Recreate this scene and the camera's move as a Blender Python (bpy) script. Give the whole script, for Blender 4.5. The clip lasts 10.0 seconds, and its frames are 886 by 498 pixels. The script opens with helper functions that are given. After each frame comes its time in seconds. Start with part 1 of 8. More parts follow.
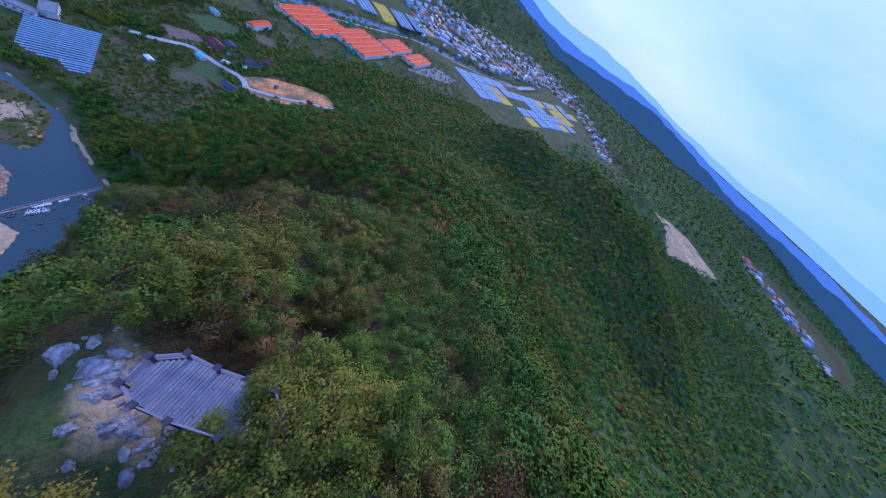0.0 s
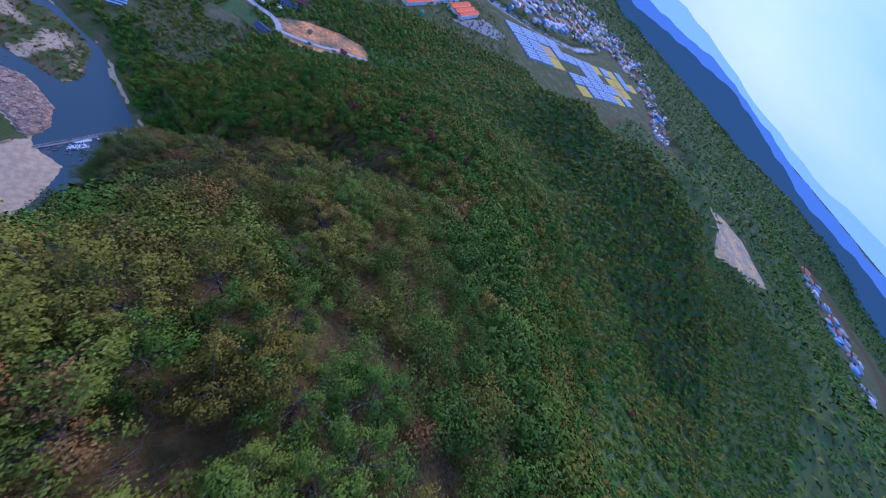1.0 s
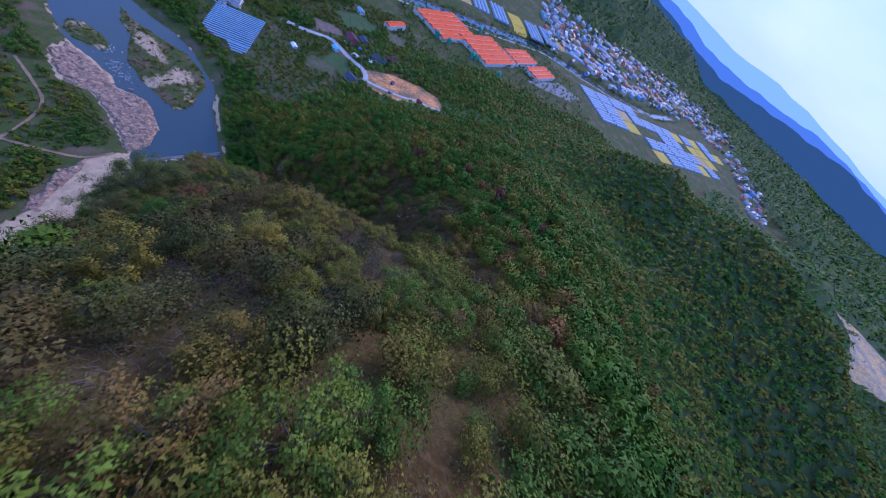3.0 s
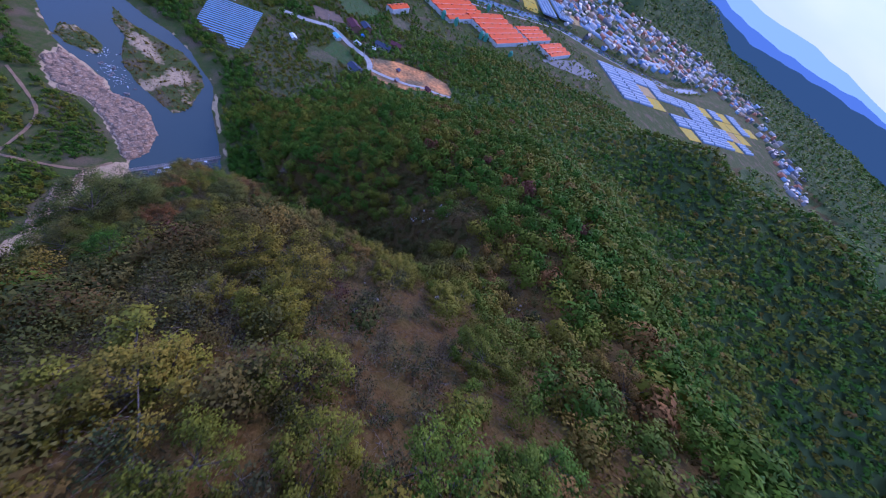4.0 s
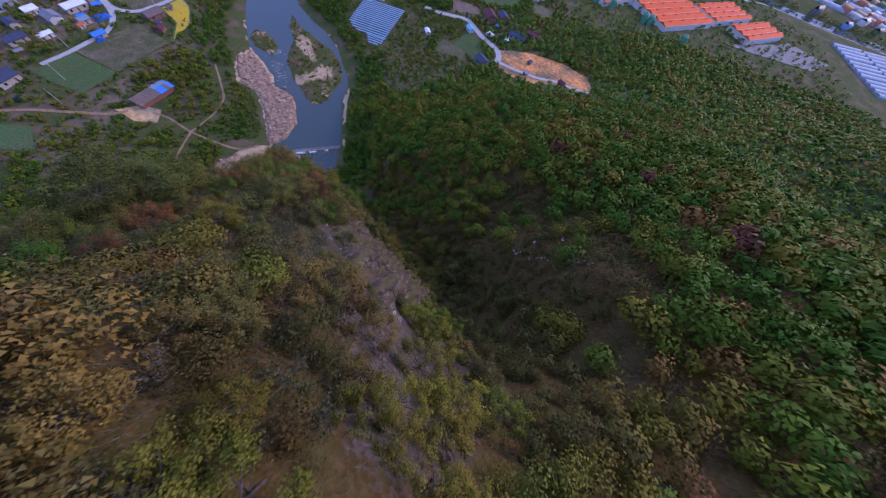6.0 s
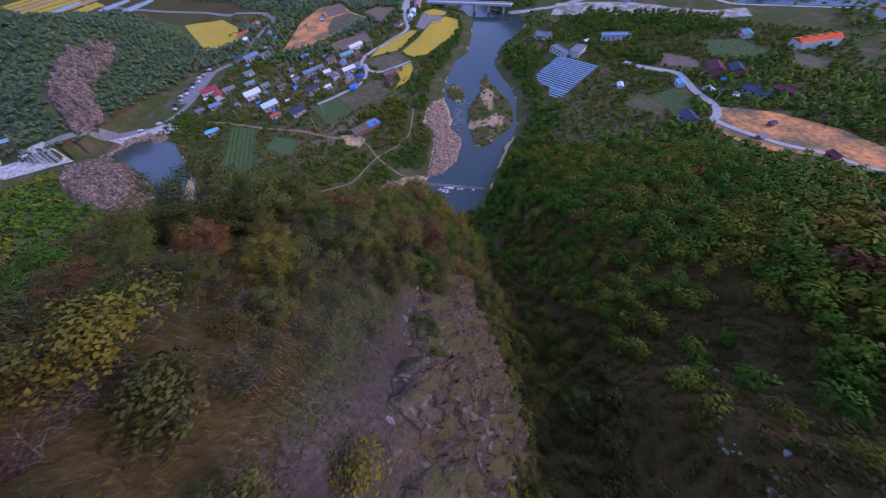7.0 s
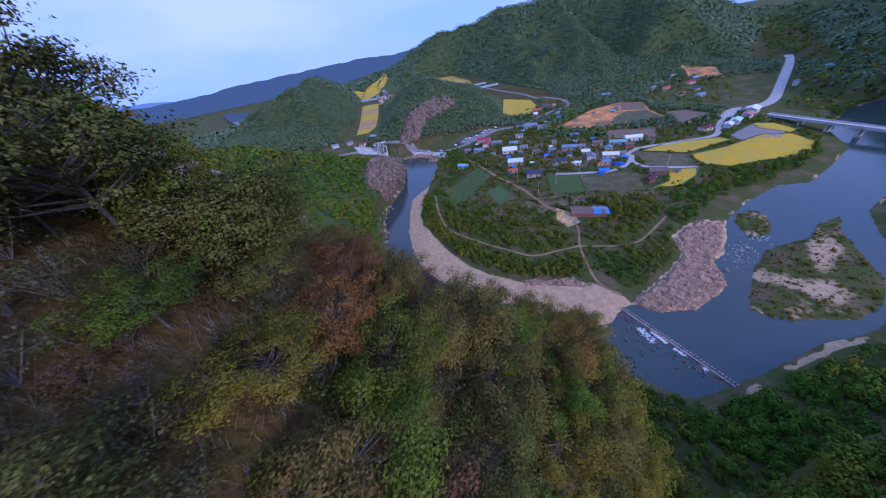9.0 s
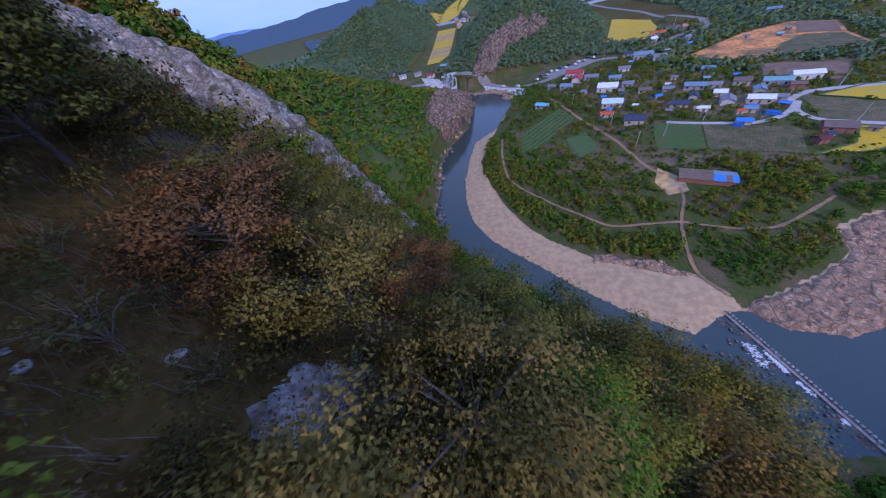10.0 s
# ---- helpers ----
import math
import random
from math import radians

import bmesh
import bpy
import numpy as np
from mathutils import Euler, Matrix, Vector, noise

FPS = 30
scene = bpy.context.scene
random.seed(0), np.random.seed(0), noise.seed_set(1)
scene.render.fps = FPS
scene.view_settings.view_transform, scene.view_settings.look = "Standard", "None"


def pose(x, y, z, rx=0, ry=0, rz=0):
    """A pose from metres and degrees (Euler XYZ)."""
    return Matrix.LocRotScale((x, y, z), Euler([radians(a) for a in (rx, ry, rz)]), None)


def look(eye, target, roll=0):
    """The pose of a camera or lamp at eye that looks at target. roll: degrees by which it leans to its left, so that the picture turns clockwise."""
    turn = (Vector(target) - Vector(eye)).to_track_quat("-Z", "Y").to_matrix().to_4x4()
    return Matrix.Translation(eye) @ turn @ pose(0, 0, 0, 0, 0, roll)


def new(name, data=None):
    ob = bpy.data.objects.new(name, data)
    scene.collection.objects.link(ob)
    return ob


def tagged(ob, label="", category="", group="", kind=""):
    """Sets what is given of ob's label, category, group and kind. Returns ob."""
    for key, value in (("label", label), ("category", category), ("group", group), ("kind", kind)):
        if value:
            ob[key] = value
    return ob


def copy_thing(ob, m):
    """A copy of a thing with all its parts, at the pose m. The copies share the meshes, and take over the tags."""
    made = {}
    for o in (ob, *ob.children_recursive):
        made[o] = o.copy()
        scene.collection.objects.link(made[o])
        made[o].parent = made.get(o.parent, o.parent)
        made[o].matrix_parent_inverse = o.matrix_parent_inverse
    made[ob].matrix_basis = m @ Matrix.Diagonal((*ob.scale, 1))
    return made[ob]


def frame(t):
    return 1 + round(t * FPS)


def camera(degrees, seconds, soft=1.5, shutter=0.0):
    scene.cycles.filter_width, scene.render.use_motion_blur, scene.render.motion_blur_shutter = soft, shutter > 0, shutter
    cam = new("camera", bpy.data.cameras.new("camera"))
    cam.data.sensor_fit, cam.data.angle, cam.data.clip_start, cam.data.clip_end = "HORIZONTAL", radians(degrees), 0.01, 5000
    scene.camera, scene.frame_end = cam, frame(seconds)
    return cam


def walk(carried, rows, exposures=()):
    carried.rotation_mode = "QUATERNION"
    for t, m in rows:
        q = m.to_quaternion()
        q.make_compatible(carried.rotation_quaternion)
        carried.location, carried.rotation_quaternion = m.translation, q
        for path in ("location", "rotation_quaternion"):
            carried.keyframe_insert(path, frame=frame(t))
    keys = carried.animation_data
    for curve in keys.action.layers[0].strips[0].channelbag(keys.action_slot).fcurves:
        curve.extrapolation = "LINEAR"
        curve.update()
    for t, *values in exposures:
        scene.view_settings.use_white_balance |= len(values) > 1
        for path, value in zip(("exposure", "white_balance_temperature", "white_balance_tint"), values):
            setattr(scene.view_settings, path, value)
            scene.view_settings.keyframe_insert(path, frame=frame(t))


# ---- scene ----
cam = camera(117.31, 10.0, soft=1.1, shutter=0.1)
walk(cam, [
    (0.0, pose(-89.58, 4.06, 177.08, 38.40, -28.25, -125.51)),
    (0.5, pose(-87.88, 0.14, 175.68, 31.93, -27.88, -122.36)),
    (1, pose(-84.92, -3.60, 173.36, 27.63, -27.56, -116.16)),
    (1.5, pose(-80.89, -7.08, 170.18, 25.90, -26.99, -109.12)),
    (2, pose(-75.97, -10.17, 166.09, 28.07, -26.16, -104.22)),
    (2.5, pose(-71.18, -12.40, 161.90, 30.23, -24.99, -101.49)),
    (3.8, pose(-57.57, -16.17, 151.15, 29.15, -22.00, -104.04)),
    (4, pose(-55.46, -16.89, 149.31, 28.69, -20.92, -103.11)),
    (4.5, pose(-50.43, -18.53, 144.46, 27.81, -19.11, -99.35)),
    (5, pose(-45.86, -19.70, 139.46, 26.76, -17.68, -95.88)),
    (5.2, pose(-44.15, -19.89, 137.70, 26.11, -16.96, -94.11)),
    (6.3, pose(-32.72, -23.78, 127.89, 25.02, -3.95, -77.60)),
    (6.5, pose(-29.88, -23.12, 125.43, 26.48, -1.11, -72.32)),
    (7, pose(-22.61, -20.05, 118.37, 32.23, 5.94, -55.92)),
    (7.5, pose(-16.11, -16.56, 112.81, 40.38, 10.14, -39.84)),
    (8, pose(-10.51, -12.01, 107.49, 48.85, 9.85, -26.66)),
    (8.5, pose(-5.86, -6.67, 102.61, 54.09, 8.25, -14.06)),
    (9, pose(-2.65, -0.95, 99.13, 53.11, 8.49, -5.65)),
    (9.5, pose(-0.31, 6.13, 94.82, 48.58, 9.71, 0.59)),
    (10, pose(-1.03, 11.68, 90.17, 44.94, 10.22, 8.72)),
], [(0.0, 0.6, 5250, 41), (1.5, 0.6, 5200, 44), (2.7, 0.6, 5230, 46), (4.0, 0.64, 5580, 52), (5.2, 0.62, 5880, 54), (6.5, 0.5, 6400, 54), (7.0, 0.45, 6280, 53), (8.0, 0.46, 5700, 51), (9.0, 0.47, 5780, 49), (10.0, 0.5, 6080, 46)])

# ---- daylight: hazy evening sky, weak wide sun ----
world = bpy.data.worlds.new("sky")
scene.world = world
world.use_nodes = True
wn, wl = world.node_tree.nodes, world.node_tree.links
wn.clear()
sky = wn.new("ShaderNodeTexSky")
sky.sky_type = "NISHITA"
sky.sun_disc = False
sky.sun_elevation = radians(24)
sky.sun_rotation = radians(150)
sky.air_density, sky.dust_density, sky.ozone_density = 1.0, 1.2, 2.0
haze_mix = wn.new("ShaderNodeMix")
haze_mix.data_type = "RGBA"
haze_mix.inputs[0].default_value = 0.94
# thin high cloud: pale sheets over a soft blue
sky_dir = wn.new("ShaderNodeTexCoord")
sky_map = wn.new("ShaderNodeMapping")
sky_map.inputs["Scale"].default_value = (1.0, 1.6, 4.5)
cloud = wn.new("ShaderNodeTexNoise")
cloud.inputs["Scale"].default_value = 1.3
cloud.inputs["Detail"].default_value = 5
cloud_mix = wn.new("ShaderNodeMix")
cloud_mix.data_type = "RGBA"
cloud_mix.inputs[6].default_value = (2.0, 4.4, 9.2, 1)
cloud_mix.inputs[7].default_value = (3.5, 5.5, 8.8, 1)
cloud_range = wn.new("ShaderNodeMapRange")
cloud_range.inputs[1].default_value, cloud_range.inputs[2].default_value = 0.36, 0.66
wl.new(sky_dir.outputs["Generated"], sky_map.inputs["Vector"])
wl.new(sky_map.outputs[0], cloud.inputs["Vector"])
wl.new(cloud.outputs["Fac"], cloud_range.inputs[0])
wl.new(cloud_range.outputs[0], cloud_mix.inputs[0])
wl.new(cloud_mix.outputs[2], haze_mix.inputs[7])
bg = wn.new("ShaderNodeBackground")
bg.inputs[1].default_value = 0.10
wo = wn.new("ShaderNodeOutputWorld")
wl.new(sky.outputs[0], haze_mix.inputs[6])
wl.new(haze_mix.outputs[2], bg.inputs[0])
wl.new(bg.outputs[0], wo.inputs[0])

sun = new("sun", bpy.data.lights.new("sun", "SUN"))
sun.data.energy = 1.3
sun.data.angle = radians(14)
sun.data.color = (1.0, 0.97, 0.92)
sun.matrix_world = look((0, 0, 300), (-60, 95, 240))


# ---- materials ----
def mat(name, color, rough=0.8, var=0.25, scale=0.5, bump=0.0, second=None, fine=6.0, metal=0.0, spec=0.3, rand=0.0, island=0.0):
    """A surface with two scales of variation: broad patches and fine grain, in metres."""
    m = bpy.data.materials.new(name)
    m.use_nodes = True
    n, l = m.node_tree.nodes, m.node_tree.links
    b = n["Principled BSDF"]
    b.inputs["Roughness"].default_value = rough
    b.inputs["Metallic"].default_value = metal
    b.inputs["Specular IOR Level"].default_value = spec
    geo = n.new("ShaderNodeNewGeometry")
    big, small = n.new("ShaderNodeTexNoise"), n.new("ShaderNodeTexNoise")
    for tex, s, d in ((big, scale, 3), (small, scale * fine, 4)):
        tex.inputs["Scale"].default_value = s
        tex.inputs["Detail"].default_value = d
        l.new(geo.outputs["Position"], tex.inputs["Vector"])
    ramp = n.new("ShaderNodeMapRange")
    ramp.inputs[1].default_value, ramp.inputs[2].default_value = 0.38, 0.62
    l.new(big.outputs["Fac"], ramp.inputs[0])
    mix = n.new("ShaderNodeMix")
    mix.data_type = "RGBA"
    c2 = second or tuple(v * (1 - var) for v in color)
    mix.inputs[6].default_value = (*color, 1)
    mix.inputs[7].default_value = (*c2, 1)
    l.new(ramp.outputs[0], mix.inputs[0])
    hsv = n.new("ShaderNodeHueSaturation")
    l.new(mix.outputs[2], hsv.inputs["Color"])
    val = n.new("ShaderNodeMapRange")
    val.inputs[3].default_value, val.inputs[4].default_value = 1 - var, 1 + var
    val.inputs[1].default_value, val.inputs[2].default_value = 0.3, 0.7
    l.new(small.outputs["Fac"], val.inputs[0])
    out = val.outputs[0]
    if rand or island:
        src = n.new("ShaderNodeObjectInfo").outputs["Random"] if rand else geo.outputs["Random Per Island"]
        r = n.new("ShaderNodeMapRange")
        amt = rand or island
        r.inputs[3].default_value, r.inputs[4].default_value = 1 - amt, 1 + amt
        l.new(src, r.inputs[0])
        mul = n.new("ShaderNodeMath")
        mul.operation = "MULTIPLY"
        l.new(out, mul.inputs[0])
        l.new(r.outputs[0], mul.inputs[1])
        out = mul.outputs[0]
    l.new(out, hsv.inputs["Value"])
    l.new(hsv.outputs[0], b.inputs["Base Color"])
    if bump:
        bp = n.new("ShaderNodeBump")
        bp.inputs["Strength"].default_value = bump
        bp.inputs["Distance"].default_value = 0.3
        l.new(small.outputs["Fac"], bp.inputs["Height"])
        l.new(bp.outputs[0], b.inputs["Normal"])
    return m


def foliage(name, stops, source, bright=1.0, spread=0.4, gloss=0.1):
    """Leaves: the tree's hue along a ramp (by object, or by the tree's own 'hue' value), and light and dark leaves."""
    m = bpy.data.materials.new(name)
    m.use_nodes = True
    n, l = m.node_tree.nodes, m.node_tree.links
    b = n["Principled BSDF"]
    b.inputs["Roughness"].default_value = 0.6
    b.inputs["Specular IOR Level"].default_value = gloss
    ramp = n.new("ShaderNodeValToRGB")
    cr = ramp.color_ramp
    while len(cr.elements) < len(stops):
        cr.elements.new(0.5)
    for e, (p, c) in zip(cr.elements, stops):
        e.position, e.color = p, (c[0] * bright, c[1] * bright, c[2] * bright, 1)
    if source == "object":
        sep = n.new("ShaderNodeSeparateColor")
        l.new(n.new("ShaderNodeObjectInfo").outputs["Color"], sep.inputs[0])
        src = sep.outputs[0]
    else:
        at = n.new("ShaderNodeAttribute")
        at.attribute_name = "hue"
        src = at.outputs["Fac"]
    l.new(src, ramp.inputs[0])
    geo = n.new("ShaderNodeNewGeometry")
    r = n.new("ShaderNodeMapRange")
    r.inputs[3].default_value, r.inputs[4].default_value = 1 - spread, 1 + spread
    patch = n.new("ShaderNodeTexNoise")
    patch.inputs["Scale"].default_value = 0.22
    patch.inputs["Detail"].default_value = 3
    l.new(geo.outputs["Position"], patch.inputs["Vector"])
    pr = n.new("ShaderNodeMapRange")
    pr.inputs[1].default_value, pr.inputs[2].default_value = 0.32, 0.68
    pr.inputs[3].default_value, pr.inputs[4].default_value = 0.72, 1.28
    l.new(patch.outputs["Fac"], pr.inputs[0])
    both = n.new("ShaderNodeMath")
    both.operation = "MULTIPLY"
    l.new(r.outputs[0], both.inputs[0])
    l.new(pr.outputs[0], both.inputs[1])
    l.new(geo.outputs["Random Per Island"], r.inputs[0])
    hsv = n.new("ShaderNodeHueSaturation")
    l.new(ramp.outputs[0], hsv.inputs["Color"])
    l.new(both.outputs[0], hsv.inputs["Value"])
    l.new(hsv.outputs[0], b.inputs["Base Color"])
    return m


LEAF = [(0.0, (0.036, 0.102, 0.010)), (0.22, (0.084, 0.126, 0.013)), (0.42, (0.132, 0.122, 0.014)), (0.6, (0.148, 0.114, 0.015)),
        (0.78, (0.165, 0.100, 0.022)), (0.9, (0.18, 0.078, 0.025)), (1.0, (0.13, 0.045, 0.028))]
M_LEAF = foliage("autumn_leaves", LEAF, "object", 1.12, 0.3)
M_FOREST = foliage("forest_leaves", LEAF, "hue", 1.12, 0.11, 0.05)
# leaf greens lightened and blued here, in place of haze over the north hills
M_HAZED_WOOD = foliage("hazed_hill_leaves", [(0.0, (0.042, 0.082, 0.038)), (0.25, (0.062, 0.100, 0.040)), (0.5, (0.092, 0.108, 0.040)), (1.0, (0.13, 0.11, 0.05))], "hue", 1.7, 0.07, 0.25)
M_CREST = foliage("crest_leaves", LEAF, "hue", 1.08, 0.24)
AGED = [(0.0, (0.046, 0.066, 0.015)), (0.3, (0.074, 0.079, 0.016)), (0.5, (0.092, 0.080, 0.018)), (0.75, (0.112, 0.074, 0.019)), (1.0, (0.11, 0.045, 0.022))]
M_AGED = foliage("aged_oak_leaves", AGED, "object", 1.3, 0.3)
M_AGED_CREST = foliage("aged_crest_leaves", AGED, "hue", 0.94, 0.28)
DULL = [(0.0, (0.045, 0.062, 0.022)), (0.4, (0.085, 0.082, 0.03)), (0.7, (0.11, 0.082, 0.042)), (1.0, (0.12, 0.055, 0.04))]
M_SHRUB = foliage("dull_shrub_leaves", DULL, "object", 0.9)
M_BARK = mat("bark", (0.12, 0.10, 0.085), 0.9, 0.35, 1.5, 0.4)
M_TWIG = mat("dry_twigs", (0.20, 0.165, 0.14), 0.9, 0.3, 1.0)
M_WATER = bpy.data.materials.new("river_water")
M_WATER.use_nodes = True
_n, _l = M_WATER.node_tree.nodes, M_WATER.node_tree.links
_b = _n["Principled BSDF"]
_b.inputs["Base Color"].default_value = (0.032, 0.058, 0.056, 1)
_b.inputs["Roughness"].default_value = 0.12
_b.inputs["Specular IOR Level"].default_value = 0.5
_t = _n.new("ShaderNodeTexNoise")
_t.inputs["Scale"].default_value = 1.4
_t.inputs["Detail"].default_value = 4
_g = _n.new("ShaderNodeNewGeometry")
_l.new(_g.outputs["Position"], _t.inputs["Vector"])
_bp = _n.new("ShaderNodeBump")
_bp.inputs["Strength"].default_value = 0.25
_bp.inputs["Distance"].default_value = 0.05
_l.new(_t.outputs["Fac"], _bp.inputs["Height"])
_l.new(_bp.outputs[0], _b.inputs["Normal"])
M_POND = bpy.data.materials.new("still_water")
M_POND.use_nodes = True
M_POND.node_tree.nodes["Principled BSDF"].inputs["Base Color"].default_value = (0.05, 0.06, 0.06, 1)
M_POND.node_tree.nodes["Principled BSDF"].inputs["Roughness"].default_value = 0.06
M_FOAM = mat("white_water", (0.75, 0.8, 0.82), 0.7, 0.3, 2.0, 0.5)
M_PADDY = mat("ripe_rice", (0.56, 0.335, 0.012), 0.9, 0.18, 0.12, 0.3, (0.44, 0.33, 0.05), 20)
M_PADDY2 = mat("cut_rice", (0.46, 0.30, 0.11), 0.9, 0.2, 0.1, 0.3, (0.38, 0.24, 0.09), 20)
M_CROP = mat("green_crop", (0.05, 0.12, 0.03), 0.9, 0.45, 0.25, 0.6, (0.085, 0.11, 0.04), 8)
M_OLIVE = mat("olive_crop", (0.075, 0.085, 0.03), 0.9, 0.45, 0.2, 0.6, (0.14, 0.11, 0.06), 8)
M_SOIL = mat("brown_soil", (0.22, 0.14, 0.09), 0.95, 0.25, 0.2, 0.4, (0.16, 0.11, 0.08))
M_CLAY = mat("orange_clay", (0.66, 0.26, 0.085), 0.95, 0.4, 0.06, 0.6, (0.20, 0.135, 0.065), 7)
M_SAND = mat("pale_sand", (0.54, 0.32, 0.13), 0.95, 0.3, 0.06, 0.4, (0.30, 0.235, 0.15))
M_ROAD = mat("concrete_road", (0.42, 0.40, 0.37), 0.9, 0.15, 0.3, 0.1)
M_TAR = mat("grey_asphalt", (0.24, 0.225, 0.205), 0.9, 0.15, 0.3, 0.1)
M_PATH = mat("dirt_path", (0.33, 0.195, 0.11), 0.95, 0.25, 0.4, 0.3)
M_GRAVEL = mat("pale_gravel", (0.44, 0.41, 0.36), 0.95, 0.4, 0.12, 0.5, (0.20, 0.18, 0.13), 9)
M_DRYLAND = mat("dry_scrub_ground", (0.10, 0.085, 0.036), 0.95, 0.4, 0.12, 0.5, (0.062, 0.078, 0.024), 9)
M_PAVE = mat("paved_bank_stone", (0.55, 0.53, 0.49), 0.9, 0.35, 0.35, 0.8, (0.33, 0.31, 0.28), 3)
M_STONE = mat("granite_stone", (0.36, 0.33, 0.31), 0.9, 0.3, 0.8, 0.5, rand=0.15)
M_WETROCK = mat("wet_dark_rock", (0.12, 0.10, 0.09), 0.4, 0.45, 0.6, 0.8, (0.055, 0.05, 0.05), 6)
M_SLAB = mat("grey_rock", (0.22, 0.195, 0.185), 0.9, 0.4, 0.5, 0.8, (0.13, 0.10, 0.09), 8)


def cliff_material(name, dark, warm, pale, turf, joint, turf_share=0.56):
    """Jointed rock: dark and rusty faces, pale lichen, grass on the ledges."""
    m = mat(name, dark, 0.9, 0.35, 0.5, 1.0, warm, 7)
    n, l = m.node_tree.nodes, m.node_tree.links
    b = n["Principled BSDF"]
    geo = n.new("ShaderNodeNewGeometry")
    base = b.inputs["Base Color"].links[0].from_socket

    def layer(prev, scale, lo, hi, col, detail=5, joints=False):
        if joints:
            t = n.new("ShaderNodeTexVoronoi")
            t.feature = "DISTANCE_TO_EDGE"
            out = t.outputs["Distance"]
        else:
            t = n.new("ShaderNodeTexNoise")
            t.inputs["Detail"].default_value = detail
            out = t.outputs["Fac"]
        t.inputs["Scale"].default_value = scale
        warp = n.new("ShaderNodeMapping")
        warp.inputs["Rotation"].default_value = (0.5, 0.35, 0.7)
        warp.inputs["Scale"].default_value = (1.0, 0.7, 1.7) if joints else (1, 1, 1)
        l.new(geo.outputs["Position"], warp.inputs["Vector"])
        l.new(warp.outputs[0], t.inputs["Vector"])
        r = n.new("ShaderNodeMapRange")
        r.inputs[1].default_value, r.inputs[2].default_value = lo, hi
        l.new(out, r.inputs[0])
        x = n.new("ShaderNodeMix")
        x.data_type = "RGBA"
        l.new(r.outputs[0], x.inputs[0])
        l.new(prev, x.inputs[6])
        x.inputs[7].default_value = (*col, 1)
        return x.outputs[2]

    c = layer(base, 0.9, 0.56, 0.64, pale)
    c = layer(c, joint, 0.05, 0.0, tuple(v * 0.35 for v in dark), joints=True)
    c = layer(c, 0.42, turf_share, turf_share + 0.07, turf, 6)
    l.new(c, b.inputs["Base Color"])
    return m


M_ROCK = cliff_material("pink_river_rock", (0.40, 0.235, 0.145), (0.23, 0.15, 0.10), (0.48, 0.34, 0.235), (0.12, 0.085, 0.06), 0.22, 0.6)
M_CRAG = cliff_material("purple_brown_crag", (0.28, 0.18, 0.14), (0.13, 0.09, 0.068), (0.40, 0.30, 0.24), (0.055, 0.07, 0.026), 0.16, 0.53)
M_SLABROCK = cliff_material("streaked_grey_slab", (0.36, 0.31, 0.25), (0.17, 0.135, 0.10), (0.50, 0.45, 0.38), (0.085, 0.085, 0.035), 0.55, 0.6)
M_CLIFF = cliff_material("red_brown_cliff", (0.082, 0.053, 0.034), (0.12, 0.084, 0.05), (0.19, 0.155, 0.12), (0.105, 0.092, 0.032), 0.32, 0.5)
M_LICHEN = mat("lichen_grey_rock", (0.36, 0.34, 0.33), 0.9, 0.4, 0.8, 0.8, (0.17, 0.13, 0.12), 6)


def part(name, bm, material, parent=None, label=""):
    me = bpy.data.meshes.new(name)
    bm.to_mesh(me)
    bm.free()
    me.materials.append(material)
    ob = new(name, me)
    if parent:
        ob.parent = parent
    if label:
        tagged(ob, label)
    return ob


def raw(name, verts, faces, material, hue=None, smooth=False, normals=None):
    """A mesh object from arrays; normals, one a vertex, round off the shading of leaf clumps."""
    me = bpy.data.meshes.new(name)
    verts = np.asarray(verts, np.float32)
    faces = np.asarray(faces, np.int32)
    k = faces.shape[1]
    me.vertices.add(len(verts))
    me.vertices.foreach_set("co", verts.ravel())
    me.loops.add(faces.size)
    me.loops.foreach_set("vertex_index", faces.ravel())
    me.polygons.add(len(faces))
    me.polygons.foreach_set("loop_start", np.arange(0, faces.size, k, dtype=np.int32))
    me.polygons.foreach_set("loop_total", np.full(len(faces), k, np.int32))
    if smooth:
        me.polygons.foreach_set("use_smooth", np.ones(len(faces), bool))
    if hue is not None:
        at = me.attributes.new("hue", "FLOAT", "POINT")
        at.data.foreach_set("value", np.asarray(hue, np.float32))
    if normals is not None:
        at = me.attributes.new("custom_normal", "FLOAT_VECTOR", "POINT")
        at.data.foreach_set("vector", np.asarray(normals, np.float32).ravel())
    me.update(calc_edges=True)
    me.materials.append(material)
    return new(name, me)


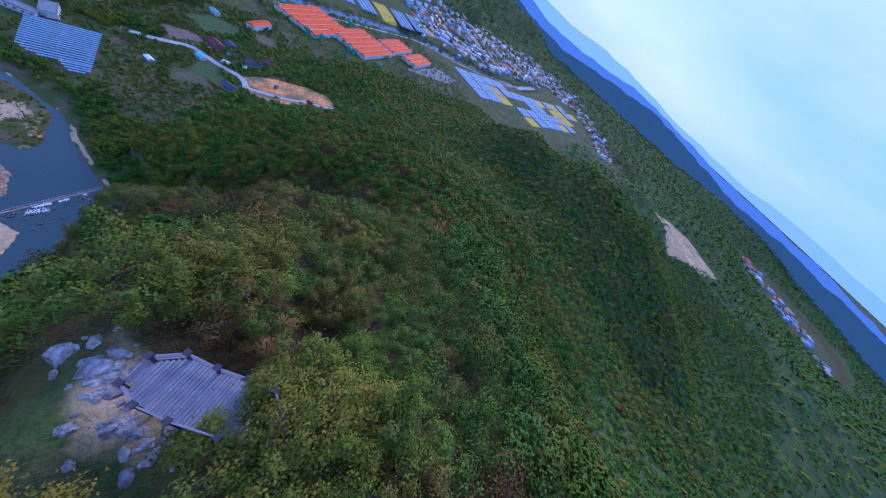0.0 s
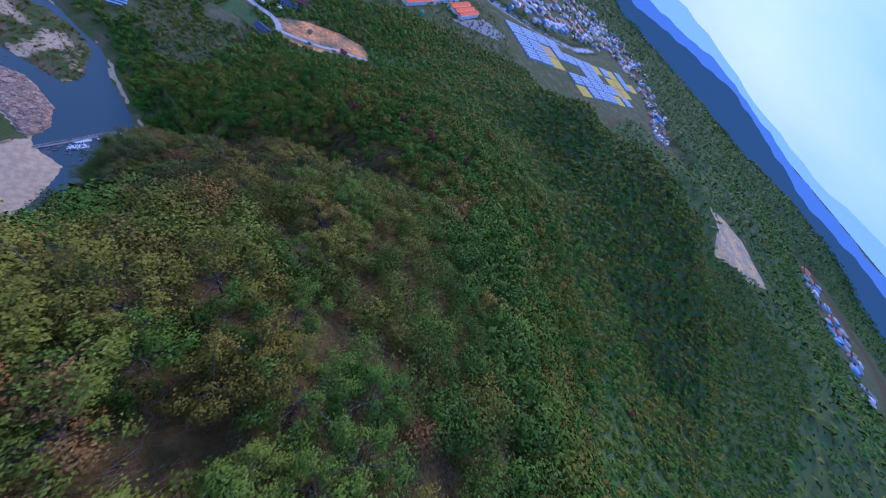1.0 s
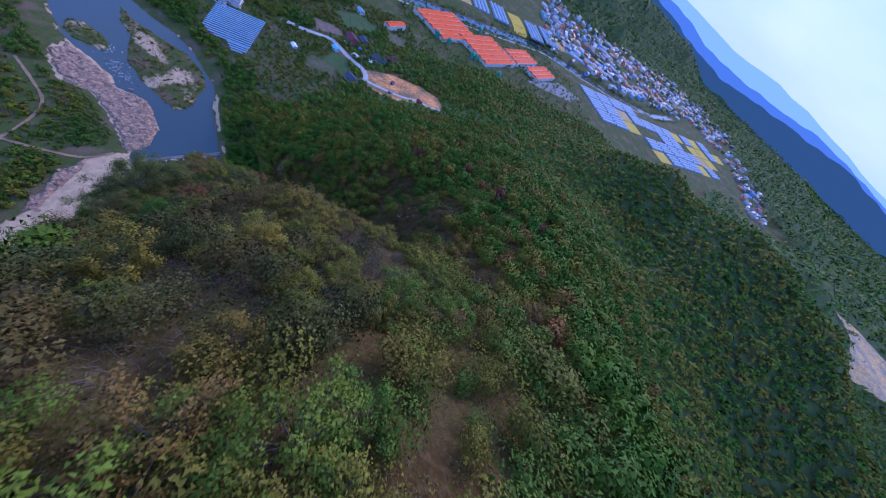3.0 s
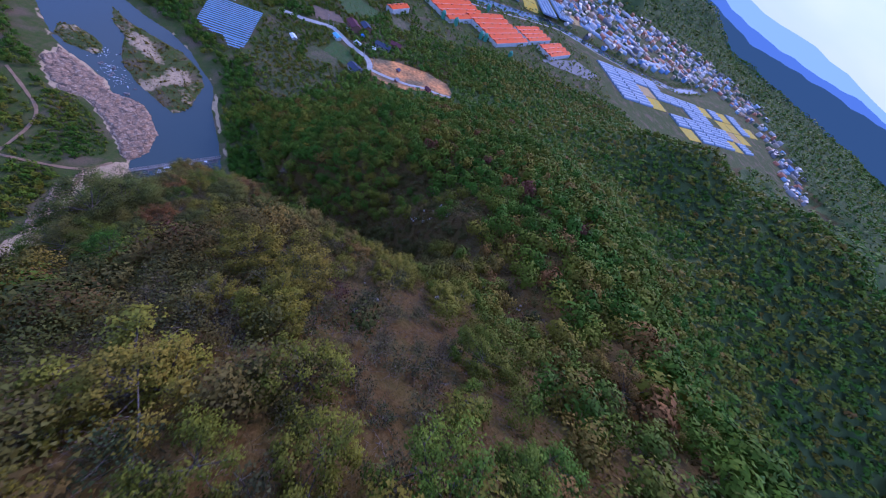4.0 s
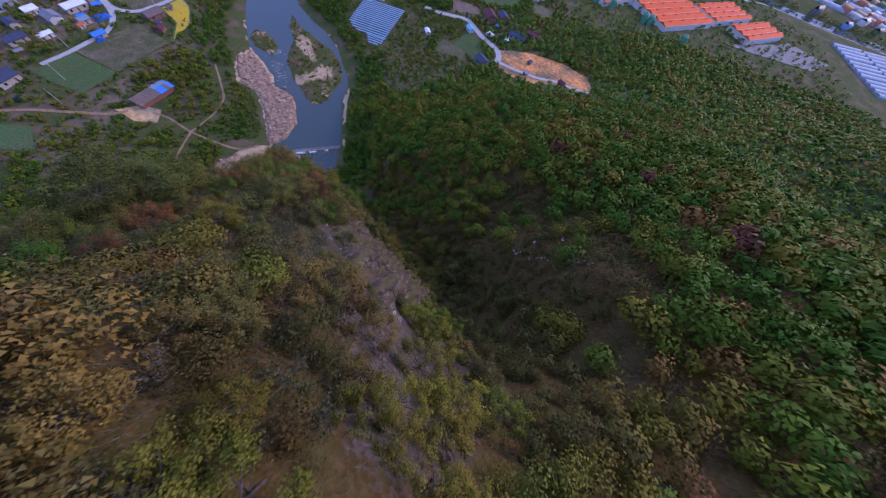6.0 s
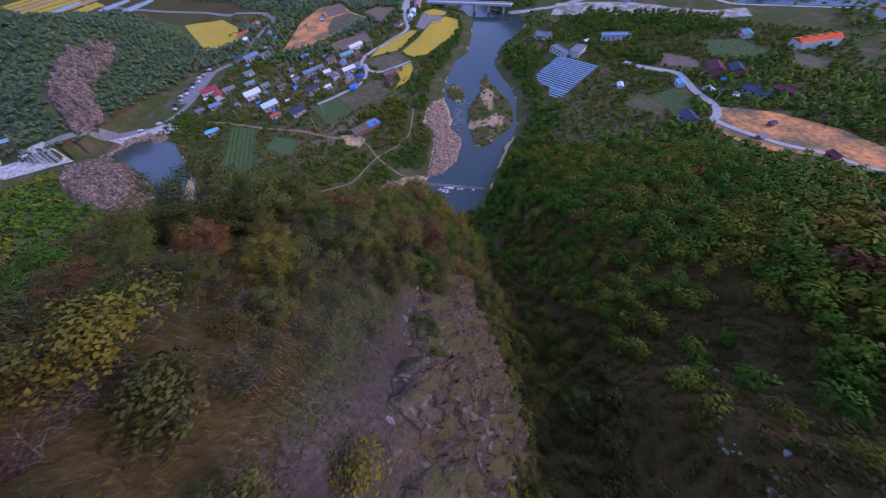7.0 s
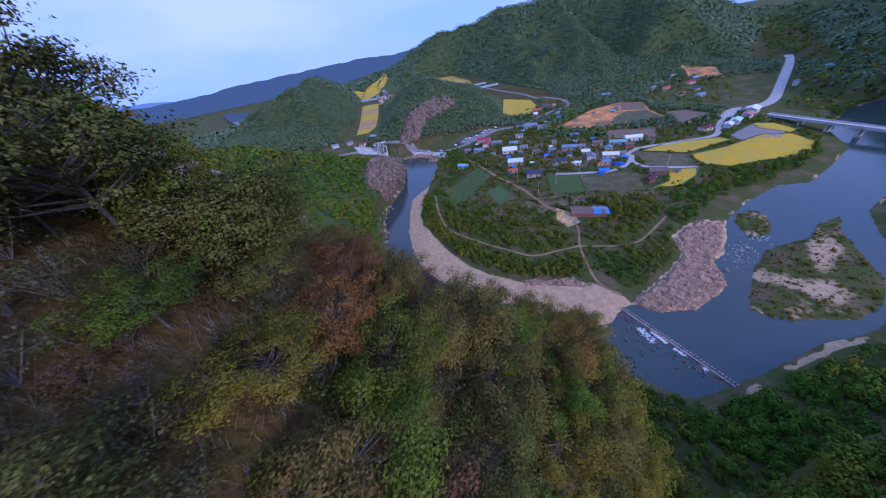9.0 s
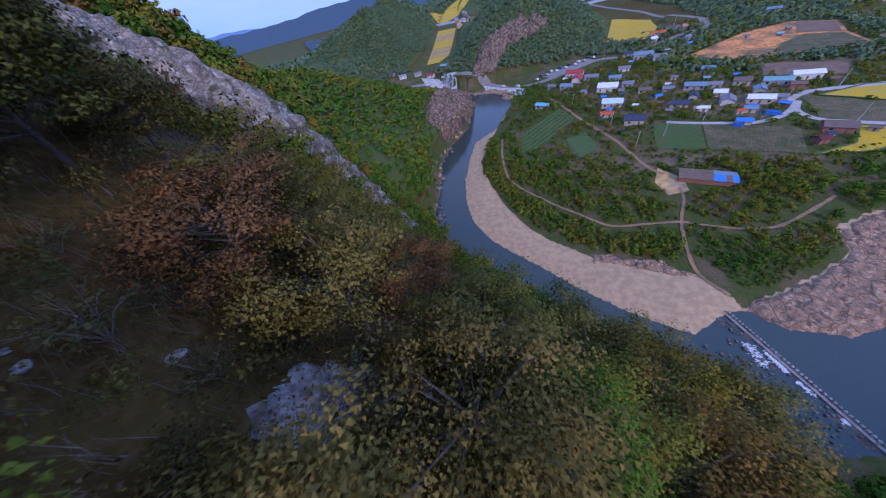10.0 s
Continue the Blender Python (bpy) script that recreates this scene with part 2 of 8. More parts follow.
# ---- the lie of the land: crests, valley lines and plains, in metres ----
LAND = {
    "summit_crest": [(-150, 60, 172), (-120, 25, 168), (-100, 6, 162), (-92, 8, 161), (-84, 6, 160.4), (-87.5, 4, 160.2), (-80, 9, 158.6), (-85, 10, 160.6), (-78, 4, 156.5), (-86, -2, 157.6), (-76, -5, 150.5), (-64, 0, 142), (-62, -8, 140.5), (-51, -17, 127.5), (-41, -12, 122.5), (-33, -11, 113)],
    "cliff_rim": [(-58, -26, 132), (-49, -25, 124), (-41, -22, 119), (-31, -19, 106), (-25, -15, 98), (-19, -9, 91), (-14, -4, 87.5), (-7, -1, 81.5), (-5, 6, 82), (0, 8, 74.5), (6, 11, 68.5), (9, 19, 67), (15, 15, 61.5), (11, 6, 59.5), (20, 26, 50), (26, 34, 32)],
    "cliff_foot": [(-30, -30, 82), (-20, -26, 67), (-11, -20, 55), (-1, -14, 47), (9, -6, 38), (20, 1, 29), (32, 9, 19), (46, 22, 5)],
    "gully": [(-48, -42, 111), (-38, -37, 107), (-30, -39, 88), (-18, -34, 61), (-3, -28, 43), (20, -11, 26), (40, 2, 9), (58, 16, 2.5), (74, 28, 1.2)],
    "spur": [(-75, -40, 135), (-66, -58, 121), (-52, -66, 111), (-30, -86, 99), (-8, -83, 96), (20, -115, 77), (52, -132, 63), (90, -140, 41), (130, -132, 25), (165, -125, 14)],
    "spur_north": [(-50, -46, 111), (-65, -37, 132), (-30, -52, 98), (-20, -52, 96), (-25, -74, 102), (-14, -56, 89), (-5, -46, 76), (10, -52, 60), (17, -35, 50), (38, -38, 50), (44, -72, 64), (71, -31, 36), (55, -6, 32), (80, -5, 24), (104, 18, 10), (95, -60, 37), (125, -60, 24), (122, -20, 13), (90, 24, 5)],
    "spur_west": [(-90, -40, 134), (-95, -70, 108), (-42, -155, 75), (-32, -137, 83), (-98, -207, 48), (-116, -55, 116), (-130, -100, 80), (-140, -160, 50), (-190, -280, 20), (-87, -260, 48), (20, -200, 52), (60, -220, 40), (0, -240, 42), (27, -285, 45)],
    "south_ridge": [(120, -290, 40), (100, -300, 58), (60, -325, 80), (-11, -355, 91), (-53, -362, 93), (-97, -359, 88), (-150, -330, 56), (-230, -420, 25), (60, -420, 20), (-20, -460, 22), (-100, -480, 32), (150, -450, 8), (170, -330, 16), (160, -220, 20)],
    "quarry_hills": [(-78, -627, 46), (-198, -641, 46), (-150, -560, 44), (-250, -620, 46), (-380, -500, 60), (-330, -330, 40), (-430, -780, 24), (-300, -150, 60), (-250, 0, 105), (-480, -1100, 8), (-620, -1000, 9), (-400, -1400, 9), (-850, -700, 80), (-150, -850, 60), (0, -900, 40)],
    "shoulder": [(-20, 1, 95), (-17, 14, 91), (-18, 26, 84), (-28, 22, 92), (-35, 36, 85), (-48, 28, 104), (-42, 24, 102.5), (-48, 42, 86), (-24, 30, 84), (-11, 5, 89), (-7, 13, 82), (-40, 6, 108), (-60, 20, 119), (-80, 30, 134), (-28, 40, 76), (-20, 43, 62), (-14, 50, 44), (-5, 42, 44), (-12, 60, 30), (6, 44, 30), (-6, 24, 72), (22, 50, 10)],
    "slab_ridge": [(-80, 42, 112), (-62, 48, 99), (-48, 53, 90), (-41, 57, 81), (-37, 60, 70), (-33, 64, 56), (-29, 72, 36), (-25, 82, 14)],
    "west_bank": [(-60, 90, 66), (-60, 130, 36), (-80, 180, 38), (-58, 160, 18), (-50, 120, 10), (-100, 120, 80), (-115, 200, 60), (-100, 290, 22), (-150, 250, 50), (-200, 150, 66), (-220, 320, 18), (-140, 330, 4)],
    "gorge_rock": [(-42, 236, 15), (-50, 246, 21), (-50, 272, 20), (-72, 240, 28), (-56, 214, 21), (-74, 298, 12), (-38, 262, 14), (-44, 300, 8)],
    "village": [(60, 200, 6), (120, 180, 6.5), (180, 200, 7), (240, 200, 7), (280, 200, 7), (100, 240, 8), (60, 290, 8), (0, 335, 6), (-80, 370, 7), (140, 300, 9), (200, 340, 11), (250, 300, 10), (300, 260, 9), (160, 400, 11), (130, 480, 9), (60, 130, 4), (30, 160, 4), (100, 120, 4), (0, 200, 3), (130, 130, 4.5), (35, 110, 2.5), (80, 92, 2.5)],
    "cliff_hill": [(-20, 500, 64), (-60, 520, 62), (30, 480, 56), (60, 450, 38), (90, 520, 40), (105, 425, 13), (-30, 400, 34), (-8, 374, 18), (14, 348, 7.5), (60, 362, 8), (60, 650, 14), (120, 600, 12), (-85, 520, 9), (-90, 430, 8)],
    "yellow_valley": [(-100, 450, 7), (-110, 600, 8), (-130, 850, 9), (-160, 1100, 12), (126, 859, 12), (153, 658, 12), (229, 1559, 14)],
    "west_hills": [(-180, 500, 40), (-270, 490, 24), (-300, 420, 24), (-310, 580, 20), (-230, 600, 72), (-260, 800, 92), (-280, 950, 92), (-200, 900, 30), (-190, 1150, 22), (-190, 430, 25), (-330, 700, 30), (-420, 870, 8), (-560, 1150, 8), (-500, 500, 30), (-400, 300, 50), (-340, 100, 76)],
    "north_mountain": [(127, 1487, 112), (350, 1330, 172), (545, 1260, 184), (700, 1180, 150), (860, 1090, 148), (1124, 980, 22), (300, 800, 40), (500, 900, 92), (700, 900, 80), (424, 471, 21), (520, 420, 13), (380, 620, 40), (450, 560, 34), (560, 520, 20), (800, 680, 20), (1000, 850, 20), (180, 514, 12), (40, 1100, 45), (20, 1300, 72)],
    "east_mountain": [(400, 130, 12), (440, 160, 60), (520, 180, 110), (650, 250, 160), (430, 90, 25), (560, 80, 100), (420, 190, 8), (470, 290, 7), (700, 480, 12), (900, 500, 135), (340, 205, 2), (800, 100, 170)],
    "south_village": [(190, 0, 6), (200, 60, 5), (240, 40, 6.5), (230, -40, 8.5), (180, -55, 9.5), (210, -90, 10), (260, -80, 9), (300, -100, 8), (300, 0, 7), (320, 60, 5), (150, -30, 9), (140, -80, 17), (160, -105, 14), (170, 20, 5), (135, 32, 4)],
    "town_plain": [(740, -545, 7), (590, -720, 7), (630, -980, 9), (430, -1150, 10), (240, -960, 8), (100, -810, 9), (380, -930, 8), (300, -600, 6), (220, -690, 7), (330, -250, 8), (330, -380, 8), (450, -250, 7), (520, -450, 7), (250, -430, 8), (240, -300, 9), (450, -20, 6), (600, -60, 8), (400, -120, 6), (700, -300, 9), (380, -60, 4)],
    "town_hills": [(1050, -1150, 60), (1400, -1400, 80), (1150, -800, 60), (900, -1400, 40), (13, -1508, 45), (265, -1520, 40), (455, -1480, 25), (-200, -1500, 60), (-500, -1700, 60), (900, -300, 40), (1200, -200, 150)],
}
RIVER_UP = [(292, 167), (251, 146), (224, 134), (208, 137), (188, 130), (172, 123), (158, 116), (150, 110), (139, 98), (129, 89), (120, 85), (117, 77), (114, 71), (105, 67), (94, 63), (86, 63), (79, 64), (74, 70), (67, 69),
            (81, 34), (93, 36), (106, 39), (120, 42), (130, 42), (140, 43), (155, 51), (170, 58), (186, 70), (198, 85), (215, 101), (233, 109), (256, 111), (280, 108), (300, 112), (318, 126), (322, 148), (326, 168),
            (380, 203), (424, 232), (420, 243), (372, 232), (318, 200)]
RIVER_DOWN = [(67, 69), (55, 61), (48, 64), (38, 69), (25, 78), (12, 89), (-1, 99), (-9, 106), (-18, 120), (-23, 136), (-26, 161), (-25, 190), (-23, 212), (-8, 232), (0, 262), (6, 288), (0, 318), (-14, 328), (-42, 330), (-100, 352), (-170, 356),
              (-170, 344), (-100, 338), (-50, 316), (-33, 293), (-31, 240), (-42, 209), (-45, 186), (-42, 163), (-40, 138), (-38, 118), (-31, 103), (-17, 92), (-2, 76), (16, 66), (32, 56), (51, 44), (66, 32), (81, 34)]
ISLE = [(201, 101), (183, 97), (172, 90), (160, 89), (149, 87), (142, 84), (131, 77), (118, 66), (110, 58), (113, 54), (118, 51), (126, 50), (138, 47), (154, 52), (167, 61), (176, 74), (188, 91)]
ISLET = [(172, 118), (162, 117), (155, 111), (150, 99), (152, 95), (160, 97), (168, 104), (173, 111)]
TOWN_RIVER = [(395, -52), (430, -250), (461, -418), (431, -489), (407, -570), (389, -655), (378, -743), (420, -900), (440, -905), (396, -745), (404, -660), (424, -575), (452, -495), (480, -415), (452, -250), (415, -60)]


def inside(px, py, poly):
    res = np.zeros(px.shape, bool)
    for (x0, y0), (x1, y1) in zip(poly, poly[1:] + poly[:1]):
        cond = ((y0 > py) != (y1 > py)) & (px < (x1 - x0) * (py - y0) / ((y1 - y0) or 1e-9) + x0)
        res ^= cond
    return res


def edge_dist(px, py, poly, closed=True):
    best = np.full(px.shape, 1e9)
    for (x0, y0), (x1, y1) in zip(poly, poly[1:] + (poly[:1] if closed else [])):
        dx, dy = x1 - x0, y1 - y0
        u = np.clip(((px - x0) * dx + (py - y0) * dy) / (dx * dx + dy * dy + 1e-9), 0, 1)
        best = np.minimum(best, np.hypot(px - x0 - u * dx, py - y0 - u * dy))
    return best


def fbm(px, py, size, octaves=4, seed=0.0):
    """Layered sine-lattice noise, quick on arrays; about -1 to 1."""
    rng = np.random.RandomState(int(seed * 10) + 7)
    out, amp = np.zeros_like(px), 1.0
    for _ in range(octaves):
        for _ in range(3):
            a, ph = rng.uniform(0, 2 * np.pi), rng.uniform(0, 6.28, 2)
            qx = (px * math.cos(a) + py * math.sin(a)) / size * 2.1
            qy = (-px * math.sin(a) + py * math.cos(a)) / size * 2.1
            out += amp * np.sin(qx + ph[0] + 0.9 * np.sin(qy * 0.7 + ph[1])) * np.cos(qy + ph[1]) * 0.45
        amp, size = amp * 0.5, size * 0.47
    return out


NODES = []
for line in LAND.values():
    NODES += line
# the land sinks away under the distant ranges
for k in range(28):
    a = k / 28 * 2 * math.pi
    for d, z in ((2100, -25), (4300, -90)):
        NODES.append((d * math.cos(a), d * math.sin(a), z + 25 * math.sin(3 * a + d)))
NODES = np.array(NODES, float)
_k = np.hypot(NODES[:, None, 0] - NODES[None, :, 0], NODES[:, None, 1] - NODES[None, :, 1])
_a = np.zeros((len(NODES) + 1,) * 2)
_a[:-1, :-1], _a[-1, :-1], _a[:-1, -1] = _k, 1, 1
WEIGHTS = np.linalg.solve(_a, np.r_[NODES[:, 2], 0])


# crests of the hills round the valley: (points with heights, fall of the flanks)
CRESTS = [
    ([(-238, 555, 72), (-205, 592, 95), (-198, 680, 82), (-186, 780, 64), (-205, 900, 44)], 0.72),
    ([(-205, 592, 95), (-186, 505, 52), (-172, 445, 14)], 0.8),
    ([(-60, 520, 62), (-22, 505, 70), (25, 482, 56), (62, 462, 40), (96, 440, 18)], 0.85),
    ([(9, 1500, 92), (130, 1380, 140), (300, 1220, 170), (400, 1150, 152), (430, 1010, 172), (500, 850, 148), (560, 720, 152), (600, 690, 102), (640, 660, 58), (690, 625, 15)], 0.55),
    ([(430, 1010, 172), (385, 800, 105), (364, 654, 66), (335, 560, 30), (305, 505, 18)], 0.6),
    ([(300, 1220, 170), (295, 980, 100), (268, 800, 50), (248, 700, 16)], 0.55),
    ([(560, 720, 152), (480, 570, 66), (432, 490, 25)], 0.6),
    ([(960, 900, 45), (1010, 810, 62), (1030, 640, 84), (900, 430, 122), (770, 280, 150), (600, 190, 130), (700, 150, 142), (860, 110, 165)], 0.62),
    ([(600, 190, 130), (480, 178, 84), (430, 166, 36), (402, 150, 12)], 0.8),
]
CRESTS_SOUTH = [
    ([(-60, -655, 62), (-110, -600, 52), (-200, -560, 50), (-290, -480, 44), (-330, -390, 36)], 0.45),
    ([(-97, -359, 88), (-180, -330, 62), (-240, -280, 42), (-260, -200, 40)], 0.55),
    ([(700, -1500, 40), (450, -1480, 38), (250, -1480, 44), (60, -1420, 40), (-80, -1500, 48), (-260, -1600, 52), (-520, -1650, 60)], 0.35),
    ([(250, -1480, 44), (160, -1280, 34), (110, -1150, 12)], 0.4),
    ([(-80, -1500, 48), (-100, -1250, 40), (-40, -1020, 28), (-20, -900, 12)], 0.4),
    ([(1250, -500, 140), (1150, -800, 130), (1080, -1050, 110), (900, -1350, 80)], 0.4),
]


# valley floors between them: (middle line, half width, height)
FLOORS = [
    ([(297, 261), (333, 271), (372, 292), (421, 330), (521, 413), (600, 490), (720, 600), (900, 760)], 42, 12),
    ([(160, 420), (192, 470), (181, 514), (153, 658), (126, 859), (60, 900)], 46, 12),
    ([(0, 760), (60, 800), (60, 900), (-20, 920)], 50, 12),
    ([(110, 860), (104, 1000), (92, 1130)], 56, 12),
    ([(-100, 430), (-98, 520), (-110, 600), (-130, 850), (-160, 1100)], 26, 9),
    ([(420, 10), (470, 20), (560, -10), (640, -60)], 50, 7),
    ([(-370, -1280), (-440, -1180), (-520, -1120), (-580, -980)], 70, 8),
    ([(-340, -1020), (-400, -930)], 30, 14),
    ([(385, 100), (405, 70), (440, 70), (470, 30)], 42, 7),
    ([(-760, 1280), (-620, 1130), (-537, 1000), (-430, 830)], 70, 10),
    ([(90, -820), (190, -900), (300, -1000), (420, -1000), (600, -760)], 80, 9),
    ([(200, 250), (250, 300), (330, 380), (380, 420)], 60, 16),
]


def add_crest(x, y, z, line, fall):
    """Raises the land to a ridge with spurs and hollows in its flanks."""
    top = np.full(x.shape, -1e9)
    warp = 1 + 0.3 * np.sin(fbm(x, y, 210, 3, 21) * 2.6) + 0.16 * fbm(x, y, 60, 3, 22)
    for (x0, y0, z0), (x1, y1, z1) in zip(line, line[1:]):
        dx, dy = x1 - x0, y1 - y0
        u = np.clip(((x - x0) * dx + (y - y0) * dy) / (dx * dx + dy * dy), 0, 1)
        d = np.hypot(x - x0 - u * dx, y - y0 - u * dy)
        top = np.maximum(top, z0 + (z1 - z0) * u - fall * np.maximum(d * warp - 4, 0) ** 0.985)
    # a soft meeting of slope and valley
    m = top - z
    return z + np.where(m > 12, m, np.where(m < -12, 0, (m + 12) ** 2 / 48))


def spaced(stops):
    """Grid lines along one axis: (to, step) stretches, steps growing evenly."""
    vals, step0 = [stops[0][0]], stops[0][1]
    for to, step1 in stops[1:]:
        s = step0
        span = to - vals[-1]
        n = max(1, int(round(2 * span / (step0 + step1))))
        w = np.linspace(step0, step1, n)
        for v in w / w.sum() * span:
            vals.append(vals[-1] + v)
        step0 = step1
    return np.array(vals)


GX = spaced([(-4600, 300), (-1500, 110), (-500, 28), (-140, 2.2), (-100, 1.3), (30, 1.3), (90, 1.8), (220, 2.6), (420, 4.5), (800, 20), (1600, 75), (4600, 300)])
GY = spaced([(-4600, 300), (-1700, 80), (-700, 22), (-350, 6), (-150, 3), (-80, 1.3), (45, 1.3), (120, 1.8), (260, 2.6), (420, 4.5), (900, 16), (1700, 70), (4600, 300)])
gx, gy = np.meshgrid(GX, GY)
gz = np.full(gx.shape, WEIGHTS[-1])
for (nx, ny, _), w in zip(NODES, WEIGHTS[:-1]):
    gz += w * np.hypot(gx - nx, gy - ny)
for line, fall in CRESTS + CRESTS_SOUTH:
    gz = add_crest(gx, gy, gz, line, fall)
for line, wide, level in FLOORS:
    gz = np.minimum(gz, level + np.maximum(edge_dist(gx, gy, line, closed=False) - wide, 0) * 0.75)
RIVERS = (RIVER_UP, RIVER_DOWN, TOWN_RIVER)
river_d = np.full(gx.shape, 1e9)
wet = np.zeros(gx.shape, bool)
for poly in RIVERS:
    river_d = np.minimum(river_d, edge_dist(gx, gy, poly))
    wet |= inside(gx, gy, poly)
isle_d = np.minimum(edge_dist(gx, gy, ISLE), edge_dist(gx, gy, ISLET))
on_isle = inside(gx, gy, ISLE) | inside(gx, gy, ISLET)
# folds of the slopes grow with height above the valley
rough_h = np.clip((gz - 9) / 25, 0, 1)
far_h = np.clip((np.hypot(gx, gy) - 500) / 1500, 0, 1)
gz += rough_h * (fbm(gx, gy, 40, 4, 1) * 2.0 + fbm(gx, gy, 9, 3, 2) * 0.5)
gz += rough_h * far_h * (fbm(gx, gy, 620, 4, 3) * 18 + fbm(gx, gy, 150, 3, 9) * 8)
gz += (1 - rough_h) * fbm(gx, gy, 30, 3, 4) * 0.25
gz = np.where(~wet, np.maximum(gz, 1.0 + far_h * 5), gz)
# water stands lower below the weir; banks and beds fall to it without a step
level = np.where(edge_dist(gx, gy, RIVER_DOWN) < np.minimum(edge_dist(gx, gy, RIVER_UP), edge_dist(gx, gy, TOWN_RIVER)), -0.55, 0.0)
rise = np.where(gz > 10, np.where(gx > 330, 1.2, 3.2), 0.16)
bank = level + 0.04 + river_d * rise + np.clip(river_d / 6, 0, 1) * fbm(gx, gy, 6, 3, 5) * 0.2
bed = level - 0.06 - np.minimum(np.minimum(river_d, np.where(on_isle, 9, isle_d)) * 0.22, 1.6)
isle = np.minimum(0.05 + isle_d * 0.14, 0.9) + np.clip(isle_d / 3, 0, 1) * fbm(gx, gy, 7, 3, 6) * 0.15
gz = np.where(wet, np.where(on_isle, isle, bed), np.minimum(gz, bank))


def ground(x, y):
    """Height of the land at a place (arrays or numbers)."""
    x, y = np.asarray(x, float), np.asarray(y, float)
    i = np.clip(np.searchsorted(GX, x) - 1, 0, len(GX) - 2)
    j = np.clip(np.searchsorted(GY, y) - 1, 0, len(GY) - 2)
    u = np.clip((x - GX[i]) / (GX[i + 1] - GX[i]), 0, 1)
    v = np.clip((y - GY[j]) / (GY[j + 1] - GY[j]), 0, 1)
    return (gz[j, i] * (1 - u) + gz[j, i + 1] * u) * (1 - v) + (gz[j + 1, i] * (1 - u) + gz[j + 1, i + 1] * u) * v


_sx = np.gradient(gz, GX, axis=1)
_sy = np.gradient(gz, GY, axis=0)
steep = np.hypot(_sx, _sy)


# ---- ground sheet ----
def ground_material():
    m = bpy.data.materials.new("hillside_ground")
    m.use_nodes = True
    n, l = m.node_tree.nodes, m.node_tree.links
    b = n["Principled BSDF"]
    b.inputs["Roughness"].default_value = 0.95
    b.inputs["Specular IOR Level"].default_value = 0.1
    geo = n.new("ShaderNodeNewGeometry")

    def noise_tex(scale, detail=5):
        t = n.new("ShaderNodeTexNoise")
        t.inputs["Scale"].default_value = scale
        t.inputs["Detail"].default_value = detail
        l.new(geo.outputs["Position"], t.inputs["Vector"])
        return t.outputs["Fac"]

    def blend(fac, a, c):
        x = n.new("ShaderNodeMix")
        x.data_type = "RGBA"
        if isinstance(fac, float):
            x.inputs[0].default_value = fac
        else:
            l.new(fac, x.inputs[0])
        for sock, v in ((x.inputs[6], a), (x.inputs[7], c)):
            if isinstance(v, tuple):
                sock.default_value = (*v, 1)
            else:
                l.new(v, sock)
        return x.outputs[2]

    def sharp(fac, lo, hi):
        r = n.new("ShaderNodeMapRange")
        r.inputs[1].default_value, r.inputs[2].default_value = lo, hi
        l.new(fac, r.inputs[0])
        return r.outputs[0]

    def attr(name):
        a = n.new("ShaderNodeAttribute")
        a.attribute_name = name
        return a.outputs["Fac"]

    def mask(name, tex, k=0.6):
        """The cover's share, with a frayed edge."""
        ad = n.new("ShaderNodeMath")
        ad.operation = "MULTIPLY_ADD"
        l.new(tex, ad.inputs[0])
        ad.inputs[1].default_value = k
        l.new(attr(name), ad.inputs[2])
        return sharp(ad.outputs[0], 0.42 + k * 0.5, 0.62 + k * 0.5)

    fine, mid, big, tiny = noise_tex(2.6, 6), noise_tex(0.45), noise_tex(0.08), noise_tex(9.0, 4)
    litter = blend(sharp(mid, 0.4, 0.62), (0.078, 0.043, 0.013), (0.086, 0.062, 0.017))
    litter = blend(sharp(fine, 0.45, 0.7), litter, (0.125, 0.080, 0.030))
    grass = blend(sharp(mid, 0.35, 0.65), (0.060, 0.092, 0.020), (0.098, 0.095, 0.034))
    grass = blend(sharp(big, 0.5, 0.66), grass, (0.165, 0.115, 0.068))
    grass = blend(sharp(fine, 0.5, 0.75), grass, (0.030, 0.052, 0.018))
    rock = blend(sharp(fine, 0.4, 0.62), (0.085, 0.058, 0.038), (0.15, 0.118, 0.09))
    rock = blend(sharp(mid, 0.5, 0.68), rock, (0.10, 0.085, 0.034))
    rock = blend(sharp(big, 0.45, 0.6), rock, (0.075, 0.052, 0.048))
    rock = blend(sharp(tiny, 0.55, 0.72), rock, (0.05, 0.043, 0.042))
    sand = blend(sharp(mid, 0.4, 0.6), (0.56, 0.38, 0.215), (0.44, 0.295, 0.17))
    sand = blend(sharp(tiny, 0.55, 0.7), sand, (0.30, 0.21, 0.155))
    bed = blend(sharp(mid, 0.45, 0.6), (0.10, 0.085, 0.07), (0.17, 0.13, 0.10))
    woods = blend(sharp(noise_tex(0.06, 6), 0.35, 0.65), (0.058, 0.096, 0.034), (0.086, 0.114, 0.036))
    col = blend(mask("grass", mid), litter, grass)
    col = blend(mask("woods", mid, 0.3), col, woods)
    soil = blend(sharp(mid, 0.4, 0.62), (0.20, 0.135, 0.085), (0.12, 0.095, 0.048))
    soil = blend(sharp(fine, 0.5, 0.7), soil, (0.25, 0.19, 0.135))
    col = blend(mask("soil", mid), col, soil)
    col = blend(mask("rock", fine), col, rock)
    col = blend(mask("sand", mid), col, sand)
    col = blend(mask("bed", mid, 0.2), col, bed)
    l.new(col, b.inputs["Base Color"])
    bp = n.new("ShaderNodeBump")
    bp.inputs["Strength"].default_value = 0.8
    bp.inputs["Distance"].default_value = 0.35
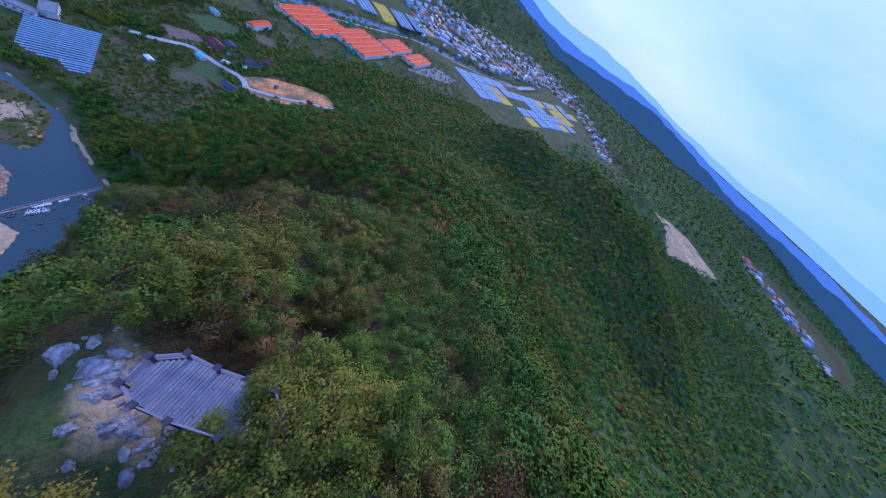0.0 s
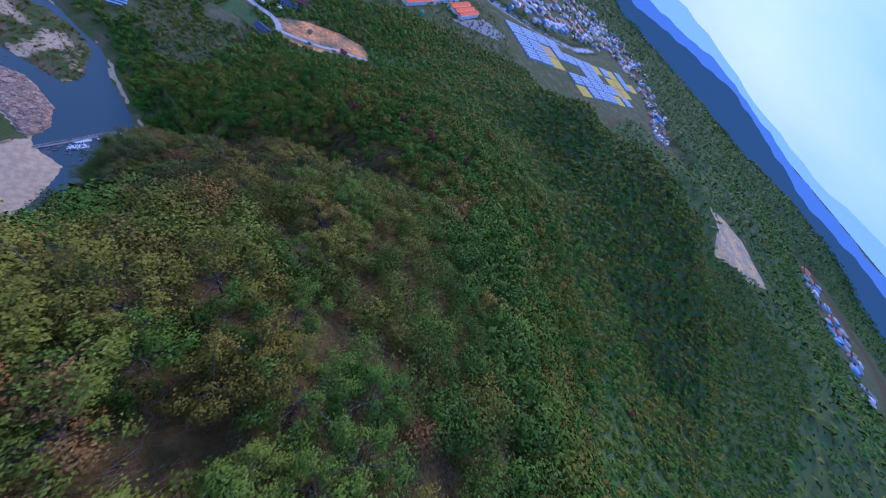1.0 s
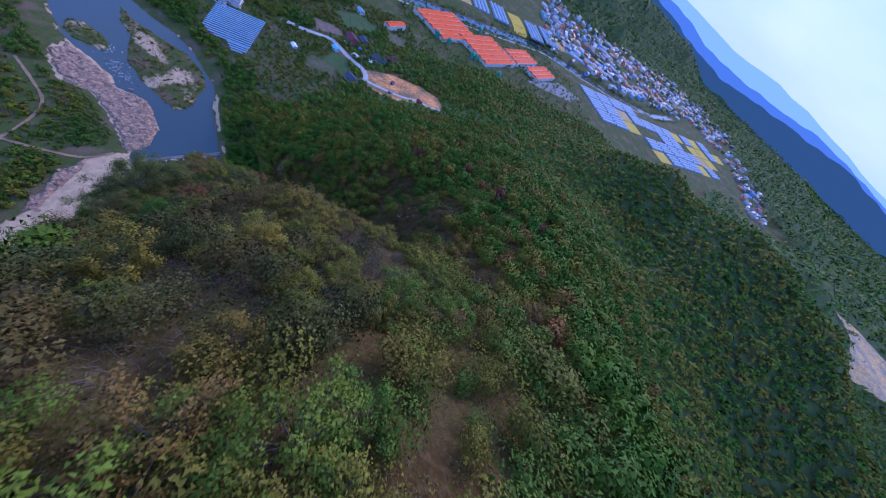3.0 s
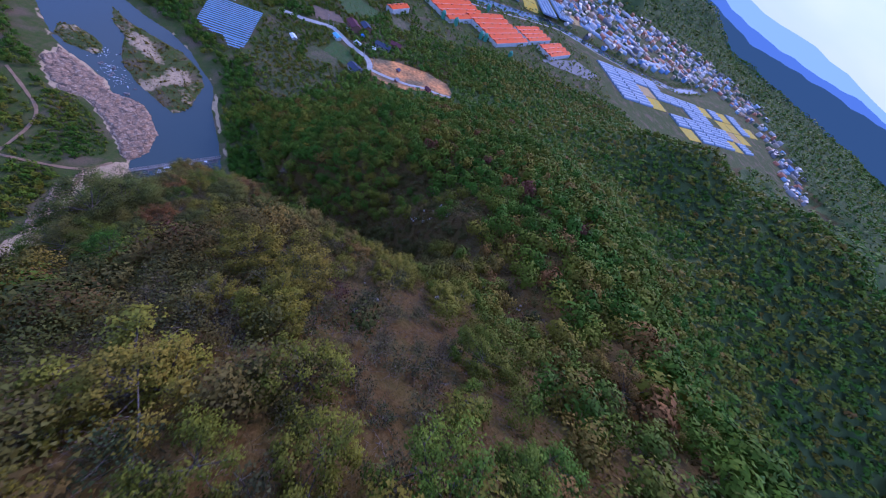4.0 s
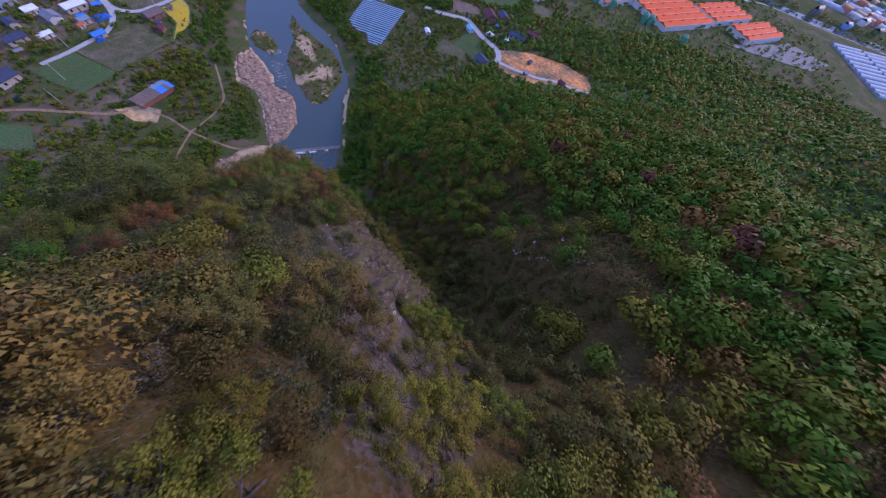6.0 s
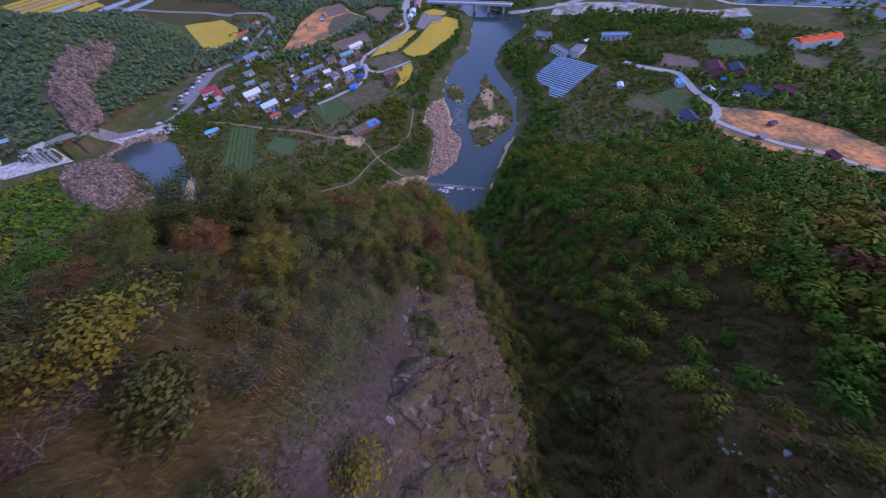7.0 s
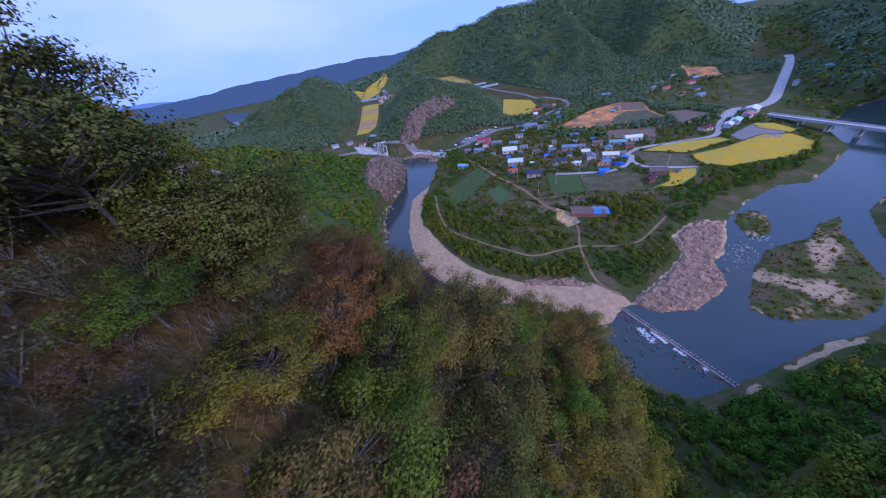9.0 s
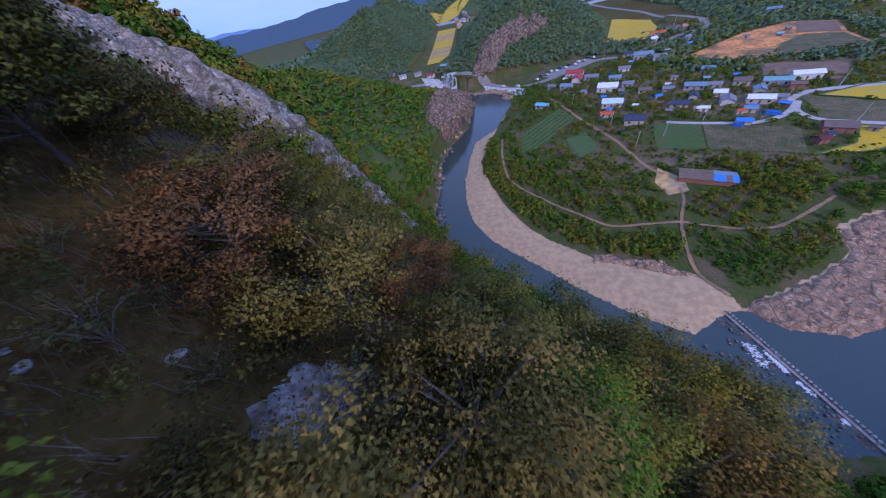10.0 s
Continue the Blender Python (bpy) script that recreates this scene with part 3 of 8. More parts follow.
    l.new(fine, bp.inputs["Height"])
    l.new(bp.outputs[0], b.inputs["Normal"])
    return m


RIM = [(-33, -25), (-25, -18), (-18, -12), (-9, -5), (0, 3)]
SLABS = [(-84, 44), (-62, 49), (-48, 53), (-40, 57), (-35, 62), (-31, 71)]
GORGE_FACE = [(-30, 248), (-26, 300), (-44, 308), (-56, 290), (-62, 255), (-60, 214), (-52, 200), (-41, 207)]
HILL_FACE = [(-37, 350), (-10, 349), (-6, 364), (0, 378), (6, 392), (24, 404), (50, 424), (54, 440), (15, 438), (-8, 416), (-28, 396)]
NORTH_FLATS = [[(-135, 432), (-72, 432), (-70, 620), (-60, 900), (-90, 1150), (-210, 1100), (-165, 830), (-130, 600)], [(-66, 700), (50, 660), (112, 580), (112, 420), (200, 400), (215, 520), (200, 650), (175, 900), (60, 960), (-66, 960)]]
EAST_FACE = [(372, 128), (392, 120), (440, 150), (455, 205), (430, 215), (395, 175)]
BEACH = [(70, 73), (67, 69), (55, 61), (48, 64), (38, 69), (25, 78), (12, 89), (-1, 99), (-9, 106), (-18, 120), (-23, 136), (-26, 161), (-25, 190), (-23, 212), (-8, 232), (-12, 211), (-18, 179), (-13, 157), (-3, 130), (8, 111), (17, 102), (34, 90), (51, 88), (63, 83)]
SHELF = [(128, 112), (140, 116), (151, 112), (140, 99), (129, 89), (121, 85), (118, 77), (115, 70), (105, 66), (93, 62), (79, 62), (72, 70), (76, 74), (86, 78), (101, 86), (112, 94), (113, 104)]
YARDS = (([(34, 290), (60, 300), (82, 290), (121, 298), (167, 252), (176, 215), (131, 185), (86, 203), (60, 228)], 0.85), ([(73, 170), (133, 153), (155, 157), (121, 131), (97, 130), (65, 152)], 0.75), ([(19, 164), (50, 175), (78, 163), (74, 138), (58, 134), (23, 148)], 0.6),
         ([(179, 323), (265, 264), (259, 245), (212, 238), (168, 268), (150, 300)], 0.6), ([(255, -20), (300, -30), (330, -60), (300, -110), (230, -110), (195, -60), (215, -50)], 0.5), ([(90, 300), (130, 310), (165, 350), (200, 390), (160, 410), (110, 345)], 0.5))
ny_, nx_ = gx.shape
_idx = np.arange(ny_ * nx_).reshape(ny_, nx_)
_faces = np.stack([_idx[:-1, :-1], _idx[:-1, 1:], _idx[1:, 1:], _idx[1:, :-1]], -1).reshape(-1, 4)
ground_ob = raw("ground", np.stack([gx, gy, gz], -1).reshape(-1, 3), _faces, ground_material(), smooth=True)
tagged(ground_ob, "wooded mountain slopes, river banks and valley floor with leaf litter and rock", "ground", kind="structure")
far_d = np.hypot(gx, gy)
COVER = {
    "rock": np.clip((steep - 1.3) * 1.2, 0, 1) * np.clip(1.6 - edge_dist(gx, gy, RIM, closed=False) / 9, 0, 1) + np.clip(1 - edge_dist(gx, gy, SLABS, closed=False) / 7.5 + 0.25 * fbm(gx, gy, 8, 3, 35), 0, 1) + sum(inside(gx, gy, face) * np.clip(edge_dist(gx, gy, face) / 5 + 0.35 + 0.6 * fbm(gx, gy, fr, 3, 33), 0, 1) for face, fr in ((GORGE_FACE, 12), (HILL_FACE, 18), (EAST_FACE, 22))) * (gz > 0.6),
    "sand": np.clip(0.8 - np.hypot((gx + 84.8) / 4, (gy - 7.3) / 2.0) * 0.5, 0, 1) + np.clip(0.95 - edge_dist(gx, gy, [(82, 31), (92, 34), (106, 37), (122, 40), (136, 41)], closed=False) / 2.0, 0, 1) * ~wet * (fbm(gx, gy, 9, 2, 37) > 0.1) + np.clip(0.9 - edge_dist(gx, gy, BEACH) / 2.5, 0, 1) * ~wet + 1.0 * (inside(gx, gy, BEACH) & ~wet) + 0.75 * (inside(gx, gy, SHELF) & ~wet) + np.clip(0.8 - river_d / 5, 0, 1) * (gz < 2.5) * (far_d < 900) * ~wet * (fbm(gx, gy, 14, 2, 31) > 0.15) + on_isle * np.clip(0.38 + 0.45 * fbm(gx, gy, 12, 3, 32), 0, 1),
    "grass": np.clip((13 - gz) / 5, 0, 1) + np.clip(1.15 - edge_dist(gx, gy, [(-27, -17), (-23, -11), (-20, -4), (-17, 0)], closed=False) / 4.5, 0, 1) + np.clip(0.9 - np.hypot((gx + 86) / 7, (gy - 8.5) / 4.5) * 0.6, 0, 1),
    "woods": np.clip((gz - 9) / 6, 0, 1) * np.clip((np.maximum(np.maximum(-150 - gx, gx - 135), np.maximum(-175 - gy, gy - 112)) + 45) / 40, 0, 1),
    "bed": 1.0 * (wet & ~on_isle),
    "soil": sum(w * inside(gx, gy, p) * np.clip(0.35 + edge_dist(gx, gy, p) / 12 + 0.4 * fbm(gx, gy, 16, 3, 38), 0, 1) for p, w in YARDS),
}
for key, values in COVER.items():
    at = ground_ob.data.attributes.new(key, "FLOAT", "POINT")
    at.data.foreach_set("value", values.ravel().astype(np.float32))


def crag(name, poly, step, amp, size, margin, material, label):
    """Broken rock standing out of the slope: ledges and clefts pushed out along the ground's own lean."""
    xs, ys = [p[0] for p in poly], [p[1] for p in poly]
    ax, ay = np.meshgrid(np.arange(min(xs), max(xs), step), np.arange(min(ys), max(ys), step))
    az = ground(ax, ay)
    e = 0.8
    nx = -(ground(ax + e, ay) - ground(ax - e, ay)) / (2 * e)
    ny = -(ground(ax, ay + e) - ground(ax, ay - e)) / (2 * e)
    ln = np.sqrt(nx * nx + ny * ny + 1)
    u, v = ax + az * 0.55, ay - az * 0.65
    ridge = 1 - np.abs(fbm(u, v, size, 4, 61))
    ledge = np.floor((az * 0.6 + u * 0.25 + fbm(u, v, size * 0.6, 3, 62) * size * 0.3) / (size * 0.22)) % 2
    edge = np.clip(edge_dist(ax, ay, poly) / margin + 0.5 * fbm(ax, ay, size * 1.5, 3, 63), 0, 1) * inside(ax, ay, poly)
    out = edge * amp * (0.15 + 0.75 * ridge + 0.35 * ledge + 0.25 * fbm(u, v, size * 0.3, 2, 64)) - 0.5 * amp * (1 - edge)
    verts = np.stack([ax + nx / ln * out, ay + ny / ln * out, az + out / ln], -1).reshape(-1, 3)
    k = np.arange(ax.size).reshape(ax.shape)
    f = np.stack([k[:-1, :-1], k[:-1, 1:], k[1:, 1:], k[1:, :-1]], -1)[inside(ax, ay, poly)[:-1, :-1]]
    tagged(raw(name, verts, f.reshape(-1, 4), material), label, "rock face", kind="structure")


crag("gorge_crag", GORGE_FACE, 1.0, 4.0, 6, 4, M_CRAG, "bare purple-brown rock dropping into the gorge")
crag("hill_crag", HILL_FACE, 1.2, 5.5, 9, 5, M_CRAG, "bare reddish-brown rock face on the wooded hill")
crag("slab_crag", [(-88, 37), (-63, 41), (-49, 44), (-40, 48), (-32, 55), (-24, 70), (-32, 77), (-41, 67), (-50, 60), (-64, 56), (-88, 52)], 0.6, 2.0, 5, 2.2, M_SLABROCK, "tilted slabs of bare grey rock on the ridge")
crag("cliff_crag", [(-31, -21), (-28, -16.5), (-21, -10.5), (-15, -6), (-7, -2), (-1, -5), (-8, -14), (-16, -23), (-24, -28)], 0.3, 2.2, 3.4, 1.6, M_CLIFF, "broken reddish-brown cliff below the grassy rim")
crag("gully_crag", [(53, -1), (56, -2.5), (58, 0), (56, 2.5), (53.5, 2)], 0.3, 0.6, 2.0, 1.5, M_CLIFF, "patch of brown broken rock among the slope trees")
crag("rock_shelf", SHELF, 0.5, 1.0, 4.5, 2.5, M_ROCK, "broad pink-orange river rock worn into ledges and pools")
crag("beach_ledge", [(66, 82), (62, 86), (53, 91), (42, 93), (31, 95), (33, 90), (44, 87), (56, 83)], 0.4, 0.9, 3.5, 1.5, M_ROCK, "rounded pink rock ledge at the top of the beach")
crag("gorge_ledge", [(-24, 296), (-8, 300), (6, 292), (10, 304), (2, 322), (-14, 332), (-34, 330), (-36, 322), (-14, 320), (-4, 310)], 0.6, 1.4, 4, 2, M_ROCK, "pale pink rock rimming the gorge pool")
crag("shoulder_crag", [(-8.6, 12.6), (-7.2, 11.8), (-5.4, 12.6), (-4.9, 14.6), (-6.6, 15.6), (-8.0, 14.6)], 0.12, 0.2, 0.8, 0.9, M_LICHEN, "pale lichen-covered rock on the wooded shoulder")


def sheet(name, pts, z, material, label):
    bm = bmesh.new()
    bm.faces.new([bm.verts.new((x, y, z)) for x, y in pts])
    return tagged(part(name, bm, material), label, "water", kind="structure")


sheet("water_upper", [(67.2, 69.5), (81, 33), (120, -80), (1300, -80), (1300, 1000), (60, 1000)][:2] + [(100, -10), (100, -980), (1300, -980), (1300, 1000), (110, 1000), (72, 90)], 0.0, M_WATER, "calm dark river pool above the stepping stones")
sheet("water_lower", [(67, 69.3), (80.8, 33.2), (99, -10), (-200, -10), (-200, 400), (71, 400), (71, 90)], -0.55, M_WATER, "river running below the stepping stones to the gorge")


# ---- fields and roads lie a little above the ground ----
def drape(name, poly, material, label, category, step=4.0, lift=0.2, kind="structure"):
    bm = bmesh.new()
    bm.faces.new([bm.verts.new((x, y, 0)) for x, y in poly])
    xs, ys = [p[0] for p in poly], [p[1] for p in poly]
    for axis, lo, hi in ((0, min(xs), max(xs)), (1, min(ys), max(ys))):
        s = max(step, (hi - lo) / 40)
        v = lo + s
        while v < hi:
            co, no = [0, 0, 0], [0, 0, 0]
            co[axis], no[axis] = v, 1
            bmesh.ops.bisect_plane(bm, geom=bm.verts[:] + bm.edges[:] + bm.faces[:], plane_co=co, plane_no=no)
            v += s
    for v in bm.verts:
        v.co.z = float(ground(v.co.x, v.co.y)) + lift
    bm.normal_update()
    for f in bm.faces:
        if f.normal.z < 0:
            f.normal_flip()
    return tagged(part(name, bm, material), label, category, kind=kind)


def smooth_line(pts, step):
    """Evenly spaced points along a soft curve through the given ones."""
    p = [Vector(q) for q in pts]
    out = []
    for i in range(len(p) - 1):
        a, b, c, d = p[max(i - 1, 0)], p[i], p[i + 1], p[min(i + 2, len(p) - 1)]
        n = max(1, int((c - b).length / step))
        for k in range(n):
            t = k / n
            out.append(0.5 * ((2 * b) + (c - a) * t + (2 * a - 5 * b + 4 * c - d) * t * t + (3 * b - a - 3 * c + d) * t ** 3))
    out.append(p[-1])
    return out


def road(name, pts, width, material, label, lift=0.22, category="road", wobble=0.0, thick=0.0):
    line = smooth_line([(x, y) for x, y in pts], 2.5)
    bm = bmesh.new()
    rows = []
    for i, q in enumerate(line):
        d = (line[min(i + 1, len(line) - 1)] - line[max(i - 1, 0)]).normalized()
        nrm = Vector((-d.y, d.x))
        w = width / 2 * (1 + wobble * math.sin(i * 1.7) * math.sin(i * 0.61))
        row = []
        for k in (-1, 0, 1):
            v = q + nrm * w * k
            row.append(bm.verts.new((v.x, v.y, float(ground(v.x, v.y)) + lift)))
        rows.append(row)
    for r0, r1 in zip(rows, rows[1:]):
        for k in (0, 1):
            bm.faces.new((r0[k], r0[k + 1], r1[k + 1], r1[k]))
    bmesh.ops.recalc_face_normals(bm, faces=bm.faces[:])
    if sum(f.normal.z for f in bm.faces) < 0:
        bmesh.ops.reverse_faces(bm, faces=bm.faces[:])
    return tagged(part(name, bm, material), label, category, kind="structure")


ROAD_LINES = []


def lay(name, pts, width, *rest, **kw):
    ROAD_LINES.append((pts, width))
    return road(name, pts, width, *rest, **kw)


FIELDS = []


def field(name, poly, material, label, **kw):
    FIELDS.append(poly)
    return drape(name, poly, material, label, "field", **kw)


field("rice_field", [(191, 187), (223, 190), (257, 199), (282, 197), (283, 181), (263, 167), (239, 163), (224, 163), (201, 163), (189, 170)], M_PADDY, "large golden field of ripe rice beside the river")
field("rice_field", [(170, 208), (195, 215), (233, 207), (236, 200), (193, 191)], M_PADDY, "narrow golden strip of ripe rice along the lane")
field("rice_field", [(134, 150), (153, 157), (164, 172), (181, 167), (173, 158), (155, 149)], M_PADDY, "small golden rice field below the last house")
field("rice_field", [(275, 223), (295, 222), (296, 204), (284, 199), (270, 212)], M_PADDY, "golden rice strip by the bridge road")
field("vegetable_plot", [(86, 197), (107, 189), (99, 162), (79, 168)], M_CROP, "dark green vegetable plot beside the village lane")
field("orchard_rows_plot", [(108, 189), (143, 174), (133, 151), (100, 162)], M_OLIVE, "striped plot of young fruit trees on pale soil")
field("fallow_plot", [(163, 211), (191, 189), (186, 176), (167, 167), (154, 176), (160, 196)], M_OLIVE, "olive-brown fallow plot inside the lane bend")
field("gravel_plot", [(242, 207), (276, 222), (281, 201), (268, 191), (240, 197)], M_TAR, "grey gravel yard beside the white sheds")
field("bare_clay", [(141, 306), (178, 330), (205, 348), (245, 362), (266, 346), (246, 306), (240, 273), (206, 276), (181, 279), (162, 288)], M_CLAY, "freshly dug orange clay ground above the village")
drape("clay_verge", [(206, 278), (238, 276), (243, 306), (226, 316), (204, 302), (192, 287)], M_OLIVE, "rough grass strip across the dug clay ground", "field", lift=0.4)
drape("clay_verge", [(225, 322), (246, 312), (262, 345), (246, 358), (236, 340)], M_SOIL, "brown scraped soil beside the dug clay ground", "field", lift=0.4)
field("brown_field", [(251, 290), (270, 287), (274, 263), (237, 250)], M_SOIL, "ploughed brown field")
field("brown_field", [(175, 268), (211, 250), (198, 232), (165, 246)], M_SOIL, "ploughed brown field behind the village")
field("clay_terrace", [(415, 475), (440, 440), (415, 398), (388, 426)], M_CLAY, "orange clay terrace at the foot of the mountain")
field("rice_field", [(140, 510), (176, 480), (168, 432), (142, 384), (107, 396)], M_PADDY, "golden rice field behind the cliff hill")
field("rice_field", [(-215, 1040), (-120, 1300), (-100, 1200), (-150, 870)], M_PADDY, "golden rice field at the valley's far end")
# strips of ripe and cut rice up the side valley
for k in range(9):
    y0, y1 = 456 + k * 36, 456 + k * 36 + 35
    strip = [(float(np.interp(v, (452, 574, 780), (-107, -120, -145))), v) for v in (y0, y1)]
    strip += [(float(np.interp(v, (452, 476, 573, 780), (-92, -80, -86, -104))), v) for v in (y1, y0)]
    field("rice_field", strip, (M_PADDY, M_PADDY2, M_PADDY2, M_PADDY)[k % 4], "golden strip of ripe rice in the side valley" if k % 4 in (0, 3) else "tan strip of cut rice in the side valley")
# fields on the flats at the foot of the north mountain
for k in range(6):
    y0 = 870 + k * 44
    field("rice_field", [(58 - 2 * k, y0), (148 - 4 * k, y0 - 14), (146 - 4 * k, y0 + 24), (57 - 2 * k, y0 + 38)], M_PADDY if k % 3 else M_PADDY2, "golden rice field at the foot of the north mountain", step=10, lift=0.4)
field("orchard", [(10, 208), (39, 241), (48, 218), (24, 190), (9, 178)], M_CROP, "dark green orchard rows above the river")
field("grass_plot", [(37, 192), (49, 197), (53, 176), (39, 165)], M_CROP, "bright green grass plot")
field("yard", [(73, 149), (80, 139), (79, 129), (70, 127), (68, 137)], M_SAND, "bare pale earth yard beside the long shed")
field("sand_lot", [(172, -60), (198, -60), (202, -84), (196, -112), (182, -130), (166, -130), (154, -123), (158, -110), (162, -103), (159, -86), (159, -76)], M_CLAY, "cleared orange building ground on the slope")
field("dug_terrace", [(-67, -662), (-110, -690), (-170, -690), (-245, -650), (-205, -580), (-156, -543), (-118, -610)], M_SAND, "pale terraced quarry cut on the far ridge")

lay("village_road", [(-175, 372), (-109, 378), (-61, 366), (-16, 343), (8, 321), (39, 316), (59, 328), (87, 346), (113, 342), (143, 361), (170, 377), (198, 395), (205, 420), (192, 470), (181, 514), (153, 658), (126, 859)], 6.0, M_TAR, "grey asphalt village road")
lay("highway", [(275, 247), (297, 261), (333, 271), (372, 292), (421, 330), (521, 413), (560, 450)], 9.0, M_ROAD, "pale two-lane valley road")
lay("lane", [(155, 205), (170, 214), (203, 213), (233, 212), (254, 231), (275, 248), (297, 262)], 4.0, M_ROAD, "pale concrete lane round the rice fields")
lay("lane", [(159, 204), (152, 192), (155, 181), (166, 175), (182, 168)], 3.2, M_ROAD, "pale concrete lane to the last house")
lay("lane", [(34, 272), (46, 231), (54, 204), (63, 180), (69, 151), (74, 143)], 1.9, M_PATH, "earth lane along the village edge")
lay("lane", [(93, 196), (107, 190), (123, 185), (131, 184), (146, 190), (158, 203)], 3.0, M_ROAD, "concrete lane through the village")
lay("footpath", [(70, 75), (65, 84), (66, 97), (69, 110), (75, 124), (76, 132)], 1.2, M_PATH, "trodden earth footpath from the crossing", category="path", wobble=0.25)
lay("footpath", [(69, 110), (57, 110), (42, 110), (30, 121), (19, 132), (7, 145), (0, 158), (-3, 180), (-3, 206)], 1.2, M_PATH, "trodden earth footpath above the bank", category="path", wobble=0.25)
lay("footpath", [(69, 110), (84, 105), (97, 105), (110, 112), (124, 121)], 1.2, M_PATH, "curving earth footpath through green scrub", category="path", wobble=0.25)
lay("farm_road", [(240, 8), (235, -10), (232, -31), (226, -37), (212, -46), (198, -58), (186, -60), (179, -58)], 4.5, M_ROAD, "pale concrete farm road", lift=0.3)
lay("farm_road", [(181, -59), (175, -71), (168, -89), (166, -104), (160, -117), (157, -126)], 3.5, M_ROAD, "pale concrete drive across the cleared ground", lift=0.4)
lay("river_road", [(321, 140), (333, 102), (355, 77), (372, 51), (383, 30), (394, -24), (392, -70), (410, -230), (445, -420), (412, -500), (388, -580), (370, -680)], 6.0, M_ROAD, "pale embankment road along the river")
lay("parking_yard", [(40, 322), (62, 337), (84, 352)], 16.0, M_TAR, "grey asphalt parking yard under the cliff", lift=0.18)
field("terrace_field", [(262, -48), (288, -38), (302, -61), (286, -79), (272, -75)], M_CROP, "green rows of vegetables on brown soil above the farm road")
field("terrace_field", [(196, -24), (214, -34), (206, -43), (190, -48), (182, -40)], M_CROP, "dark green plot inside the road bend")
field("terrace_field", [(184, -12), (200, -16), (192, -34), (178, -34)], M_OLIVE, "striped vegetable terraces on the slope")
field("brown_field", [(240, -20), (262, -18), (256, -40), (244, -44)], M_SOIL, "dug brown plot behind the brick houses")
field("brown_field", [(262, -92), (286, -92), (280, -112), (262, -108)], M_OLIVE, "fallow brown-green plot near the small orange roof")
drape("dry_terrace", [(122, 6), (150, 22), (176, 26), (196, 14), (214, 10), (212, -20), (196, -16), (178, -34), (160, -40), (140, -36), (126, -14)], M_DRYLAND, "dry olive scrub terrace above the south bank", "field", lift=0.16)

# grassy bunds round the near rice fields
for k, poly in enumerate(FIELDS[:4]):
    for (x0, y0), (x1, y1) in zip(poly, poly[1:] + poly[:1]):
        road("bund", [(x0, y0), (x1, y1)], 1.1, M_CROP, "grassy bund along the rice field", lift=0.34, category="bund", wobble=0.3)


# ---- forest ----
def crown_cards(rng, count, lobes, size, flat=0.75, rough=0.33, up=0.2, rounding=0.85):
    """Leaf clumps as small blades over the upper shells of a few lobes; the crown is about 2 wide and 1.6 high."""
    cs = np.c_[rng.uniform(-0.55, 0.55, (lobes, 2)), rng.uniform(0.55, 1.25, lobes)]
    cs[0] = (0, 0, 1.15)
    rad = rng.uniform(0.38, 0.68, lobes)
    k = rng.randint(0, lobes, count)
    d = rng.normal(size=(count, 3))
    d[:, 2] = np.abs(d[:, 2]) * 1.1 - 0.35
    d /= np.linalg.norm(d, axis=1)[:, None]
    c = cs[k] + d * (rad[k] * rng.uniform(0.72, 1.06, count))[:, None] * (1, 1, flat)
    nrm = d + rng.normal(size=(count, 3)) * rough + (0, 0, up)
    nrm /= np.linalg.norm(nrm, axis=1)[:, None]
    a = np.cross(nrm, rng.normal(size=(count, 3)))
    a /= np.linalg.norm(a, axis=1)[:, None]
    b = np.cross(nrm, a)
    s = (size * rng.uniform(0.6, 1.4, count))[:, None]
    dip = nrm * s * 0.25
    shade = unit((d + (c - (0, 0, 0.7)) * 0.6) * rounding + nrm * 0.2 + (0, 0, 1 - rounding))
    return np.stack([c + a * s * 1.1 - dip, c - a * s * 0.6 + b * s * 0.72, c - a * s * 0.6 - b * s * 0.72, shade], 1)


def unit(v):
    return v / np.linalg.norm(v, axis=-1, keepdims=True)


def sunk(card, dz):
    """A crown let into the ground, for a bush."""
    low = card.copy()
    low[:, :3, 2] -= dz
    return low


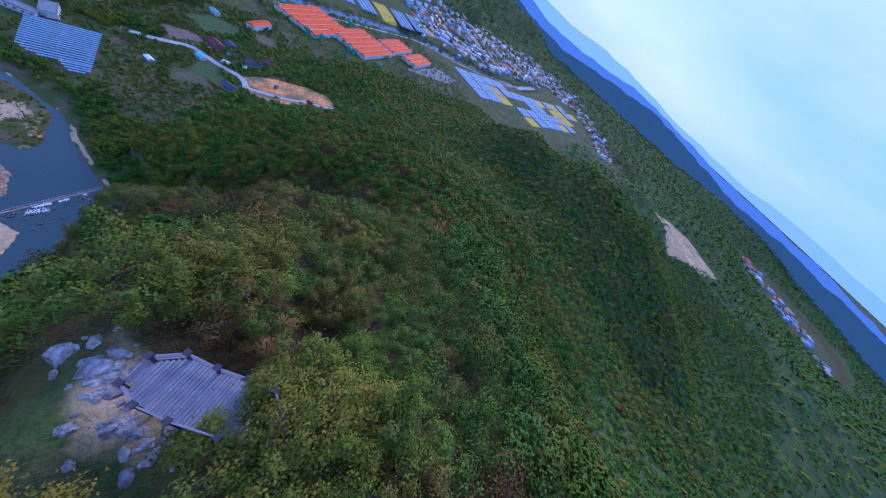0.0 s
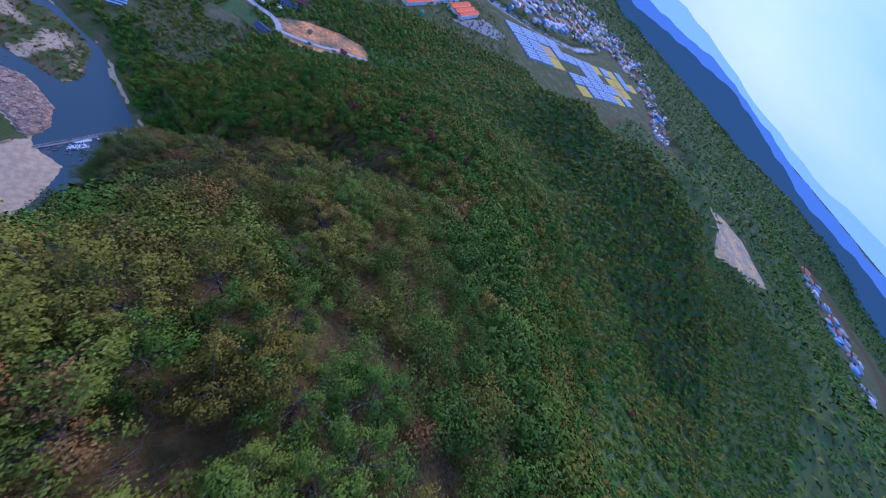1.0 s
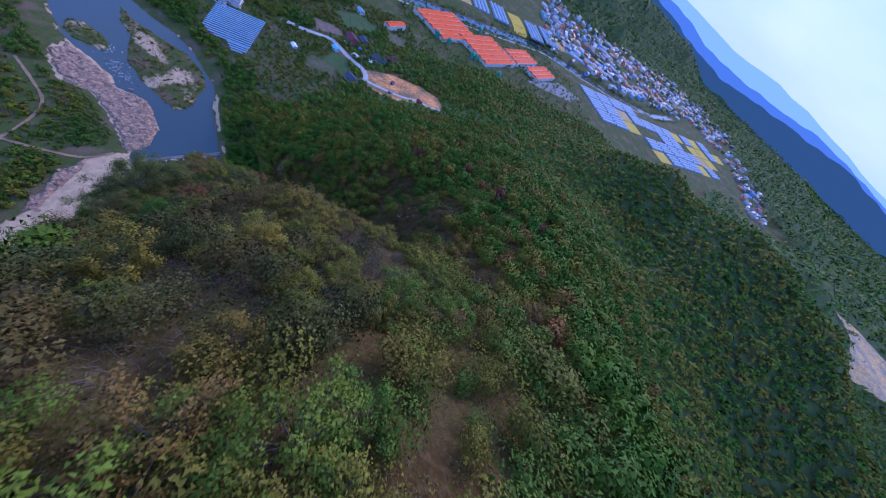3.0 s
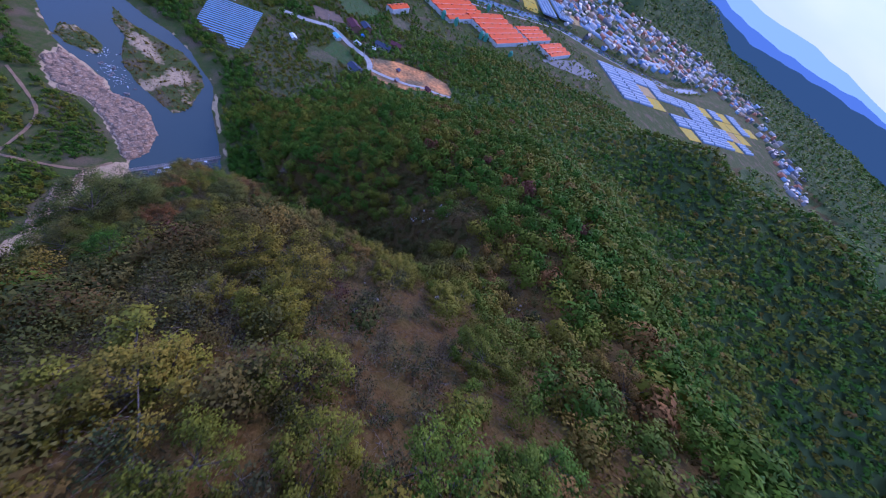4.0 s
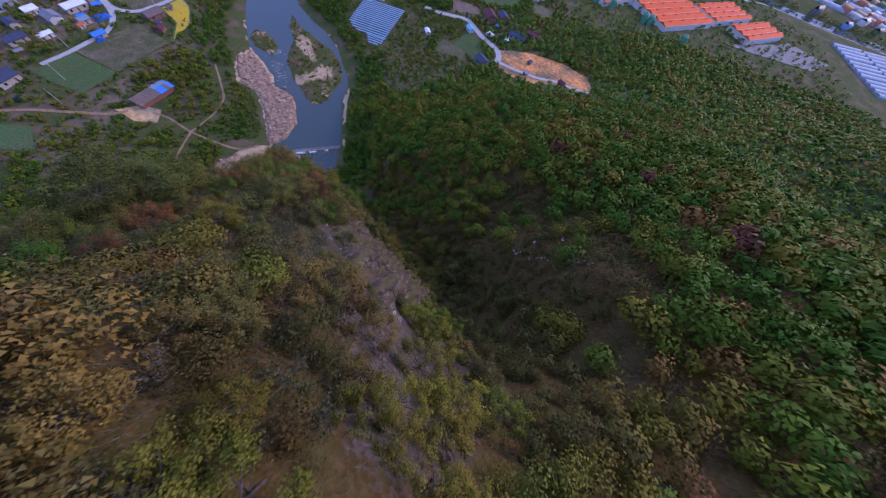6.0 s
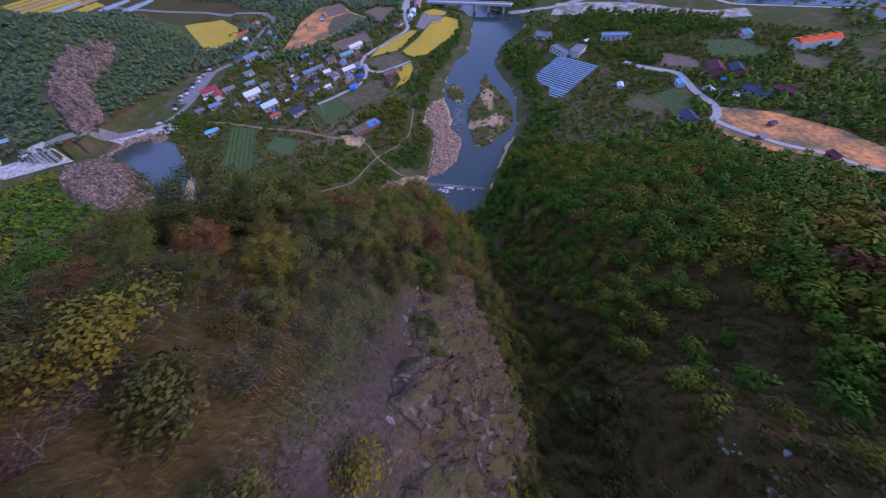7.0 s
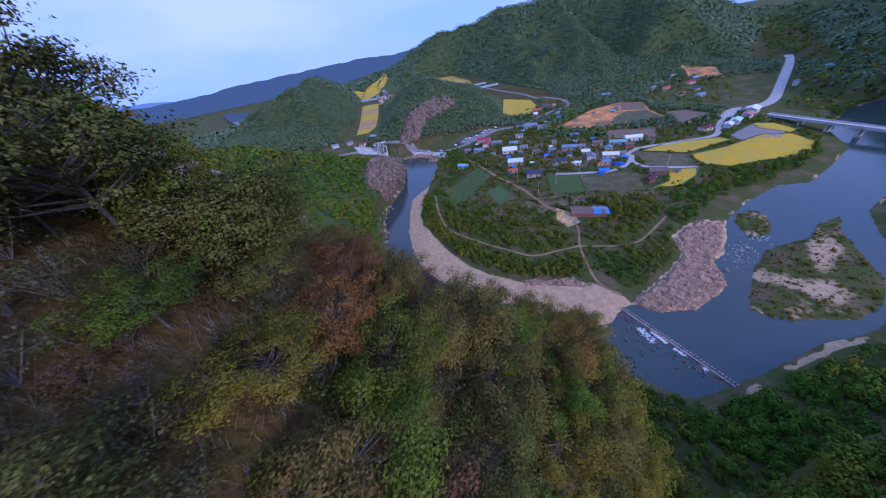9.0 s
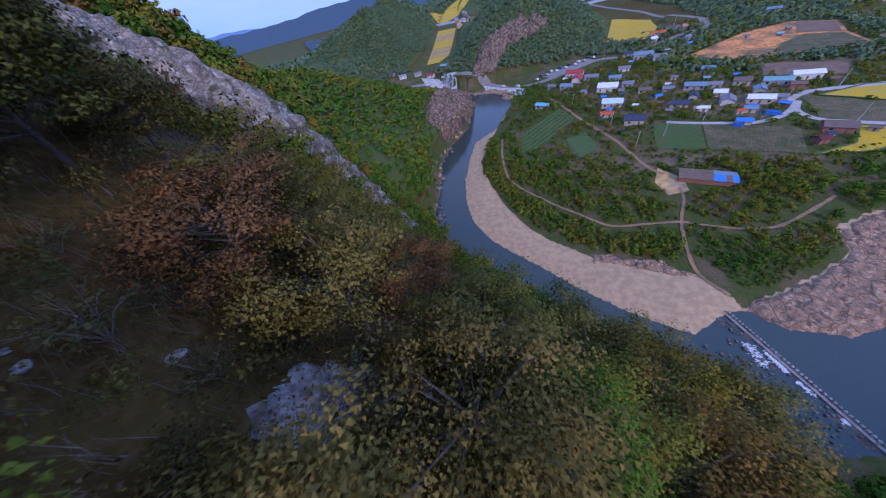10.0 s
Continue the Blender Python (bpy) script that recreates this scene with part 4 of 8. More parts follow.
def plant(name, xs, ys, sizes, hues, cards, label, rng, material=None):
    """One stand of trees, each a crown from the given ones, turned and sized by chance."""
    n = len(xs)
    kind = rng.randint(0, len(cards), n)
    vs, hs, ns = [], [], []
    zs = ground(xs, ys)
    for k, card in enumerate(cards):
        sel = np.where(kind == k)[0]
        if not len(sel):
            continue
        ang = rng.uniform(0, 6.28, len(sel))
        ca, sa = np.cos(ang)[:, None, None], np.sin(ang)[:, None, None]
        s = sizes[sel][:, None, None]
        hgt = rng.uniform(0.8, 1.3, len(sel))[:, None, None]
        x = card[None, :, :, 0] * ca - card[None, :, :, 1] * sa
        y = card[None, :, :, 0] * sa + card[None, :, :, 1] * ca
        shade = np.stack([x[:, :, 3], y[:, :, 3], np.broadcast_to(card[None, :, 3, 2], x.shape[:2])], -1)
        x = x[:, :, :3] * s + xs[sel][:, None, None]
        y = y[:, :, :3] * s + ys[sel][:, None, None]
        z = card[None, :, :3, 2] * s * hgt + zs[sel][:, None, None]
        v = np.stack([x, y, z], -1)
        vs.append(v.reshape(-1, 3))
        ns.append(np.repeat(shade.reshape(-1, 3), 3, 0))
        hs.append(np.repeat(hues[sel], card.shape[0] * 3))
    v = np.concatenate(vs)
    f = np.arange(len(v)).reshape(-1, 3)
    ob = raw(name, v, f, material or M_FOREST, np.concatenate(hs), normals=np.concatenate(ns))
    return tagged(ob, label, "forest", kind="stuff")


def near_polys(x, y, polys, margin):
    bad = np.zeros(x.shape, bool)
    for p in polys:
        bad |= inside(x, y, p) | (edge_dist(x, y, p) < margin)
    return bad


def near_roads(x, y, extra):
    bad = np.zeros(x.shape, bool)
    for pts, w in ROAD_LINES:
        bad |= edge_dist(x, y, [tuple(p) for p in pts], closed=False) < w / 2 + extra
    return bad


def jitter_grid(rng, x0, x1, y0, y1, step):
    a, b = np.meshgrid(np.arange(x0, x1, step), np.arange(y0, y1, step))
    return (a + rng.uniform(-0.45, 0.45, a.shape) * step).ravel(), (b + rng.uniform(-0.45, 0.45, a.shape) * step).ravel()


def slope_at(x, y):
    e = 1.5
    return np.hypot(ground(x + e, y) - ground(x - e, y), ground(x, y + e) - ground(x, y - e)) / (2 * e)


RNG = np.random.RandomState(5)
FLIGHT = [(-100, 12), (-90, 4), (-81, -6), (-70, -11), (-58, -16), (-46, -21), (-34, -24), (-24, -22), (-16, -18), (-5, -7), (1, 5), (-4, 20)]


def tree_mask(x, y):
    h = ground(x, y)
    ok = (h > 8.5) & (slope_at(x, y) < 5.0) & (edge_dist(x, y, SLABS, closed=False) > 8.5 + 3.0 * fbm(x, y, 9, 2, 36))
    ok &= ~near_polys(x, y, FIELDS, 1.5) & ~near_roads(x, y, 1.5)
    for poly in RIVERS + tuple(NORTH_FLATS):
        ok &= ~inside(x, y, poly)
    return ok


def bare_face(x, y):
    """Rock faces keep few trees."""
    out = np.zeros(x.shape, bool)
    for face, fr in ((GORGE_FACE, 12), (HILL_FACE, 18), (EAST_FACE, 22)):
        out |= inside(x, y, face) & ((face is not EAST_FACE) | (fbm(x, y, 30, 3, 81) > 0.1)) & (edge_dist(x, y, face) / 5 + 0.2 + 0.6 * fbm(x, y, fr, 3, 33) > 0.45)
    return out


CARDS_CLOSE = [crown_cards(RNG, 1000, 12, 0.046) for _ in range(8)]
CARDS_END = [crown_cards(RNG, 900, 14, 0.05) for _ in range(6)]
CARDS_FLANK = [crown_cards(RNG, 400, 10, 0.08) for _ in range(6)]
CARDS_FINE = [crown_cards(RNG, 340, 9, 0.094) for _ in range(6)]
CARDS_MID = [crown_cards(RNG, 170, 8, 0.142, 0.75, 0.22, 0.3) for _ in range(6)]
CARDS_FAR = [crown_cards(RNG, 40, 5, 0.34, 0.75, 0.12, 1.4, 0.4) for _ in range(6)]
CARDS_SOFT = [crown_cards(RNG, 40, 6, 0.29, 0.7, 0.14, 0.8, 0.6) for _ in range(6)]
CARDS_STAND = [crown_cards(RNG, 30, 5, 0.36, 0.75, 0.2, 0.8, 0.55) for _ in range(6)]
CARDS_BUSH = [sunk(crown_cards(RNG, 64, 6, 0.22), 0.45) for _ in range(5)]
CLEARINGS = [(-6.6, 13.6, 2.4), (56, 0, 3), (-52, -23.5, 4.6), (-49.5, -19.5, 3.6), (-55, -21, 4.2), (-48, -25.5, 3.2), (-51, -43, 2.5), (-47, -47, 2.5), (-49, -50, 3.5), (-23, -13, 5.5), (-19, -8, 4), (-3, -48, 3), (8, -57, 2.5), (-85.6, 5.6, 2.6), (-83, 8.5, 2.6), (-87.5, 7.2, 1.6), (-87, 3.6, 1.2)]


def hue_field(x, y, rng, shift=0.0, mixed=0.19):
    """Tree colours drift from stand to stand."""
    return np.clip(0.28 + shift + 0.17 * fbm(x, y, 26, 3, 11) + rng.normal(size=x.shape) * mixed + (rng.uniform(size=x.shape) < 0.04) * 0.3, 0, 0.95)


def in_clearing(x, y, grow=0.0):
    bad = np.zeros(x.shape, bool)
    for cx, cy, r in CLEARINGS:
        bad |= np.hypot(x - cx, y - cy) < r + grow
    return bad


# stands on the near slopes
x, y = jitter_grid(RNG, -150, 135, -175, 112, 3.45)
x2, y2 = jitter_grid(RNG, -104, 22, -46, 36, 2.5)
close = edge_dist(x2, y2, FLIGHT, closed=False) < 24
x, y = np.r_[x, x2[close]], np.r_[y, y2[close]]
ok = tree_mask(x, y) & ~in_clearing(x, y)
rim = edge_dist(x, y, [(-32, -26), (-24, -20), (-15, -13), (-7, -8)], closed=False) < 4.0
ok &= ~rim & ~((edge_dist(x, y, SLABS, closed=False) < 9) & (y < 62) & (RNG.uniform(size=x.shape) < 0.5))
x, y = x[ok], y[ok]
dist = edge_dist(x, y, FLIGHT, closed=False)
scrub = (np.hypot((x + 2) / 25, (y + 51) / 13) < 1) & (RNG.uniform(size=x.shape) < 0.72)
dome = (np.hypot((x + 28) / 12, (y - 0) / 12) < 1) & (RNG.uniform(size=x.shape) < 0.2)
sparse = scrub | dome
x, y, dist = x[~sparse], y[~sparse], dist[~sparse]
# taller trees stand apart on the north shoulder above the river
tall = np.hypot(x + 9, y - 11) < 24
chosen = []
for i in RNG.permutation(np.flatnonzero(tall & ~in_clearing(x, y, 1.0))):
    if all(math.hypot(x[i] - x[j], y[i] - y[j]) > 3.2 for j in chosen):
        chosen.append(i)
tall_keep = ~tall
tall_keep[chosen] = True
x, y, dist = x[tall_keep], y[tall_keep], dist[tall_keep]
tall = np.hypot(x + 9, y - 11) < 24
order = np.argsort(-40.0 * tall + dist * 0.5 + RNG.uniform(0, 9, len(x)) + 3.0 * (x < -62) + 4.0 * (x > -2) - 12.0 * (np.hypot(x + 1, y - 11) < 14) - 5.0 * (np.hypot(x + 87, y - 2) < 9))
near_i, others = order[:300], order[300:]
close_i, ridge_i, fine_i, rest = others[dist[others] < 16], others[(dist[others] >= 16) & (dist[others] < 27)], others[(dist[others] >= 27) & (dist[others] < 52)], others[dist[others] >= 52]
rest = rest[RNG.uniform(size=len(rest)) < 0.88]
size = RNG.uniform(1.55, 2.9, len(x))
size = np.where(dist < 30, size * (0.74 + 0.26 * np.clip((dist - 12) / 18, 0, 1)), size)
# the trees stand taller on the sheltered north shoulder
size = np.minimum(size * (1 + 0.3 * np.clip(2.2 - 1.6 * np.hypot((x + 4) / 26, (y - 20) / 15), 0, 1)), 3.5)
size = np.where(tall, RNG.uniform(2.5, 3.7, len(x)) * np.where((x < -19) & (y < 9), 0.72, 1.0), size)
size = np.where(tall & (y > 18), np.minimum(size, np.maximum(1.3, 3.2 - 0.25 * (y - 18))), size)
size = np.where(tall, np.minimum(size, np.maximum(1.5, (86 - ground(x, y) + 0.75 * np.hypot(x + 1, y - 11)) / 3.1)), size)
warm = np.clip((30 - dist) / 60, -0.12, 0.08) + np.clip((x + 62) / 30, 0, 1) * np.clip((26 - dist) / 20, 0, 1) * 0.10
hue = np.clip(hue_field(x, y, RNG, 0.04) + warm + (RNG.uniform(size=x.shape) < 0.05) * 0.55, 0, 1)
# the cool green flank west of the spur
green_flank = np.clip(1 - edge_dist(x, y, [(-100, -25), (-84, -60), (-52, -100), (-20, -125)], closed=False) / 22, 0, 1)
late = np.clip((x + 48) / 12, 0, 1) * np.clip((32 - dist) / 10, 0, 1)
hue = hue * (1 - 0.4 * late) + 0.36 * 0.4 * late
shoulder_n = np.clip((y - 4) / 4, 0, 1) * np.clip((x + 34) / 6, 0, 1)
hue = hue * (1 - 0.5 * shoulder_n) + 0.20 * shoulder_n
hue = hue * (1 - 0.75 * green_flank) + 0.17 * green_flank
# fresh green leaves just below the crest on its south side, with single rusty trees
vivid = np.clip(1.35 - edge_dist(x, y, [(-92, -7), (-97, -12), (-90, -23), (-80, -33), (-70, -51), (-60, -62)], closed=False) / 11, 0, 1) * (RNG.uniform(size=len(x)) > 0.08)
hue = hue * (1 - 0.8 * vivid) + 0.04 * vivid
lookout = np.clip(1.5 - np.hypot(x + 89, y + 0.5) / 5, 0, 1)
hue = hue * (1 - 0.8 * lookout) + 0.24 * 0.8 * lookout
hue = np.where(tall, np.clip(0.36 + 0.2 * RNG.normal(size=len(x)) + (RNG.uniform(size=len(x)) < 0.12) * 0.55, 0, 0.9), hue)
hue = np.where((x < -44) & (hue > 0.34), 0.34 + (hue - 0.34) * 0.55, hue)
hue = np.where((x < -44) & (RNG.uniform(size=len(x)) < 0.07), RNG.uniform(0.5, 0.9, len(x)), hue)
dull = ((x > -40) | ((x > -64) & (y > -17))) & (y > -44)
late_c, close_i = close_i[dull[close_i]], close_i[~dull[close_i]]
late_r, ridge_i = ridge_i[dull[ridge_i]], ridge_i[~dull[ridge_i]]
# trees that the path comes close to at its end are leafed more finely
by_end = np.hypot(x + 2, y - 10) < 42
late_c = np.r_[late_c, late_r[by_end[late_r]], fine_i[by_end[fine_i] & (x[fine_i] < 14)]]
late_r, fine_i = late_r[~by_end[late_r]], fine_i[~(by_end[fine_i] & (x[fine_i] < 14))]
end_c, late_c = late_c[by_end[late_c]], late_c[~by_end[late_c]]
end_c = end_c[fbm(x[end_c], y[end_c], 9, 2, 76) > -0.55]
hue[end_c] = np.clip(hue[end_c] + RNG.normal(size=len(end_c)) * 0.16, 0, 1)
fresh = RNG.uniform(size=len(end_c)) < 0.5
plant("end_trees", x[end_c[~fresh]], y[end_c[~fresh]], size[end_c[~fresh]], hue[end_c[~fresh]] + 0.12, CARDS_END, "dull olive and brown oaks on the steep shoulder", RNG, M_AGED_CREST)
plant("end_trees", x[end_c[fresh]], y[end_c[fresh]], size[end_c[fresh]] * 1.08, np.clip(hue[end_c[fresh]] + 0.14, 0, 1), CARDS_END, "olive and yellow-green oaks on the steep shoulder", RNG, M_CREST)
plant("rim_trees", x[late_c], y[late_c], size[late_c], hue[late_c], CARDS_CLOSE, "low dull olive and brown oaks above the cliff", RNG, M_AGED_CREST)
plant("shoulder_trees", x[late_r], y[late_r], size[late_r], hue[late_r], CARDS_FLANK, "dull olive and brown oaks on the shoulder", RNG, M_AGED_CREST)
plant("crest_trees", x[close_i], y[close_i], size[close_i], hue[close_i], CARDS_CLOSE, "low oaks in olive, green and yellow along the crest", RNG, M_CREST)
plant("flank_trees", x[ridge_i], y[ridge_i], size[ridge_i], hue[ridge_i], CARDS_FLANK, "low oaks in mixed autumn colours on the ridge flank", RNG, M_CREST)
# the shaded gully keeps duller and greener leaves
in_gully = (x > -22) & (y > -62)
gully_i, fine_i = fine_i[in_gully[fine_i]], fine_i[~in_gully[fine_i]]
deep_i, rest = rest[in_gully[rest]], rest[~in_gully[rest]]
plant("gully_trees", x[gully_i], y[gully_i], size[gully_i] * 1.2, np.clip(hue[gully_i] * 0.85, 0, 1), CARDS_FLANK, "dull green oaks on the gully's flanks", RNG)
plant("gully_trees", x[deep_i], y[deep_i], size[deep_i] * 1.36, np.clip(hue[deep_i] * 0.85, 0, 1), CARDS_FINE, "dense dull green forest down the gully to the river", RNG)
plant("ridge_trees", x[fine_i], y[fine_i], size[fine_i] * 1.2, hue[fine_i], CARDS_FINE, "low oaks turning yellow and brown on the ridge", RNG)
plant("slope_trees", x[rest], y[rest], size[rest] * 1.36, hue[rest], CARDS_MID, "dense green broadleaf forest with first autumn colours", RNG)
NEAR_TREES = [(-31.0, -24.0, 2.5, 0.35), (-29.0, -27.0, 2.3, 0.3), (-33.5, -27.0, 2.4, 0.4), (-27.0, -24.8, 1.8, 0.3), (-26.5, -29.5, 2.2, 0.2), (-30.5, -31.0, 2.3, 0.15), (-10.3, -3.9, 2.4, 0.0), (-12.6, -5.4, 1.8, 0.1), (-19.6, -12.2, 2.3, 0.2), (-31.0, -15.0, 2.4, 0.66), (-34.0, -12.0, 1.9, 0.45), (0.6, 14.5, 3.0, 0.06), (-11.0, -33.7, 3.2, 0.2), (-19.5, 13.0, 4.0, 0.12), (-22.5, 14.5, 3.9, 0.2), (-17.0, 16.2, 3.9, 0.22), (-14.6, 13.6, 3.8, 0.3), (-9.5, 21.0, 2.4, 0.4), (-2.0, 18.5, 2.3, 0.36), (4.5, 16.5, 2.6, 0.2), (7.0, 12.5, 2.5, 0.34), (-13.5, 25.0, 2.4, 0.45), (11.0, 18.0, 2.7, 0.3), (-90.3, 0.6, 2.3, 0.44), (-59.0, -46.0, 2.2, 0.7), (-62.0, -44.5, 2.4, 0.8), (-64.5, -47.8, 2.3, 0.66), (-60.8, -48.6, 2.0, 0.84), (-88.6, 4.9, 1.9, 0.3), (-88.9, 2.4, 2.2, 0.4), (-87.6, 1.4, 2.2, 0.33)] + [(float(x[i]), float(y[i]), float(size[i]), float(hue[i])) for i in near_i[:269]]
# the middle distance
x, y = jitter_grid(RNG, -250, 300, -470, -170, 4.3)
ok = tree_mask(x, y) & ((y <= -175) | (x >= 135))
x, y = x[ok], y[ok]
plant("spur_trees", x, y, RNG.uniform(2.0, 3.4, len(x)), hue_field(x, y, RNG, -0.04, 0.14), CARDS_STAND, "dense dark green forest on the far side of the spur", RNG)
x, y = jitter_grid(RNG, -150, -18, 108, 340, 3.7)
ok = tree_mask(x, y) & ~bare_face(x, y)
x, y = x[ok], y[ok]
plant("bank_forest", x, y, RNG.uniform(1.8, 2.9, len(x)), hue_field(x, y, RNG, -0.14, 0.1), CARDS_STAND, "dense dark green forest above the shaded river bank", RNG)
x, y = jitter_grid(RNG, -310, 112, 342, 700, 4.3)
ok = tree_mask(x, y) & ~bare_face(x, y)
x, y = x[ok], y[ok]
plant("village_hill_trees", x, y, RNG.uniform(1.9, 3.1, len(x)), hue_field(x, y, RNG, -0.16, 0.09), CARDS_SOFT, "dark green woods on the hills behind the village", RNG, M_HAZED_WOOD)
x, y = jitter_grid(RNG, -330, 520, -560, 820, 5.6)
ok = tree_mask(x, y) & ~((x > -310) & (x < 112) & (y > 342) & (y < 700)) & ~((x > -150) & (x < -18) & (y > 108) & (y < 340)) & ~((x > -250) & (x < 300) & (y > -470) & (y < -170)) & ~((x > -150) & (x < 135) & (y > -175) & (y < 112)) & ~bare_face(x, y)
x, y = x[ok], y[ok]
# hills to the north take the leaf colour with haze in it
for side, wood in ((y > 0, M_HAZED_WOOD), (y <= 0, M_FOREST)):
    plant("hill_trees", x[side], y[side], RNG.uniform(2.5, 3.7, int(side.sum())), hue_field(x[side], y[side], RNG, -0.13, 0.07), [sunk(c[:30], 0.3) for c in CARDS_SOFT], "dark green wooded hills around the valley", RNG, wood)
x, y = jitter_grid(RNG, -900, 1400, -1650, 1750, 13)
ok = tree_mask(x, y) & ~((x > -330) & (x < 520) & (y > -560) & (y < 820)) & (ground(x, y) > 13)
x, y = x[ok], y[ok]
for side, wood in ((y > 0, M_HAZED_WOOD), (y <= 0, M_FOREST)):
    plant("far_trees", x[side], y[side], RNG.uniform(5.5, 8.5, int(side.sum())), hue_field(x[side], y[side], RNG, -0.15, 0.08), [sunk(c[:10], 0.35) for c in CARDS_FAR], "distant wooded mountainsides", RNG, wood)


# ---- single trees on the ridge, with trunk, limbs and leaves ----
def tube(bm, a, b, ra, rb, sides=6):
    a, b = Vector(a), Vector(b)
    q = (b - a).to_track_quat("Z", "Y")
    rings = []
    for p, r in ((a, ra), (b, rb)):
        rings.append([bm.verts.new(p + q @ Vector((r * math.cos(k * 2 * math.pi / sides), r * math.sin(k * 2 * math.pi / sides), 0))) for k in range(sides)])
    for k in range(sides):
        bm.faces.new((rings[0][k], rings[0][(k + 1) % sides], rings[1][(k + 1) % sides], rings[1][k]))


def leafy_tree(rng, count, spread=1.0, leaf=0.036, limbs=12, clump=(0.115, 0.115, 0.07)):
    """Limb ends with clumps of leaves; two wide, about two and a half high. Gives a wood bmesh and leaf cards."""
    bm = bmesh.new()
    top = Vector((rng.uniform(-0.15, 0.15), rng.uniform(-0.15, 0.15), 1.15))
    tube(bm, (0, 0, -0.25), top * 0.5, 0.045, 0.032)
    tube(bm, top * 0.5, top, 0.032, 0.015)
    ends = [top + Vector((0, 0, 0.35))]
    for k in range(limbs):
        a = k * 2.4 + rng.uniform(-0.3, 0.3)
        base = top * rng.uniform(0.45, 0.95)
        reach = rng.uniform(0.45, 0.85) * spread
        tip = base + Vector((math.cos(a) * reach, math.sin(a) * reach, rng.uniform(0.15, 0.6)))
        tube(bm, base, tip, 0.018, 0.007, 4)
        ends.append(tip)
        for _ in range(2):
            twig = tip + Vector(rng.uniform(-0.3, 0.3, 3)) + Vector((0, 0, 0.12))
            tube(bm, tip - (tip - base) * 0.25, twig, 0.012, 0.004, 3)
            ends.append(twig)
    e = np.array([tuple(p) for p in ends])
    k = rng.randint(0, len(e), count)
    d = rng.normal(size=(count, 3)) * clump
    c = e[k] + d
    nrm = rng.normal(size=(count, 3)) * 0.55 + (0, 0, 0.85) + d * 2.5
    nrm /= np.linalg.norm(nrm, axis=1)[:, None]
    a = np.cross(nrm, rng.normal(size=(count, 3)))
    a /= np.linalg.norm(a, axis=1)[:, None]
    b = np.cross(nrm, a)
    s = (leaf * rng.uniform(0.6, 1.5, count))[:, None]
    dip = nrm * s * 0.3
    shade = unit(unit(d / clump) * 0.6 + unit(c - (0, 0, 0.9)) * 0.5 + nrm * 0.5)
    return bm, np.stack([c + a * s * 1.1 - dip, c - a * s * 0.6 + b * s * 0.7, c - a * s * 0.6 - b * s * 0.7, shade], 1)


TREE_KINDS = []
for k in range(24):
    if k >= 18:
        wood, cards = leafy_tree(RNG, 14000, 1.1 + 0.15 * (k % 3), 0.0215, 24, (0.135, 0.135, 0.045))
    else:
        wood, cards = leafy_tree(RNG, 4200 if 6 <= k < 12 else 4800, 1.0 + 0.12 * (k % 3), 0.032 if 6 <= k < 12 else 0.029)
    tree = new("oak_tree")
    trunk = part("trunk", wood, M_BARK, tree)
    crown = raw("crown", cards[:, :3].reshape(-1, 3), np.arange(cards.shape[0] * 3).reshape(-1, 3), M_LEAF if k < 12 or k > 21 else M_AGED, normals=np.repeat(cards[:, 3], 3, 0))
    crown.parent = tree
    TREE_KINDS.append(tree)
TREE_LABELS = ["small oak with dark green leaves on the ridge", "small oak with fresh green leaves on the ridge", "oak with olive leaves turning yellow on the slope", "small oak with yellow-brown autumn leaves on the slope", "small tree with rusty orange leaves on the ridge"]
planted = set()
early = 0
for n, (tx, ty, ts, th) in enumerate(NEAR_TREES):
    if math.hypot(tx + 9, ty - 11) < 24.5 and ty > -2:
        kind = 22 + n % 2 if th < 0.12 or n % 3 == 0 else 18 + n % 4
    elif n < 8 and ts > 1.6:
        kind = n % 6
    elif tx > -38:
        kind = 18 if ts > 3.6 else 12 + n % 6
    else:
        kind = n % 6 if early < 62 else 6 + n % 6
        early += 1
    src = TREE_KINDS[kind]
    m = pose(tx, ty, float(ground(tx, ty)) - 0.1, 0, 0, (n * 137.5) % 360)
    ob = copy_thing(src, m) if kind in planted else src
    planted.add(kind)
    ob.matrix_basis = m @ Matrix.Diagonal((ts * 0.98, ts * 0.98, ts * (0.85 + 0.5 * ((n * 7) % 5) / 5), 1))
    ob.children[0].color = ob.children[-1].color = (th, th, th, 1)
    for ch in ob.children:
        ch.color = (th, th, th, 1)
    tagged(ob, TREE_LABELS[min(4, int(th * 5.2))], "tree", "oaks on the ridge")


